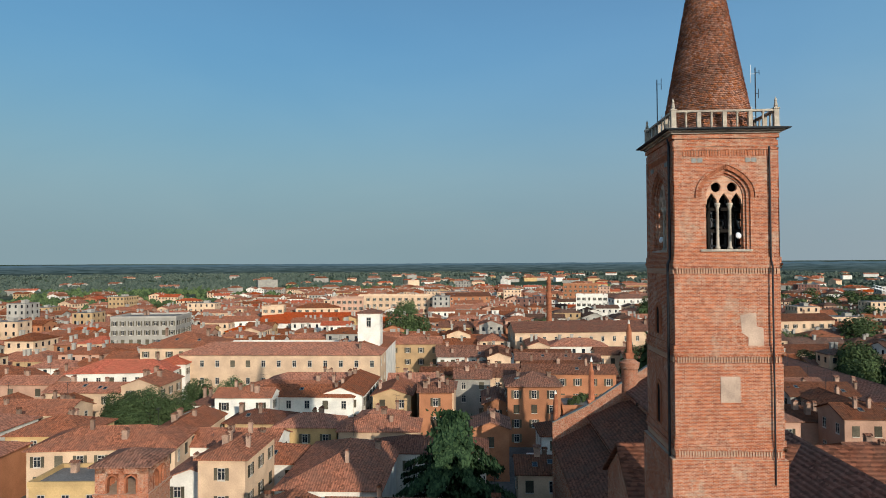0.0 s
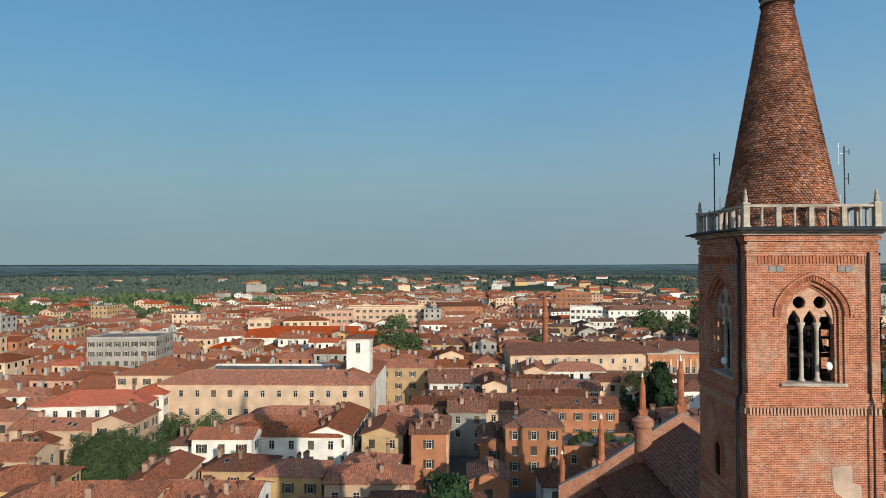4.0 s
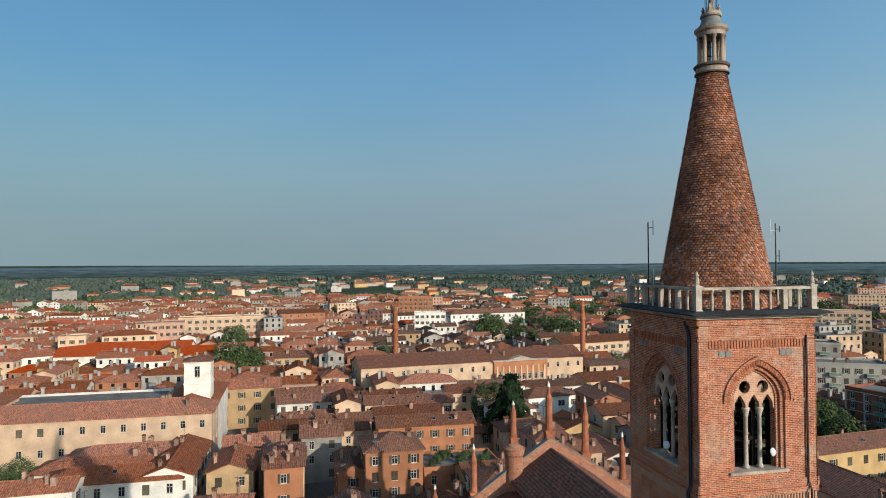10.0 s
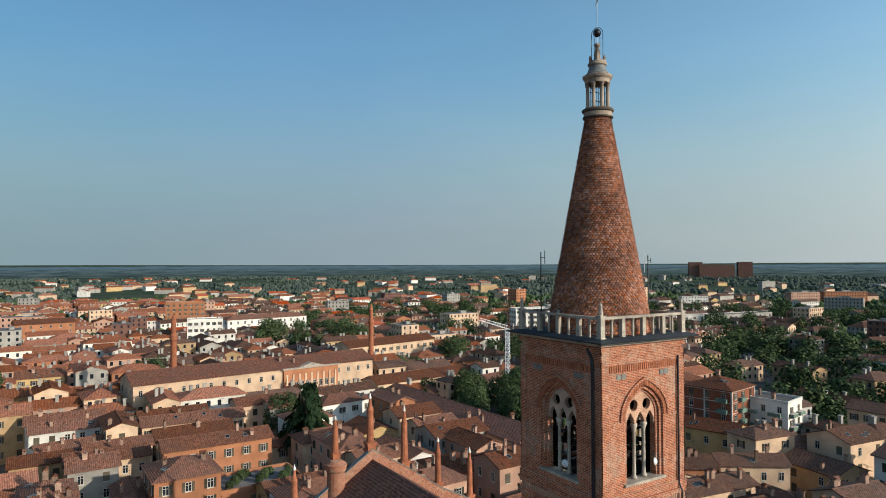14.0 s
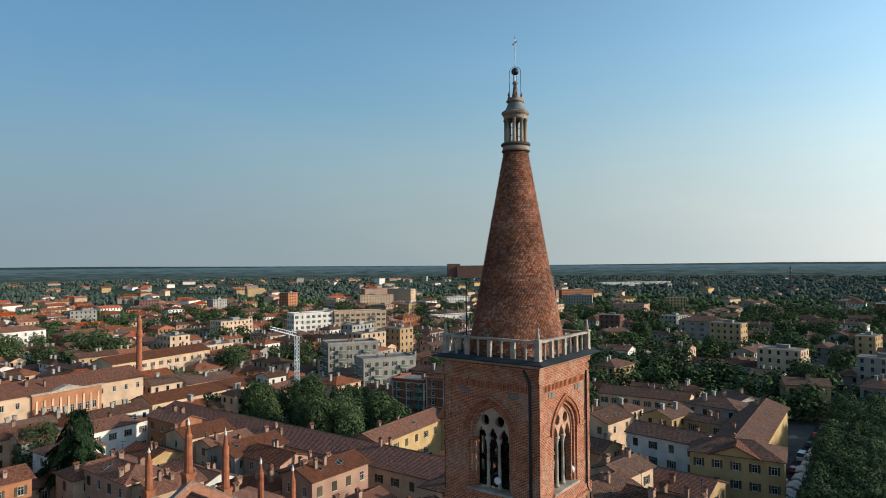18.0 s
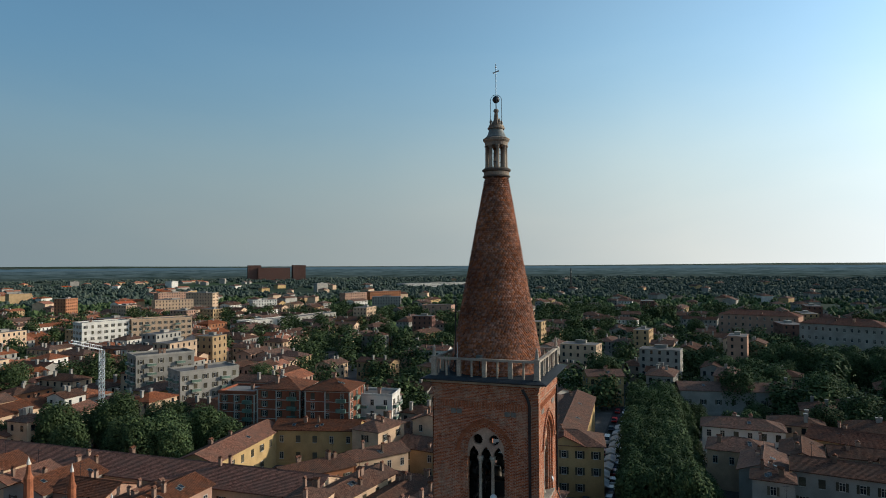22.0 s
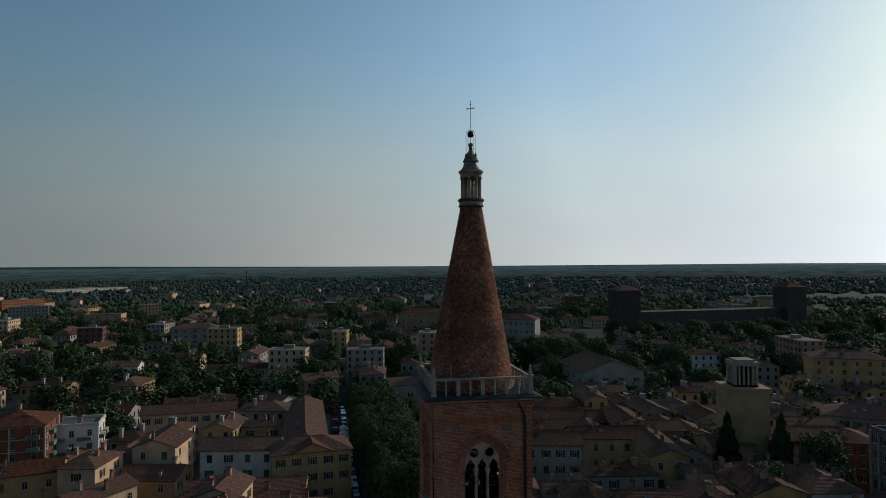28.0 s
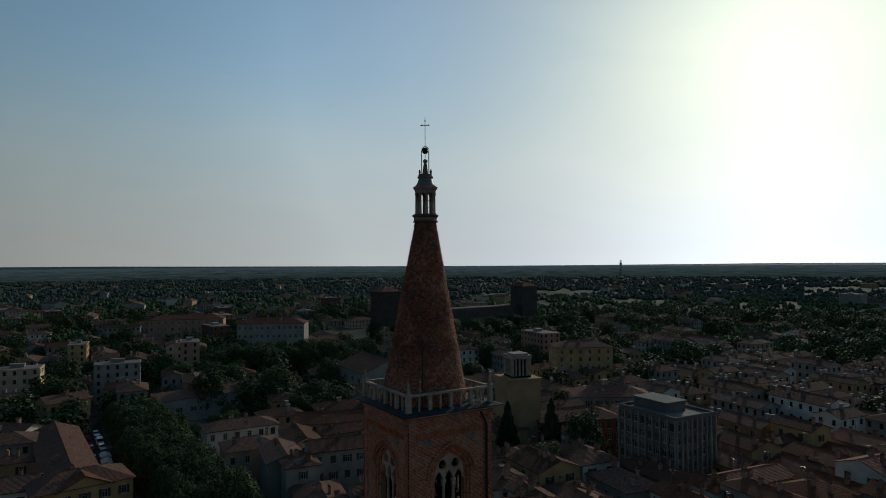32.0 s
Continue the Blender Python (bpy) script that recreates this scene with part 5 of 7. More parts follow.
# transept crossing the nave beside the tower
bm = bmesh.new()
prism(bm, [(8.5, 0), (20.5, 0), (20.5, 21.3), (14.5, 25.2), (8.5, 21.3)], -2.9, 32.5)
t_ob = part("transept_wall", bm, CHURCH_BRICK, church)
t_ob.matrix_basis = Matrix(((0, 1, 0, 0), (1, 0, 0, 0), (0, 0, 1, 0), (0, 0, 0, 1)))
t_ob.data.flip_normals()
bm = bmesh.new()
slab(bm, 7.9, 21.0, 14.5, 25.3, -3.3, 33.0), slab(bm, 14.5, 25.3, 21.1, 21.0, -3.3, 33.0)
t_ob = part("transept_roof", bm, TILE_DARK, church)
t_ob.matrix_basis = Matrix(((0, 1, 0, 0), (1, 0, 0, 0), (0, 0, 1, 0), (0, 0, 0, 1)))
t_ob.data.flip_normals()
bm = bmesh.new()
box(bm, -4.3, -9.5, 0, 7.6, 3.5, 15.5)
part("sacristy_wall", bm, CHURCH_BRICK, church)
bm = bmesh.new()
slab(bm, -4.8, 15.3, 1.6, 18.2, -10, 3.6), slab(bm, 1.6, 18.2, 8.0, 15.3, -10, 3.6)
part("sacristy_roof", bm, TILE_DARK, church)
# pinnacles of the front
for x, z0, zt, s in ((-3.6, 15.5, 21.6, 0.5), (2.0, 18.6, 26.9, 0.55), (7.9, 26.2, 32.7, 0.55), (XC, 26.4, 35.3, 0.62), (18.9, 22.6, 32.9, 0.62), (24.8, 18.6, 27.3, 0.55), (30.7, 15.5, 24.8, 0.55)):
    bm = bmesh.new()
    h = zt - z0
    box(bm, x - s, FY + 0.2 - s, z0, x + s, FY + 0.2 + s, z0 + h * 0.16)
    box(bm, x - s * 1.2, FY + 0.2 - s * 1.2, z0 + h * 0.16, x + s * 1.2, FY + 0.2 + s * 1.2, z0 + h * 0.2)
    lathe(bm, [(s * 0.95, z0 + h * 0.2), (s * 0.85, z0 + h * 0.28), (s * 0.75, z0 + h * 0.7), (s * 0.8, z0 + h * 0.73), (s * 0.5, z0 + h * 0.78), (s * 0.18, z0 + h * 0.94)], 10, x, FY + 0.2)
    pin = part("pinnacle", bm, BRICK_TRIM, church, "slender brick pinnacle")
    bm = bmesh.new()
    lathe(bm, [(0.2, z0 + h * 0.9), (0.22, z0 + h * 0.915), (0.16, z0 + h * 0.94), (0.015, zt)], 8, x, FY + 0.2)
    part("finial", bm, WALLS["white"], pin, "pointed white finial")
bm = bmesh.new()
lathe(bm, [(1.25, 14), (1.25, 25.0), (1.45, 25.3), (1.55, 26.1), (1.3, 26.2), (0.8, 26.6)], 20, 7.8, FY - 0.3)
part("stair_turret", bm, CHURCH_BRICK, church, "round brick stair turret")
# round and arched windows of the clerestory
for i in range(5):
    for x in (7.55,):
        bm = bmesh.new()
        y = 26 + i * 6.5
        tube(bm, [(x, y, 20.9), (x - 0.06, y, 20.9)], 0.35, 14)
        part("round_window", bm, DARK, church)

# ---- named buildings ----
house(-73.5, 145.5, 58.5, 14, 1, 15.6, "hip", "cream", main=1, win=4.4, storeys=3, chimneys=3, name="palace", label="long cream palace with a brown hipped roof and rows of windows")
house(-51.5, 164, 13, 36, 1, 15.2, "hip", "white", main=1, win=4.0, storeys=3, name="palace", label="white side wing of the palace")
house(-82, 168, 44, 16, 1, 14.5, "flat", "white", chimneys=0, name="palace", label="low white rear wing with a dark flat roof")
house(-110, 160, 22, 20, 2, 16, "hip", "cream", name="palace", label="rear palace block with a brown hipped roof")
house(-114, 131, 27, 13, 8, 12.6, "hip", "white", tile=TILE_RED, chimneys=1, label="white house with a bright red hipped roof and skylights")
house(-104, 139.5, 9, 11, 5, 13.5, "hip", "white", tile=TILE_RED, chimneys=1)
house(-58, 109, 26, 9.5, 0, 10.8, "hip", "white", win=4)
house(-58, 124, 27, 10, 0, 11, "hip", "white", win=4)
house(-48, 117, 10, 24, 0, 11, "gable", "white", win=4)
house(-25.6, 110, 8.2, 9, 0, 12.5, "hip", "cream", label="narrow cream house with an arched ground floor")
house(-36, 112, 9, 14, 0, 11, "gable", "ochre")
house(-3.4, 108.8, 12, 12.5, 1, 13.8, "hip", "orange", win=3.6, storeys=4, label="orange rendered palazzo of four storeys with grey shutters")
house(12, 111, 17, 11, 0, 8.2, "flat", "orange", win=3.4, chimneys=0, label="orange wing carrying a green roof garden")
for i in range(9):
    b_ob = thing("potted_shrub", pose(5.5 + i * 1.6, 107.5 + (i * 37 % 7), 8.25), "leafy green shrub on the roof garden", "plant", "roof garden shrubs")
    put("foliage", CROWNS[i % 5], b_ob, Matrix.Diagonal((0.9 + 0.1 * (i % 4), 0.9 + 0.1 * (i % 3), 1.6 + 0.3 * (i % 3), 1)))
house(8, 131, 24, 9, 0, 12.5, "gable", "orange", win=3.6)
house(-39, 189, 19, 10, 2, 13, "gable", "ochre", win=3.8, storeys=3)
house(-21, 171.5, 17, 9, 0, 11, "gable", "white")
house(-17.5, 132, 9.5, 9, 0, 11, "gable", "grey")
house(5, 171, 18, 10, 0, 11, "gable", "cream")
house(30.5, 170, 17, 9, 0, 12, "gable", "cream")
house(107, 425, 58, 14, 7, 16, "hip", "white", win=4.5, storeys=4, label="long white school building with a red roof")
house(-71, 384, 50, 14, 7, 20, "flat", "cream", win=4)
house(-25, 476, 34, 14, 10, 15, "gable", "orange", win=5)
house(-108, 318, 60, 26, 0, 9, "gable", "white", tile=TILE_RED, win=6, chimneys=0, label="low hall with a wide bright red roof")
house(-62, 312, 34, 20, 0, 8, "gable", "white", tile=TILE_RED, win=6, chimneys=0)
house(-143, 200, 24, 18, 7, 21.5, "flat", "grey", win=2.6, storeys=6, name="apartment_block", label="grey six-storey apartment block with roof terrace")
long_palace = house(40.3, 209, 88, 17, 6.5, 15.8, "gable", "cream", tile=TILE_DARK, main=1, win=4.2, storeys=3, chimneys=3, name="palace", label="long cream palace with a terracotta centre bay and brown roof")
bm = bmesh.new()
box(bm, 6, -9.3, 0, 28, -7.0, 15.4)
part("centre_bay", bm, WALLS["orange"], long_palace, "terracotta centre bay with pale pilasters")
for i in range(9):
    bm = bmesh.new()
    x = 7.2 + i * 2.45
    box(bm, x - 0.32, -9.55, 1.0, x + 0.32, -9.29, 13.6)
    part("pilaster", bm, WALLS["cream"], long_palace, "flat cream pilaster")
    if i < 8:
        put("window", WINDOWS[1], long_palace, pose(x + 1.22, -9.32, 4.2) @ Matrix.Diagonal((1.1, 1, 1.5, 1)))
        put("window", WINDOWS[1], long_palace, pose(x + 1.22, -9.32, 9.6) @ Matrix.Diagonal((1.1, 1, 1.3, 1)))
bm = bmesh.new()
box(bm, 5.4, -9.9, 15.404, 28.6, -6.8, 15.9)
prism(bm, [(12, 15.904), (22, 15.904), (17, 17.3)], -9.7, -6.8)
part("attic_cornice", bm, STONE_LIGHT, long_palace)
house(118, 258, 52, 13, 11, 15, "gable", "cream", win=4.2, storeys=3, name="palace")
house(78.3, 114, 14, 112, 1.5, 10, "gable", "cream", tile=TILE_DARK, win=4.6, storeys=2, chimneys=5, name="cloister_wing", label="long cloister wing with small windows and brown tiles")
house(103.5, 99.5, 34, 10.5, 6, 9.5, "gable", "yellow", win=4.5, label="yellow cloister wing with a wide brown tile roof")
house(57.5, 80, 15.5, 9, 0, 13.5, "gable", "pink", sides=(0, 1, 3))
def brick_flats(x, y, w, d, rot, h, roof, label):
    """Red-brick flats: pale floor bands and corner strips, glazed corners, teal balconies."""
    flats = house(x, y, w, d, rot, h, roof, "brick", tile=TILE, win=3.4, storeys=6, chimneys=1, name="apartment_block", label=label, sides=(0, 3))
    for k in range(1, 7):
        z = 0.35 + (h - 0.7) / 6 * k
        bm = bmesh.new()
        box(bm, -w / 2 - 0.09, -d / 2 - 0.09, z - 0.18, w / 2 + 0.09, d / 2 + 0.09, z)
        part("floor_band", bm, FRAME, flats, "pale concrete floor band")
        if k < 6:
            for bx, by in ((-w / 2, -d * 0.32), (-w * 0.1, -d / 2)):
                bm = bmesh.new()
                if bx == -w / 2:
                    box(bm, bx - 1.1, by - 1.5, z - 0.16, bx - 0.095, by + 1.5, z + 0.95)
                else:
                    box(bm, bx - 1.5, by - 1.1, z - 0.16, bx + 1.5, by - 0.095, z + 0.95)
                part("balcony", bm, BALCONY_PANEL, flats, "green-grey panelled balcony")
    for sx, sy in ((-1, -1), (-1, 1), (1, -1), (-1, 0.1)):
        bm = bmesh.new()
        box(bm, sx * w / 2 - 0.2, sy * d / 2 - 0.2, 0, sx * w / 2 + 0.2, sy * d / 2 + 0.2, h - 0.31)
        part("corner_strip", bm, FRAME, flats)
    return flats


brick_flats(134.5, 119, 12, 12, 9, 16.6, "flat", "red-brick apartment block with a planted roof terrace")
brick_flats(138, 105.5, 14, 14, 9, 18.3, "hip", "red-brick apartment block with pale floor bands")
brick_flats(139, 89, 14, 14, 9, 18.6, "hip", "red-brick apartment block with a hipped roof")
house(150, 80, 10, 13, 9, 15, "flat", "white", name="apartment_block", label="white apartment block with roof terraces", balconies=True)
house(165, 182, 22, 12, -30, 21.5, "flat", "grey", win=3, name="apartment_block", label="grey apartment block with loggias", balconies=True)
house(159, 156, 22, 12, -28, 17.8, "flat", "grey", win=3, name="apartment_block", label="grey apartment block with loggias", balconies=True)
corner_house = house(124, 15.5, 12, 19, 8, 12.6, "hip", "yellow", win=3.4, storeys=3, label="yellow corner house with a pediment gable and blue shutters")
bm = bmesh.new()
prism(bm, [(-5, 12.3), (5, 12.3), (0, 14.6)], 6.0, 6.5)
g_ob = part("pediment", bm, WALLS["yellow"], corner_house)
g_ob.matrix_basis = pose(0, 0, 0, 0, 0, 90)
bm = bmesh.new()
slab(bm, -5.6, 12.2, 0, 14.75, -1.0, 6.9, 0.2), slab(bm, 0, 14.75, 5.6, 12.2, -1.0, 6.9, 0.2)
g_ob = part("pediment_roof", bm, TILE_DARK, corner_house)
g_ob.matrix_basis = pose(0, 0, 0, 0, 0, 90)
house(130, 32.5, 10, 19, -8, 12, "gable", "white", win=4)
house(175, 55, 10, 28, 5, 12, "gable", "cream")
house(277, 106, 10, 15, 0, 12, "gable", "white")
house(119, -62, 10, 20, -10, 13, "gable", "yellow", win=3.4, storeys=3, label="yellow courtyard building with arcades")
house(108, -70, 22, 9, -10, 13, "gable", "yellow", win=3.4, storeys=3)
house(118, -44, 10, 18, -10, 12.6, "gable", "grey")
house(162, -29, 10, 21, -3, 10.5, "hip", "white")
house(140.5, -26.5, 11, 15, -6, 10, "hip", "cream", tile=TILE_OLD)
office = house(74, -116, 19, 14, -3, 20.8, "flat", "concrete", win=2.2, storeys=6, chimneys=0, name="office_block", label="dark grey concrete office block with vertical ribs")
for i in range(9):
    bm = bmesh.new()
    box(bm, -9.5 + i * 2.375 - 0.18, 7.0, 1.0, -9.5 + i * 2.375 + 0.18, 7.55, 20.6)
    part("rib", bm, WALLS["grey"], office, "pale concrete rib")
    bm = bmesh.new()
    box(bm, -10.05, -7 + i * 1.75 - 0.16, 1.0, -9.5, -7 + i * 1.75 + 0.16, 20.6)
    part("rib", bm, WALLS["grey"], office, "pale concrete rib")
bm = bmesh.new()
box(bm, -3, -4, 20.85, 8, 3, 23.2)
box(bm, -3.4, -4.4, 23.2, 8.4, 3.4, 23.5)
part("roof_box", bm, WALLS["concrete"], office)
house(342, -95, 16, 39, -29, 24.5, "hip", "grey", tile=TILE_DARK, main=1, win=3, storeys=5, chimneys=3, name="palazzo", label="tall grey palazzo with rows of windows and a brown roof", sides=(3,))
house(470, -70, 16, 52, -20, 19, "hip", "pink", tile=TILE_DARK, win=4.6, storeys=4, sides=(3,), label="long dusty-pink barracks with a brown roof")
house(181, -189, 14, 26, -26, 21, "hip", "yellow", win=4)
house(104, -112, 12, 25, -19, 14, "hip", "brick", win=2.6)
house(-80, 67, 24, 12, 8, 10.8, "hip", "cream", label="cream house with a long skylit tile roof")
house(-50.6, 88, 12.5, 9, 0, 9, "hip", "yellow")
house(-62, 91, 12.5, 9, 0, 9, "hip", "ochre", tile=TILE_DARK)
house(-78.6, 107.5, 9, 9, 0, 9, "hip", "white", tile=TILE_DARK)
house(-35, 82, 15, 9.5, 2, 10, "hip", "cream")
house(-13.5, 84, 7, 9, 0, 10, "gable", "orange")
house(-22, 42.5, 28, 9, 0, 8.3, "gable", "grey", label="low convent wing with a brown tile roof")
house(-4, 64, 11, 8.5, 0, 8, "gable", "cream")
house(-37.5, 60, 15, 24, 0, 9.2, "hip", "white", label="white convent building under a broad hipped tile roof")
house(-52, 68, 13, 10, 0, 8.2, "hip", "white")
house(-62, 76, 18, 10, 0, 8.6, "gable", "white")
house(-96, 76, 14, 12, 4, 10.5, "hip", "yellow", label="bright yellow corner house with pale shutters")
house(-78, 54, 11, 9, 4, 8.5, "flat", "yellow", chimneys=1)

house(185, 29, 10, 11, -40, 12, "gable", "white", sides=(0, 3))
house(226, 16, 10, 14, 20, 12, "gable", "yellow")
house(226, -28, 12, 32, 10, 9, "gable", "grey", win=5, storeys=1, label="low grey hall with round windows")
house(219, -103, 30, 26, -2, 14, "gable", "grey", win=6, storeys=2, chimneys=0, label="tall grey hall with a wide skylit roof")
house(103, 194, 52, 12, 5, 9.5, "gable", "cream", win=5, chimneys=1, label="long low cloister range under clay tiles")
house(108, 174, 40, 9, 12, 9.0, "gable", "cream", win=5, chimneys=1, label="low cloister range under clay tiles")
house(124.5, 86, 10, 24, 14, 10, "gable", "yellow", win=4)
house(56.5, 170.5, 19, 10, 8, 9.5, "hip", "white", tile=TILE_DARK, win=3.6, storeys=2, chimneys=1, label="white house with dark shuttered windows and a brown hipped roof")
house(292, 302, 36, 14, -36, 22, "flat", "cream", win=3.4, name="apartment_block", label="cream apartment slab with balconies", balconies=True)
house(262, 319, 28, 12, -18, 22, "flat", "white", win=3.4, name="apartment_block", label="white apartment slab with balconies")
house(125, -149, 14, 27, -35, 13, "hip", "grey", tile=TILE_DARK)
house(152, 18, 50, 11, 3, 12.5, "gable", "yellow", win=3.4, label="long yellow street front with dark tiles")
house(74, 533, 30, 14, -10, 22, "flat", "orange", win=4, name="apartment_block", label="brick apartment slab among trees")
house(58, 383, 20, 13, -10, 20, "flat", "white", win=3, name="apartment_block", label="white and blue-grey apartment block")
house(153, 408, 32, 12, 7, 13, "hip", "orange", win=4)
house(-62.5, 119, 27, 9, -4, 10, "hip", "white", win=4)
house(-21, 182, 19, 9, 0, 11, "gable", "white")
house(9, 163, 26, 9, -4, 11, "gable", "cream")
house(-14, 140.5, 17, 9, 0, 10, "gable", "cream")
house(-27, 268, 16, 12, 0, 11, "gable", "yellow")
house(-134, 321, 12, 12, 10, 17, "flat", "cream", win=3)
house(-114, 345, 26, 12, 10, 15, "hip", "cream", win=3.6)
house(-147, 287, 28, 11, 25, 12, "gable", "white")
house(-98, 353, 20, 14, 10, 20, "flat", "pink", win=3)

house(-34, 130.8, 12, 9, 4, 10, "gable", "cream")
house(-26.3, 118.5, 8.7, 9, -2, 11, "hip", "cream")
house(-20.3, 157.2, 16, 9, 9, 9, "gable", "white")
house(-36.5, 93.5, 10.2, 8, -4, 9, "hip", "white")
house(-24, 71.5, 19, 9, 0, 9, "hip", "white", tile=TILE_DARK, chimneys=1)
house(-61, 60.5, 9, 11, 2, 8, "gable", "white")
house(-73.5, 81.5, 9, 16, 4, 10, "gable", "cream", chimneys=3)
house(93.3, 69.6, 17, 9, -33, 9, "gable", "orange", chimneys=4, label="orange terrace house with white chimneys under brown tiles")
house(109, 61, 15, 8, -35, 9, "gable", "cream", chimneys=3)
house(107.8, 28.8, 12, 25.7, -4, 8, "gable", "ochre", tile=TILE_DARK, chimneys=4, label="low house with a broad mossy brown tile roof")
house(200.6, 57, 10, 23, 10, 9, "gable", "grey", chimneys=3)
house(279, 54, 9, 30, 2, 9, "gable", "white", chimneys=2)
house(154, -60, 12, 30, -25, 10, "gable", "ochre", tile=TILE_DARK, chimneys=3, label="long ochre building with a wide brown roof")

house(434.4, 320.6, 49, 14, -21, 9, "flat", "white", win=6, storeys=3, chimneys=0, name="school", label="long white flat-roofed school among trees")
house(488, 308.6, 62, 14, -5, 9, "flat", "grey", win=6, storeys=3, chimneys=0, name="school", label="grey flat-roofed school wing among trees")
house(425, 104.2, 16, 30, 8, 15, "hip", "grey", tile=TILE_OLD, win=5, storeys=4, chimneys=2, name="apartment_block", label="grey block with a brown roof among park trees")
house(566, 209, 14, 31, -1, 15, "flat", "pink", win=6, storeys=4, chimneys=0, name="apartment_block", label="pink apartment block among trees")

# white tower of the palace
wt = thing("stair_tower", pose(-50.0, 157.5, 0, 0, 0, 1), "white rendered square tower with arched openings", "tower")
bm = bmesh.new()
box(bm, -3.4, -3.4, 0, 3.4, 3.4, 26.2)
box(bm, -3.6, -3.6, 20.0, 3.6, 3.6, 20.3), box(bm, -3.65, -3.65, 25.7, 3.65, 3.65, 26.2)
part("wall", bm, WALLS["white"], wt)
v, f = roof_prism(7.2, 7.2, 26.2, "hip", 0.4, 0.28)
put("roof", mesh_of("roof", v, f, TILE), wt)
for s, a in (((0, -3.42), 0), ((-3.42, 0), -90), ((3.42, 0), 90)):
    put("window", WINDOWS[1], wt, pose(s[0], s[1], 23.4, 0, 0, a) @ Matrix.Diagonal((1.2, 1, 1.6, 1)))

# brick belvedere over the roofs
al = thing("belvedere", pose(-58.9, 34.6, -3.4, 0, 0, 4), "square brick belvedere tower with paired arches", "tower")
bm = bmesh.new()
box(bm, -3.2, -3.2, 0, 3.2, 3.2, 17.2)
box(bm, -3.4, -3.4, 17.2, 3.4, 3.4, 17.5)
for x0, x1 in ((-3.2, -1.9), (-0.35, 0.35), (1.9, 3.2)):
    box(bm, x0, -3.2, 17.5, x1, -2.6, 20.6), box(bm, x0, 2.6, 17.5, x1, 3.2, 20.6)
    if abs(x0) > 1 and x0 < 0 or x0 > 1:
        s_ = -1 if x0 < 0 else 1
        box(bm, min(s_ * 3.2, s_ * 2.6), -2.6, 17.5, max(s_ * 3.2, s_ * 2.6), -1.4, 20.6), box(bm, min(s_ * 3.2, s_ * 2.6), 1.4, 17.5, max(s_ * 3.2, s_ * 2.6), 2.6, 20.6)
box(bm, -3.2, -3.2, 19.9, 3.2, -2.62, 20.8), box(bm, -3.2, 2.62, 19.9, 3.2, 3.2, 20.8), box(bm, -3.2, -2.62, 19.9, -2.62, 2.62, 20.8), box(bm, 2.62, -2.62, 19.9, 3.2, 2.62, 20.8)
part("wall", bm, BRICK, al)
for k in range(4):
    for x in (-1.125, 1.125):
        part("arch", arch_band(0.6, 0.79, -3.25, -2.62, 19.05, 0.6, 0.85, 17.55), BRICK_TRIM, al).matrix_basis = pose(0, 0, 0, 0, 0, 90 * k) @ Matrix.Translation((x, 0, 0))
v, f = roof_prism(6.6, 6.6, 20.9, "hip", 0.5, 0.34)
put("roof", mesh_of("roof", v, f, TILE), al)

# brick chimney columns
for x, y, h in ((95.3, 228.3, 36), (11.6, 209.6, 36.5)):
    t = thing("chimney_tower", pose(x, y, 0), "slim round brick chimney tower", "chimney tower", "brick chimney towers")
    bm = bmesh.new()
    lathe(bm, [(1.3, 0), (1.0, h * 0.75), (1.3, h * 0.77), (1.3, h * 0.8), (0.9, h * 0.82), (0.85, h * 0.92), (1.0, h * 0.93), (0.3, h)], 14)
    part("stack", bm, BRICK_TRIM, t)

# ---- fill of ordinary houses on the old street grid ----
KEEP = [(13, 26, 42, 92), (-14, -20, 60, 50), (170, 6.5, 220, 8), (150, -8, 110, 22), (-41.5, 140, 6, 100), (108, 130, 45, 60), (-20, 92, 16, 10), (250, -130, 70, 60), (420, -290, 130, 260), (-91, 97, 24, 18), (-84, 119, 18, 10), (-3, 72, 26, 10), (-18, 55, 16, 14), (-59, 35, 14, 16), (104, 86, 36, 20), (200, -24, 34, 34), (-86, 43, 44, 22)]


def free(x, y, w, d, rot):
    rad = math.hypot(w, d) / 2
    for bx, by, bw, bd in KEEP:
        if abs(x - bx) < bw / 2 + w * 0.45 and abs(y - by) < bd / 2 + d * 0.45:
            return False
    for bx, by, bw, bd, br in BUILT:
        dx, dy = x - bx, y - by
        if abs(dx) + abs(dy) > 100:
            continue
        a = -radians(br)
        lx, ly = dx * math.cos(a) - dy * math.sin(a), dx * math.sin(a) + dy * math.cos(a)
        if abs(lx) < (bw + w) / 2 - 1.0 and abs(ly) < (bd + d) / 2 - 1.0:
            return False
    return True


def sector(x, y):
    """Bearing seen from the middle of the flight, clockwise from the +y axis, and the distance."""
    return math.degrees(math.atan2(x + 30, y + 15)), math.hypot(x + 30, y + 15)


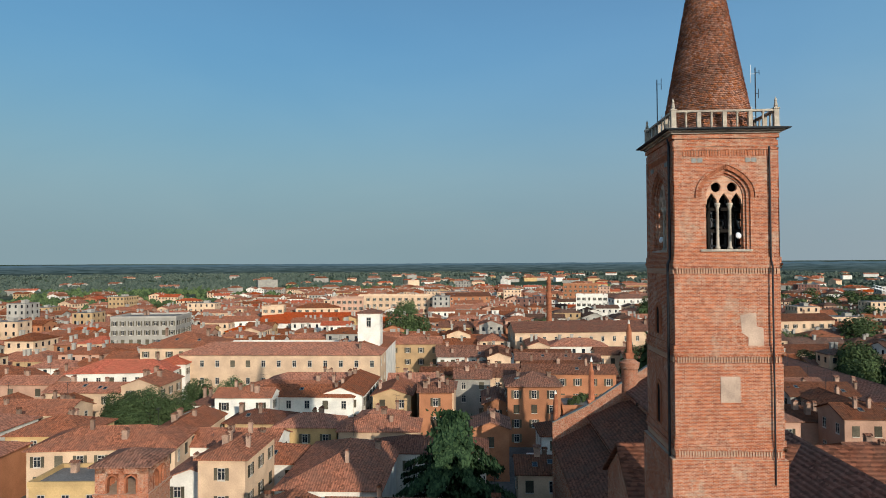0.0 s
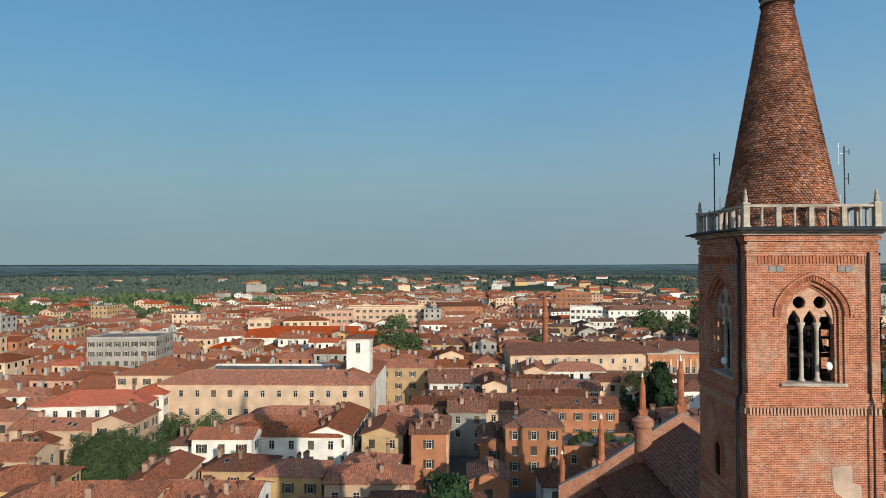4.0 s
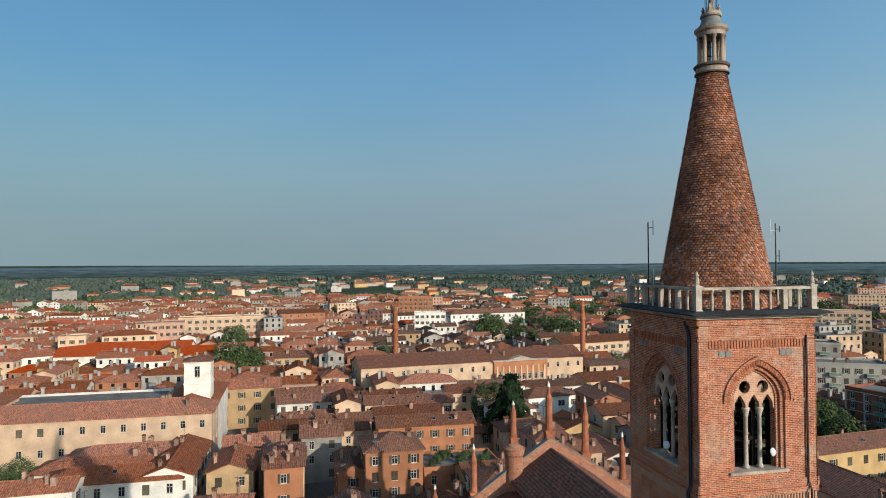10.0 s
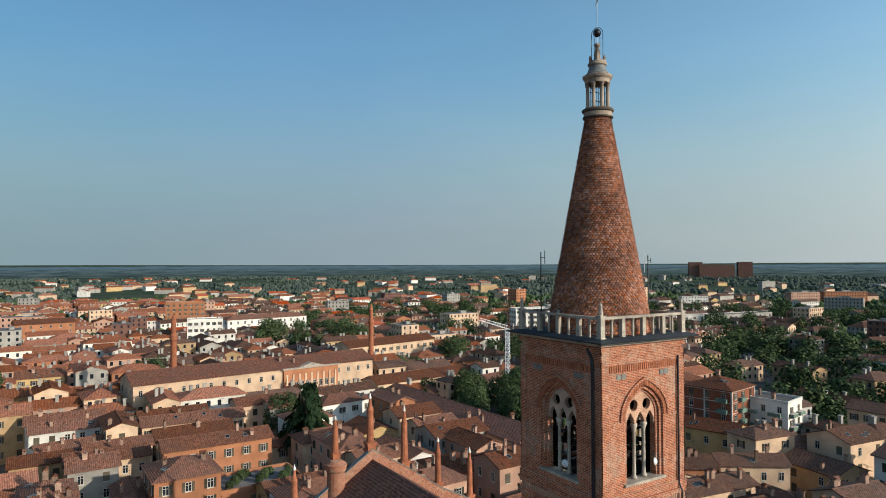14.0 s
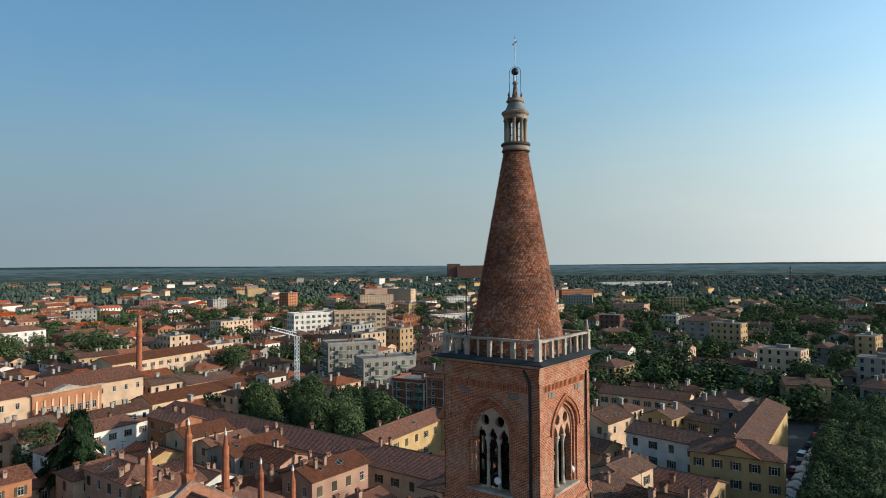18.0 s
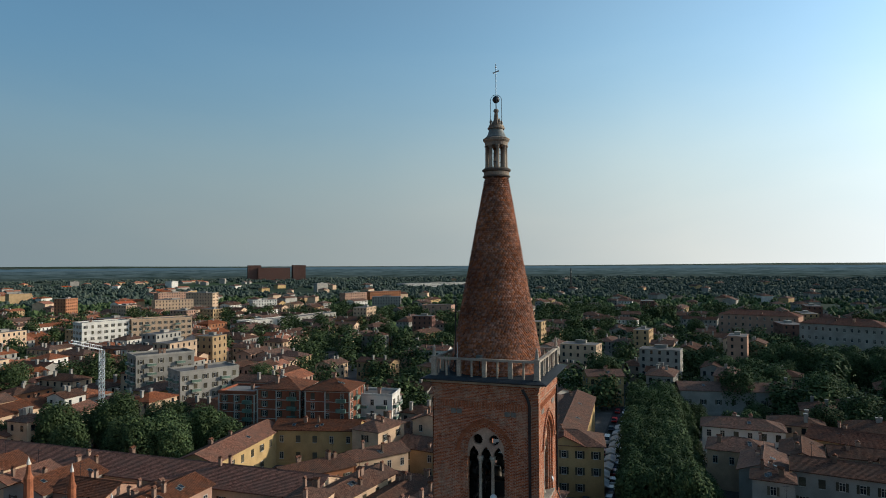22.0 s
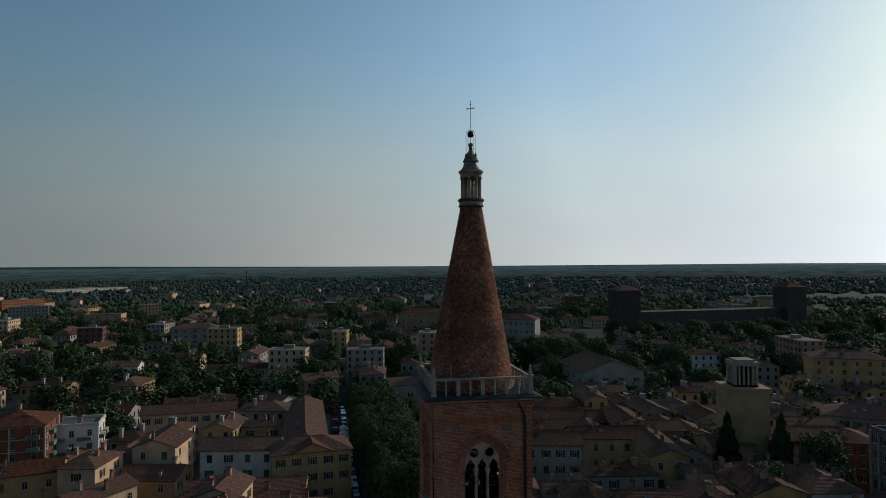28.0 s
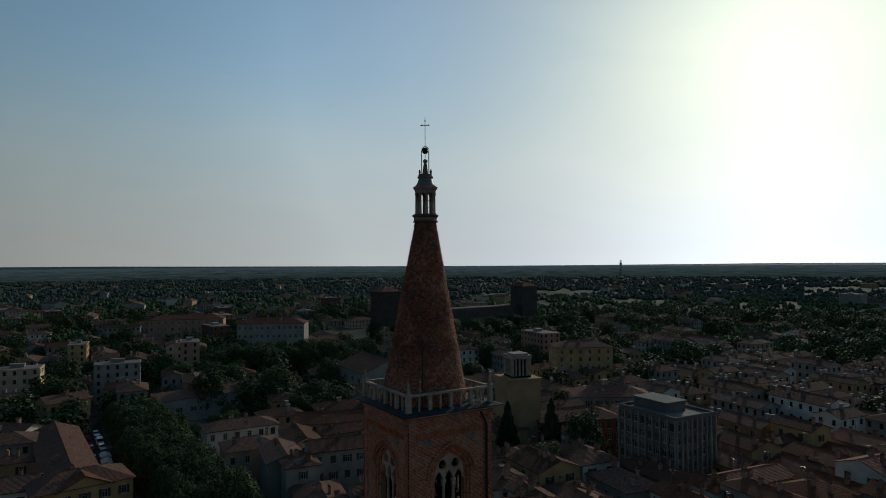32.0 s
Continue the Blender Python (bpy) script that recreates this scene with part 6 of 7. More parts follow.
fill = random.Random(11)
PAL = ["cream"] * 8 + ["white"] * 8 + ["ochre"] + ["yellow"] + ["orange"] * 3 + ["grey"] * 3 + ["pink"] * 4
PAL_EAST = ["grey"] * 6 + ["cream"] * 3 + ["ochre"] * 2 + ["white"] * 2 + ["yellow"]
placed = 0
cells = []
for gx in range(-340, 430, 15):
    for gy in range(-330, 500, 12):
        brg, dist = sector(gx, gy)
        if -46 < brg < 158 and 46 < dist < 430:
            cells.append((dist, gx, gy, brg))
cells.sort()
crowd = Crowd()
for q in ((795, 424, 40, 13, -24, 15, "pink"), (853, 403, 53, 13, -36, 15, "orange"), (590, 520, 13, 35, 9, 23, "cream"), (477, 604, 20, 13, 15, 21, "orange"), (616, 452, 30, 12, -33, 14, "white"), (1433, 538, 180, 40, -39, 9, "white"), (671, 200, 12, 20, 30, 17, "ochre"), (520, 500, 40, 13, -30, 19, "cream"), (640, 610, 44, 13, -20, 20, "pink"), (705, 330, 13, 36, 20, 15, "grey")):
    crowd.house(*q[:6], "flat", q[6], False, True)
for dist, gx, gy, brg in cells:
    x, y = gx + fill.uniform(-2, 2), gy + fill.uniform(-2, 2)
    east = brg > 55
    if east and x > 170 and fill.random() < 0.74:
        continue
    if dist > 250 and fill.random() < 0.2:
        continue
    w, d = fill.uniform(12, 24), fill.uniform(8.5, 11.5)
    rot = (-8 if east else 1) + fill.gauss(0, 1.5)
    if fill.random() < 0.4:
        w, d = d, w * 0.85
    h = fill.choice((7.5, 9, 10, 10.5, 11, 12, 13)) if dist > 70 else fill.choice((7, 8.5, 10))
    for k in range(4):
        if free(x, y, w, d, rot):
            break
        w, d = w * 0.82, d * 0.9
    else:
        continue
    tall = dist > 300 and fill.random() < 0.035
    roof = "flat" if tall else fill.choice(("gable", "gable", "hip"))
    col, red = fill.choice(("cream", "pink", "ochre", "grey") if tall else PAL_EAST if east else PAL), fill.random() < (0.07 if brg < -8 else 0.0)
    if placed < 150:
        house(x, y, w, d, rot, h, roof, col, tile=TILE_RED if red else None, win=3.6 if dist < 150 else 4.6, chimneys=4 if dist < 150 else 2)
    else:
        crowd.house(x, y, w, d, rot, h + (8 if tall else 0), roof, col, 2 if east or brg > 8 and fill.random() < 0.6 else red, True)
    placed += 1
# farther houses, still on the grid
for gx in range(-760, 900, 19):
    for gy in range(-500, 900, 16):
        brg, dist = sector(gx, gy)
        if not (-45 < brg < 158 and 425 < dist < 880):
            continue
        if brg > 55 and fill.random() < 0.72 or 18 < brg <= 55 and fill.random() < 0.52:
            continue
        if brg < -15 and dist > 560 and fill.random() < 0.8:
            continue
        if dist > 650 and fill.random() < 0.35 or fill.random() < 0.12:
            continue
        x, y = gx + fill.uniform(-4, 4), gy + fill.uniform(-3, 3)
        w, d = fill.uniform(16, 34 if brg > 50 else 26), fill.uniform(10, 15)
        if fill.random() < 0.35:
            w, d = d, w * 0.8
        if not free(x, y, w, d, 0):
            continue
        tall = fill.random() < 0.05
        crowd.house(x, y, w, d, fill.choice((0, 0, 6, -9)) + fill.gauss(0, 3), fill.uniform(5.5, 8.5) + (8 if tall else 0), "flat" if tall else fill.choice(("gable", "gable", "hip")), fill.choice(("cream", "pink", "ochre", "grey", "brown_brick") if tall else PAL_EAST if brg > 55 else PAL), 2 if brg > 50 or brg > 8 and fill.random() < 0.55 else fill.random() < 0.12, True)
for i in range(520):
    brg, dist = fill.uniform(-44, 158), 880 + 1200 * fill.random() ** 1.5
    if brg > 60 and fill.random() < 0.65 or brg < -15 and fill.random() < 0.7:
        continue
    x, y = -30 + dist * math.sin(radians(brg)), -15 + dist * math.cos(radians(brg))
    tall = fill.random() < 0.06
    crowd.house(x, y, fill.uniform(14, 32), fill.uniform(11, 16), fill.uniform(-30, 30), fill.uniform(6, 10) + (8 if tall else 0), "flat" if tall else fill.choice(("gable", "hip")), fill.choice(PAL_EAST), 2 if brg > 50 else fill.random() < 0.15, False)
# plain town closing the place behind the flight
for gx in range(-420, 360, 26):
    for gy in range(-420, 420, 24):
        brg, dist = sector(gx, gy)
        if -46 < brg < 158 or not 70 < dist < 400:
            continue
        x, y = gx + fill.uniform(-3, 3), gy + fill.uniform(-3, 3)
        w, d = fill.uniform(14, 22), fill.uniform(9, 13)
        if free(x, y, w, d, 0):
            crowd.house(x, y, w, d, fill.gauss(0, 3), fill.uniform(7, 11), fill.choice(("gable", "hip")), fill.choice(PAL), False, False)
crowd.finish("distant houses with red tile roofs and pale walls")

# ---- trees ----
cedar = thing("cedar_tree", pose(-20, 55, 0), "great dark cedar with drooping layered boughs beside the church", "tree", "trees of the town")
put("trunk", TRUNK, cedar, Matrix.Diagonal((6, 6, 12, 1)))
put("crown", cedar_mesh(8), cedar, Matrix.Translation((0, 0, 2.5)) @ Matrix.Diagonal((10.6, 10.6, 16.8, 1)))
for x, y, r, h in ((-97, 99, 5.5, 12), (-91, 97, 6, 13), (-84, 97, 5, 12), (-92, 91, 5, 10), (-88, 118, 4.5, 11.5), (-80, 119, 4.5, 11.5), (-52, 250, 9, 19), (-44, 252, 7, 17), (34, 160, 6, 15)):
    tree(x, y, r, h)
conifer = thing("cedar_tree", pose(32.6, 134.7, 0), "tall dark cedar in a garden among the roofs", "tree", "trees of the town")
put("trunk", TRUNK, conifer, Matrix.Diagonal((6, 6, 13, 1)))
put("crown", cedar_mesh(15), conifer, Matrix.Translation((0, 0, 3)) @ Matrix.Diagonal((9.0, 9.0, 20.0, 1)))
for x, y, r, h, fir in ((91, 357, 11, 20, False), (124, 352, 9, 18, False), (134, 350, 8, 18, False), (108, 352, 3.5, 15, True), (-58, 325, 8, 19, False), (14, 268, 7, 14, False), (8, 262, 6, 13, False), (105, -88, 6, 20, True), (97, -97, 6.5, 21, True), (90, -102, 6, 18, False), (84, -84, 5, 14, False), (196, -66, 7, 14, False), (188, -72, 6, 12, False), (176, -52, 6, 14, False), (144, 238, 8, 17, False), (151, 244, 7, 16, False), (106, 223, 6, 13, False), (113, 221, 5, 12, False), (91, 172, 5, 12, False), (70, 164, 4, 10, False), (72, 170, 4, 11, False), (117, 320, 10, 19, False), (128, 316, 9, 18, False), (98, 324, 8, 16, False), (172, 222, 8, 18, False), (182, 214, 8, 17, False), (163, 228, 7, 16, False), (126, 232, 5, 11, False)):
    tree(x, y, r, h, fir)
tr = random.Random(5)
for i in range(26):
    tree(91 + tr.uniform(0, 33), 112 + tr.uniform(-3, 48), tr.uniform(4.5, 6.5), tr.uniform(12, 16.5))
for i in range(13):
    for y in (-3.4, -8.0, -12.6):
        tree(103 + i * 7.8 + tr.uniform(-1, 1), y + tr.uniform(-0.8, 0.8) + i * 0.4, tr.uniform(4.2, 5.0), tr.uniform(12.5, 14.5), label="dense lime tree of the avenue")
for x, y in ((186, -20), (194, -34), (203, -18), (208, -38), (214, -12), (190, -28)):
    tree(x, y, tr.uniform(3, 4.5), tr.uniform(6, 9))
for i in range(22):
    tree(98 + i * 5.0 + tr.uniform(-1.5, 1.5), -18.5 + i * 0.3 + tr.uniform(-1.6, 1.6), tr.uniform(2.4, 3.6), tr.uniform(5, 9), label="garden tree in the strip beside the avenue")
for i in range(70):
    x, y = 205 + tr.uniform(0, 120), 20 - tr.uniform(0, 220)
    if free(x, y, 4, 4, 0) or x > 215 and y < -30:
        tree(x, y, tr.uniform(5, 8), tr.uniform(10, 17))
for i in range(16):
    tree(115 + tr.uniform(0, 60), -80 - tr.uniform(0, 50), tr.uniform(3.5, 5), tr.uniform(9, 14), tr.random() < 0.4)
for i in range(150):
    brg, dist = tr.uniform(-44, 158), 150 + 350 * tr.random()
    if brg < 50 and dist < 330 and tr.random() < 0.75:
        continue
    x, y = -30 + dist * math.sin(radians(brg)), -15 + dist * math.cos(radians(brg))
    r = tr.uniform(4, 7.5)
    if free(x, y, r, r, 0):
        tree(x, y, r, r * tr.uniform(1.7, 2.3))

# the denser woods and gardens between the houses to the east, too many to count
wood_v, wood_n = [], 0
base = []
for k in range(4):
    me = crown_mesh("sample", 1.0, 1.0, 520, LEAF, 70 + k, leaf=0.11)
    arr = np.empty(len(me.vertices) * 3)
    me.vertices.foreach_get("co", arr)
    base.append(arr.reshape(-1, 3))
    bpy.data.meshes.remove(me)
wd = random.Random(21)
for i in range(6500):
    brg, dist = wd.uniform(20, 158), 215 + 520 * wd.random() ** 0.9
    if brg < 62 and (dist < 330 and wd.random() < 0.7 or wd.random() < 0.25):
        continue
    x, y = -30 + dist * math.sin(radians(brg)), -15 + dist * math.cos(radians(brg))
    if noise.noise((x * 0.009, y * 0.009, 3.0)) < -0.2 or not free(x, y, 4, 4, 0):
        continue
    r = wd.uniform(4, 7.5)
    a = wd.uniform(0, 6.28)
    q = base[i % 4] * np.array((r, r, r * wd.uniform(1.5, 2.1)))
    rot2 = np.array(((math.cos(a), -math.sin(a)), (math.sin(a), math.cos(a))))
    q[:, :2] = q[:, :2] @ rot2.T
    wood_v.append(q + np.array((x, y, 0.5)))
    if len(wood_v) >= 1450:
        break
allv = np.concatenate(wood_v)
quads = np.arange(len(allv)).reshape(-1, 4)
tris = np.concatenate((quads[:, (0, 1, 3)], quads[:, (1, 2, 3)]))
me = bpy.data.meshes.new("garden_woods")
me.vertices.add(len(allv))
me.vertices.foreach_set("co", allv.ravel())
me.loops.add(len(tris) * 3)
me.loops.foreach_set("vertex_index", tris.ravel())
me.polygons.add(len(tris))
me.polygons.foreach_set("loop_start", np.arange(len(tris)) * 3)
me.polygons.foreach_set("loop_total", np.full(len(tris), 3))
me.update(calc_edges=True)
me.materials.append(LEAF)
tagged(put("garden_woods", me), "leafy gardens and park trees between the houses", "woods", kind="stuff")

# far woods as uncounted clumps
wr = random.Random(9)
for band, (d0, d1, num, size) in enumerate(((340, 1100, 7000, 4.6), (1000, 2300, 10000, 5.5), (2150, 2340, 1500, 6.5))):
    v, f = [], []
    for i in range(num):
        brg, dist = wr.uniform(-48, 162), d0 + (d1 - d0) * wr.random()
        cx, cy = -30 + dist * math.sin(radians(brg)), -15 + dist * math.cos(radians(brg))
        if noise.noise((cx * 0.004, cy * 0.004, band)) < -0.08 - (0.35 if brg > 60 or brg < -5 else 0):
            continue
        if band == 0 and not free(cx, cy, 6, 6, 0):
            continue
        k = max(0.0, (math.hypot(cx, cy) - 1500) / 3300)
        gz = 33 * k ** 1.3
        for q in range(5 if band < 2 else 3):
            s = size * wr.uniform(0.6, 1.3)
            px, py = cx + wr.uniform(-1, 1) * size * 1.2, cy + wr.uniform(-1, 1) * size * 1.2
            hh = s * wr.uniform(0.9, 1.35) if band < 2 else s * wr.uniform(0.45, 0.7)
            o = len(v)
            n_ = 6
            for zz, rr_ in ((0.0, 0.7), (0.45, 1.0), (0.8, 0.65)):
                for j in range(n_):
                    a = 2 * math.pi * (j + wr.uniform(-0.25, 0.25)) / n_
                    g = s * 0.6 * rr_ * wr.uniform(0.7, 1.25)
                    v.append((px + g * math.cos(a), py + g * math.sin(a), gz + hh * zz * wr.uniform(0.9, 1.1) - 0.3))
            v.append((px, py, gz + hh))
            for lvl in range(2):
                for j in range(n_):
                    a0, a1 = o + lvl * n_ + j, o + lvl * n_ + (j + 1) % n_
                    f.append((a0, a1, a1 + n_, a0 + n_))
            for j in range(n_):
                f.append((o + 2 * n_ + j, o + 2 * n_ + (j + 1) % n_, o + 3 * n_))
    # bands beyond the nearest carry the haze in their leaf colour
    tagged(put("far_woods", mesh_of("far_woods", v, f, LEAF if band == 0 else LEAF_HAZED)), "dark green woods and gardens across the plain", "woods", kind="stuff")

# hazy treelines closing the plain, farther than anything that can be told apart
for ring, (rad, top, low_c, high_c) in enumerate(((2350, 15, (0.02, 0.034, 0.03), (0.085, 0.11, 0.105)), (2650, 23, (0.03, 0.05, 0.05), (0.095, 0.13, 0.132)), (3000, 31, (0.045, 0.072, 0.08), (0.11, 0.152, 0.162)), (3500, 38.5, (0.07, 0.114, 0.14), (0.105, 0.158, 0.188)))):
    mt = bpy.data.materials.new("distance_haze_glow")
    mt.use_nodes = True
    nn, ll = mt.node_tree.nodes, mt.node_tree.links
    nn.remove(nn["Principled BSDF"])
    # haze is put in as emitted colour, paler and bluer ring by ring
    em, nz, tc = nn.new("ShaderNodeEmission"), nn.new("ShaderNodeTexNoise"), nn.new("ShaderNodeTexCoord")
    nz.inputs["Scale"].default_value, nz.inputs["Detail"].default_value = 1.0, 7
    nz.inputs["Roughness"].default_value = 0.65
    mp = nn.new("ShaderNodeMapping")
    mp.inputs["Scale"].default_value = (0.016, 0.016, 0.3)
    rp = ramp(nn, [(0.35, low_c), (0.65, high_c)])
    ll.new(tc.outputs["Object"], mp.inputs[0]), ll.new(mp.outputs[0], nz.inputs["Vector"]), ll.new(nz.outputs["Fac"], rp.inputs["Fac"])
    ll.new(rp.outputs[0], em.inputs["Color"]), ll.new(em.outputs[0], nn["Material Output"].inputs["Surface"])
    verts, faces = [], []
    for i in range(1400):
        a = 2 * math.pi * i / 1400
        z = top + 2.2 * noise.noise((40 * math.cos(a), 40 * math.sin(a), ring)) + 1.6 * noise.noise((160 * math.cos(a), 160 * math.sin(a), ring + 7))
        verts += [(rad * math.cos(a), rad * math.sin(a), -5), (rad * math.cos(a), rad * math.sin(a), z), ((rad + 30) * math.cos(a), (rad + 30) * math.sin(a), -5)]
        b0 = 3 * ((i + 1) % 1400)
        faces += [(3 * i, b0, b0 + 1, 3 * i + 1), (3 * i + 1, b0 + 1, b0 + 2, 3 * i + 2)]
    tagged(put("backdrop", mesh_of("backdrop", verts, faces, mt)), "blue-grey treeline of the far plain, its haze given as glow", "backdrop", kind="structure")

# far blocks on the horizon
for x, y, w, d, h, rot in ((1738, 1203, 100, 40, 44, -50), (1706, 1255, 40, 40, 52, -50), (1790, 1143, 40, 40, 52, -50)):
    house(x, y, w, d, rot, h, "flat", "brown_brick", win=9, storeys=6, chimneys=0, name="hospital_block", label="large dark red-brick hospital block far off")

# castle with two corner towers
castle = thing("castle", pose(0, 0, 0), "dark red-brick castle with square corner towers", "castle")
for cx, cy in ((425, -212), (447, -372)):
    bm = bmesh.new()
    box(bm, cx - 9, cy - 9, 0, cx + 9, cy + 9, 37)
    part("corner_tower", bm, WALLS["dark_brick"], castle)
    v, f = roof_prism(18.5, 18.5, 37, "hip", 0.8, 0.45)
    put("tower_roof", mesh_of("tower_roof", [(p[0] + cx, p[1] + cy, p[2]) for p in v], f, TILE_DARK), castle)
bm = bmesh.new()
v0 = [(430, -221), (444, -363), (460, -363), (446, -221)]
a = [bm.verts.new((*p, 0)) for p in v0]
c = [bm.verts.new((*p, 19)) for p in v0]
bm.faces.new(c)
for i in range(4):
    bm.faces.new((a[i], a[(i + 1) % 4], c[(i + 1) % 4], c[i]))
bmesh.ops.recalc_face_normals(bm, faces=bm.faces)
part("curtain_wall", bm, WALLS["dark_brick"], castle)

for i in range(60):
    tree(392 + tr.uniform(-14, 18) + 0.1 * i, -195 - 3.4 * i + tr.uniform(-5, 5), tr.uniform(6, 9), tr.uniform(10, 15), label="dark leafy park tree below the castle")
for i in range(34):
    tree(300 + tr.uniform(-8, 14) - 0.3 * i, -52 - 2.0 * i + tr.uniform(-3, 3), tr.uniform(6, 9), tr.uniform(13, 18))

# lookout tower with open lantern
bt = thing("lookout_tower", pose(111, -96.3, 0, 0, 0, -14), "square ochre tower with a ribbed pale lantern on top", "tower")
bm = bmesh.new()
box(bm, -5, -5, 0, 5, 5, 25.5)
box(bm, -5.3, -5.3, 25.5, 5.3, 5.3, 26.1)
part("wall", bm, WALLS["ochre"], bt)
# dark core stands for the shaded hollow behind the ribs
bm = bmesh.new()
box(bm, -3, -3, 26.1, 3, 3, 26.6), box(bm, -2.3, -2.3, 26.6, 2.3, 2.3, 31.5)
part("lantern", bm, DARK, bt)
bm = bmesh.new()
box(bm, -3.2, -3.2, 31.5, 3.2, 3.2, 32.5), box(bm, -2.4, -2.4, 32.5, 2.4, 2.4, 33.0)
part("lantern_cap", bm, STONE_LIGHT, bt)
for k in range(4):
    for i in range(6):
        bm = bmesh.new()
        x = -2.8 + 5.6 * i / 5
        box(bm, x - 0.22, -3.0, 26.6, x + 0.22, -2.4, 31.5)
        part("rib", bm, STONE_LIGHT, bt).matrix_basis = pose(0, 0, 0, 0, 0, 90 * k)

# radio masts far off on the plain
for x, y, hgt, wide in ((1218, -1345, 64, 5.5), (1238, 176, 45, 2.6)):
    mast = thing("radio_mast", pose(x, y, 0), "tall thin steel radio mast far off on the plain", "mast", "radio masts")
    for sx, sy in ((-1, -1), (1, -1), (1, 1), (-1, 1)):
        bm = bmesh.new()
        tube(bm, [(sx * wide / 2, sy * wide / 2, 0), (sx * wide / 4, sy * wide / 4, hgt)], 0.45, 5)
        part("leg", bm, IRON, mast)
    for i in range(9):
        z, s_ = hgt * (i + 1) / 9, wide / 2 * (1 - (i + 1) / 18)
        bm = bmesh.new()
        tube(bm, [(-s_, -s_, z), (s_, -s_, z), (s_, s_, z), (-s_, s_, z), (-s_, -s_, z)], 0.3, 4)
        part("ring", bm, IRON, mast)
    bm = bmesh.new()
    lathe(bm, [(wide * 0.5, hgt * 0.8), (wide * 0.62, hgt * 0.82), (wide * 0.62, hgt * 0.88), (wide * 0.4, hgt * 0.9)], 10)
    part("platform", bm, LEAD, mast)

# building crane
cr = thing("tower_crane", pose(122, 166, 0, 0, 0, 20), "pale lattice tower crane", "crane")
bm = bmesh.new()
for sx in (-0.6, 0.6):
    for sy in (-0.6, 0.6):
        tube(bm, [(sx, sy, 0), (sx, sy, 29)], 0.12, 4)
for i in range(20):
    z = 1.4 * i
    for s in (-0.6, 0.6):
        tube(bm, [(-0.6, s, z), (0.6, s, z + 1.4)], 0.07, 4), tube(bm, [(s, 0.6, z), (s, -0.6, z + 1.4)], 0.07, 4)
part("mast", bm, WHITE_METAL, cr)
bm = bmesh.new()
for s in (-0.45, 0.45):
    tube(bm, [(0, s, 29), (-18, s, 33.5)], 0.1, 4)
tube(bm, [(0, 0, 30.2), (-18, 0, 34.3)], 0.1, 4)
for i in range(14):
    a = i / 14
    tube(bm, [(-18 * a, 0.45, 29 + 4.5 * a), (-18 * (a + 0.035), 0, 30.2 + 4.1 * a), (-18 * (a + 0.07), -0.45, 29 + 4.5 * (a + 0.07))], 0.05, 4)
part("jib", bm, WHITE_METAL, cr)

# street with parked vehicles
bm = bmesh.new()
box(bm, 60, 2.2, 0.0, 330, 11.0, 0.06)
part("road", bm, ASPHALT, None)
tagged(bpy.data.objects["road"], "straight asphalt street between houses and trees", "road", kind="structure")


def car_mesh(van):
    bm = bmesh.new()
    ln, wd, h1, h2 = (5.2, 1.95, 1.2, 2.2) if van else (4.2, 1.75, 0.8, 1.45)
    prof = [(-ln / 2, 0.35), (-ln / 2, h1), (-ln * 0.36, h1 + 0.05), (-ln * 0.26, h2), (ln * (0.46 if van else 0.28), h2), (ln * (0.5 if van else 0.42), h1 + 0.08), (ln / 2, h1), (ln / 2, 0.35)]
    a = [bm.verts.new((x, -wd / 2 * (0.86 if z > h1 + 0.1 else 1), z)) for x, z in prof]
    c = [bm.verts.new((x, wd / 2 * (0.86 if z > h1 + 0.1 else 1), z)) for x, z in prof]
    bm.faces.new(a), bm.faces.new(c[::-1])
    for i in range(len(prof)):
        j = (i + 1) % len(prof)
        bm.faces.new((a[j], a[i], c[i], c[j])).material_index = 1 if i in (2, 4) else 0
    bmesh.ops.recalc_face_normals(bm, faces=bm.faces)
    me = bpy.data.meshes.new("body")
    bm.to_mesh(me)
    bm.free()
    me.materials.append(CAR_PAINTS[0]), me.materials.append(GLASS)
    return me


wheel_me = shape_mesh("wheel", lambda q: lathe(q, [(0.3, -0.1), (0.32, -0.06), (0.32, 0.06), (0.3, 0.1)], 12), TYRE)
CARS = {}
cr2 = random.Random(3)


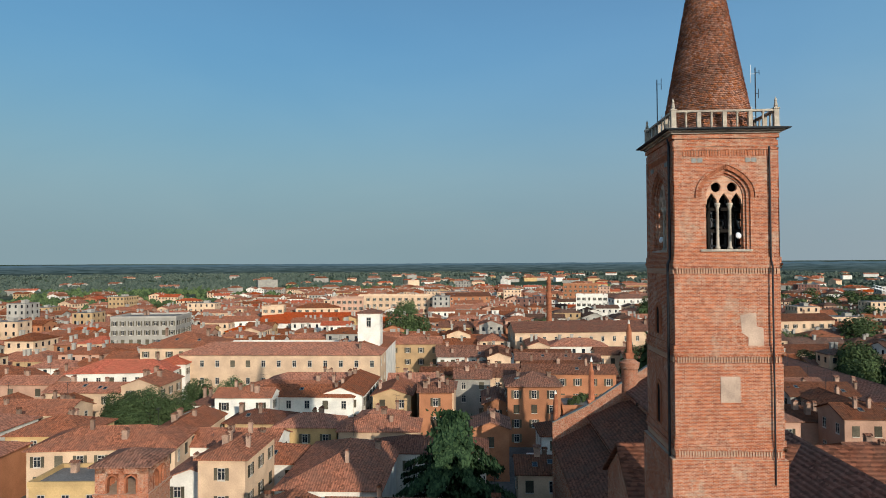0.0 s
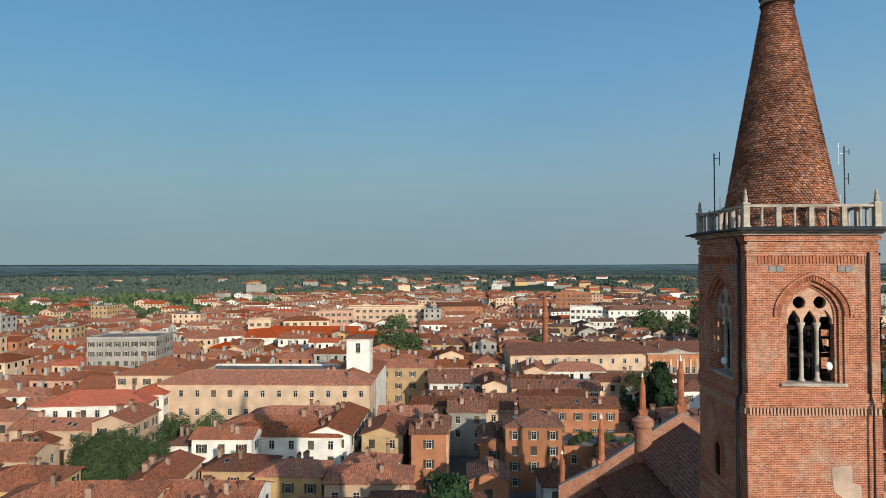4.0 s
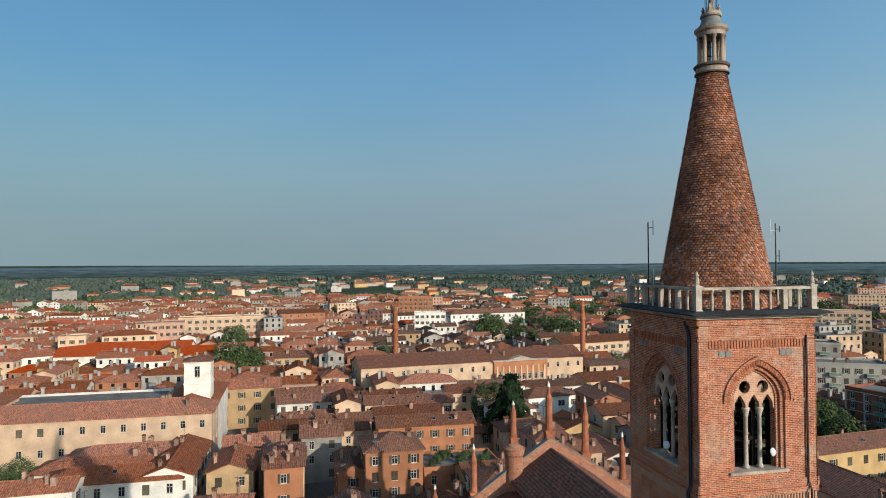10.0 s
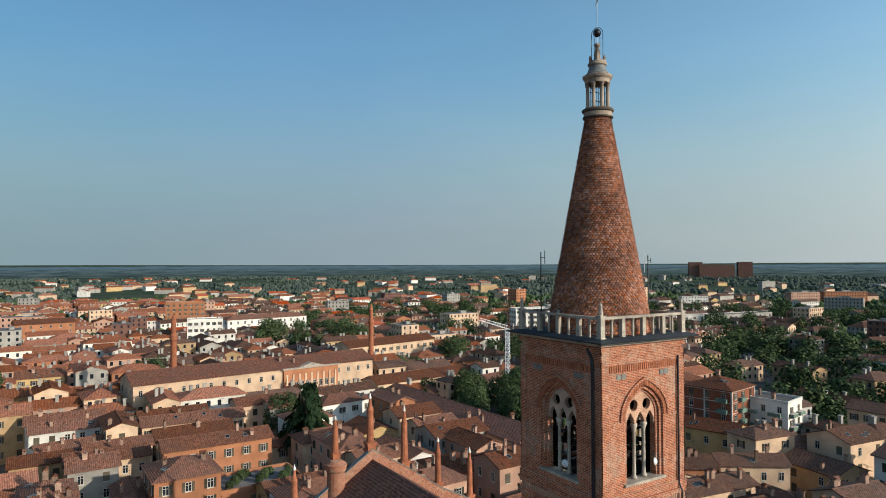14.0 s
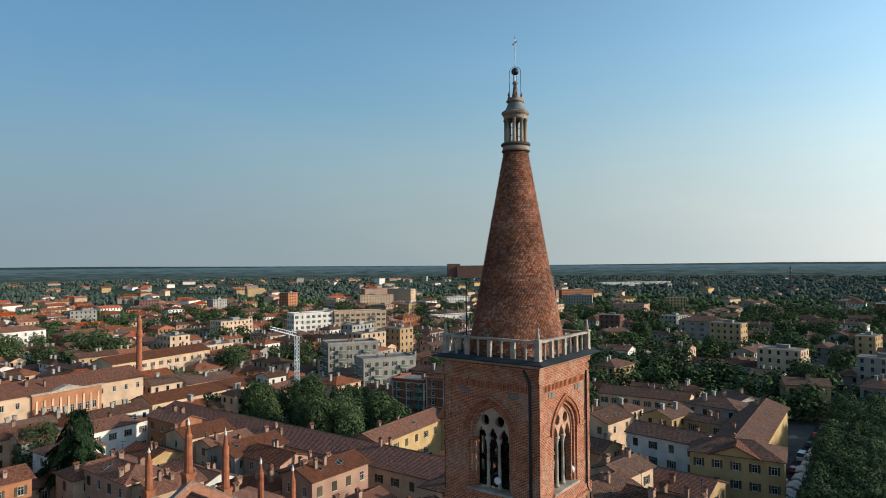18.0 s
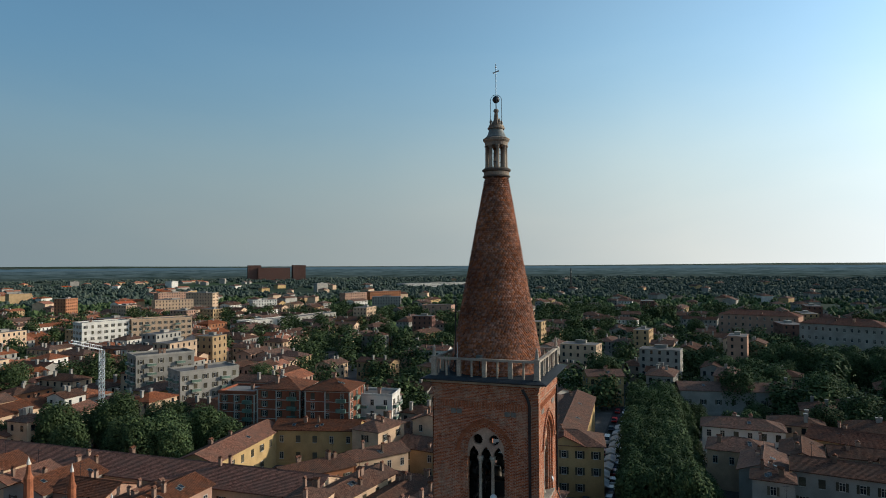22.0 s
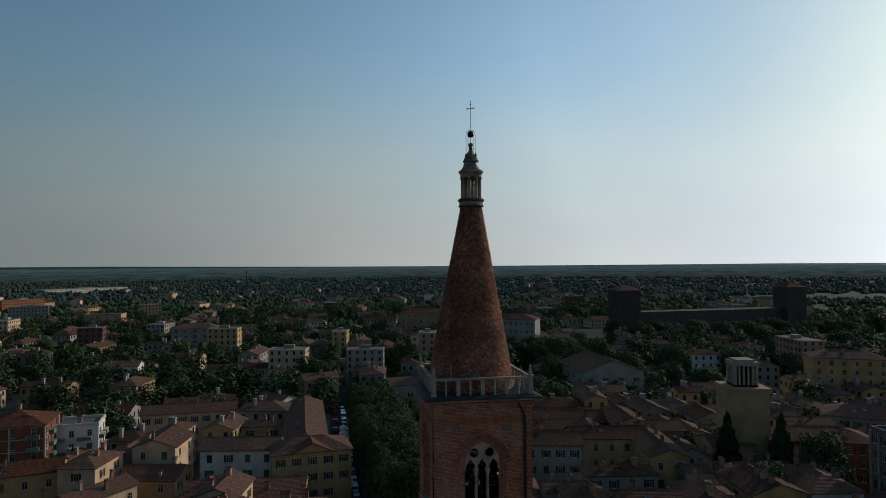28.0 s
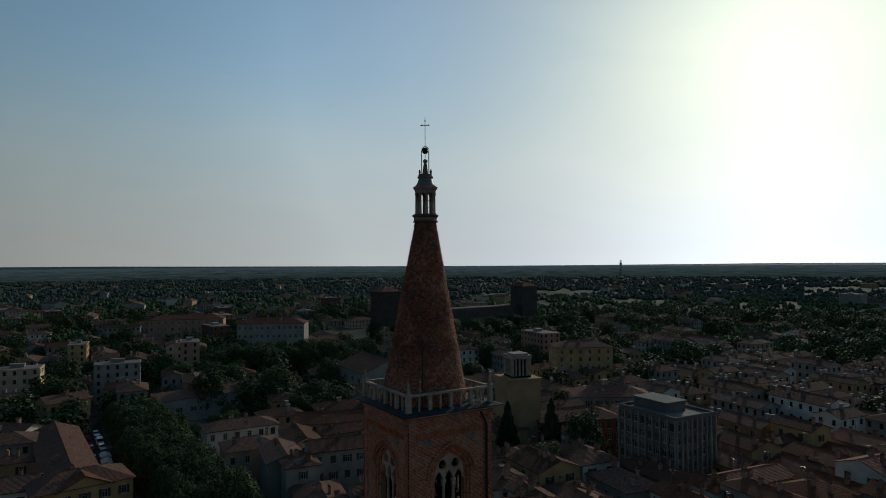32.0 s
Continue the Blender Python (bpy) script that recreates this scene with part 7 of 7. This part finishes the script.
def vehicle(x, y, rot, van=False):
    k = (van, 0 if van else cr2.randrange(5))
    if k not in CARS:
        CARS[k] = car_mesh(van)
        CARS[k].materials[0] = CAR_PAINTS[k[1]]
    c = thing("van" if van else "car", pose(x, y, 0.06, 0, 0, rot), "white delivery van parked in the street" if van else ("white", "grey", "dark", "red", "blue")[k[1]] + " car parked by the roadside", "van" if van else "car", "parked vehicles")
    put("body", CARS[k], c)
    for sx in (-1.35, 1.35):
        for sy in (-0.8, 0.8):
            put("wheel", wheel_me, c, pose(sx, sy, 0.32, 90))


for i in range(20):
    vehicle(92 + i * 6.6 + cr2.uniform(-0.5, 0.5), 3.4 + i * 0.16, cr2.choice((0, 180)), cr2.random() < 0.25)
for i in range(10):
    vehicle(100 + i * 14 + cr2.uniform(-2, 2), 9.2, 0, cr2.random() < 0.3)
for i, (x, y) in enumerate(((-5, 92), (-2.5, 92), (0, 92.2))):
    vehicle(x, y, 90)
for i in range(9):
    st = thing("market_stall", pose(124 + i * 7.0, 6.3 + cr2.uniform(-0.4, 0.4), 0.06, 0, 0, cr2.uniform(-4, 4)), "white canvas market stall beside the avenue", "stall", "market stalls")
    bm = bmesh.new()
    v0 = [bm.verts.new(p) for p in ((-2.6, -1.5, 2.3), (2.6, -1.5, 2.3), (2.6, 1.5, 2.3), (-2.6, 1.5, 2.3), (-2.6, 0, 2.9), (2.6, 0, 2.9), (-2.6, -1.5, 2.2), (2.6, -1.5, 2.2), (2.6, 1.5, 2.2), (-2.6, 1.5, 2.2))]
    for q in ((0, 1, 5, 4), (2, 3, 4, 5), (3, 0, 4), (1, 2, 5), (6, 7, 1, 0), (7, 8, 2, 1), (8, 9, 3, 2), (9, 6, 0, 3), (9, 8, 7, 6)):
        bm.faces.new([v0[t_] for t_ in q])
    part("canopy", bm, CANVAS, st)
    for sx in (-2.5, 2.5):
        for sy in (-1.4, 1.4):
            bm = bmesh.new()
            tube(bm, [(sx, sy, 0), (sx, sy, 2.2)], 0.04, 5)
            part("pole", bm, LEAD, st)
    bm = bmesh.new()
    box(bm, -2.2, -0.9, 0, 2.2, 0.3, 0.9)
    part("counter", bm, WALLS["grey"], st)
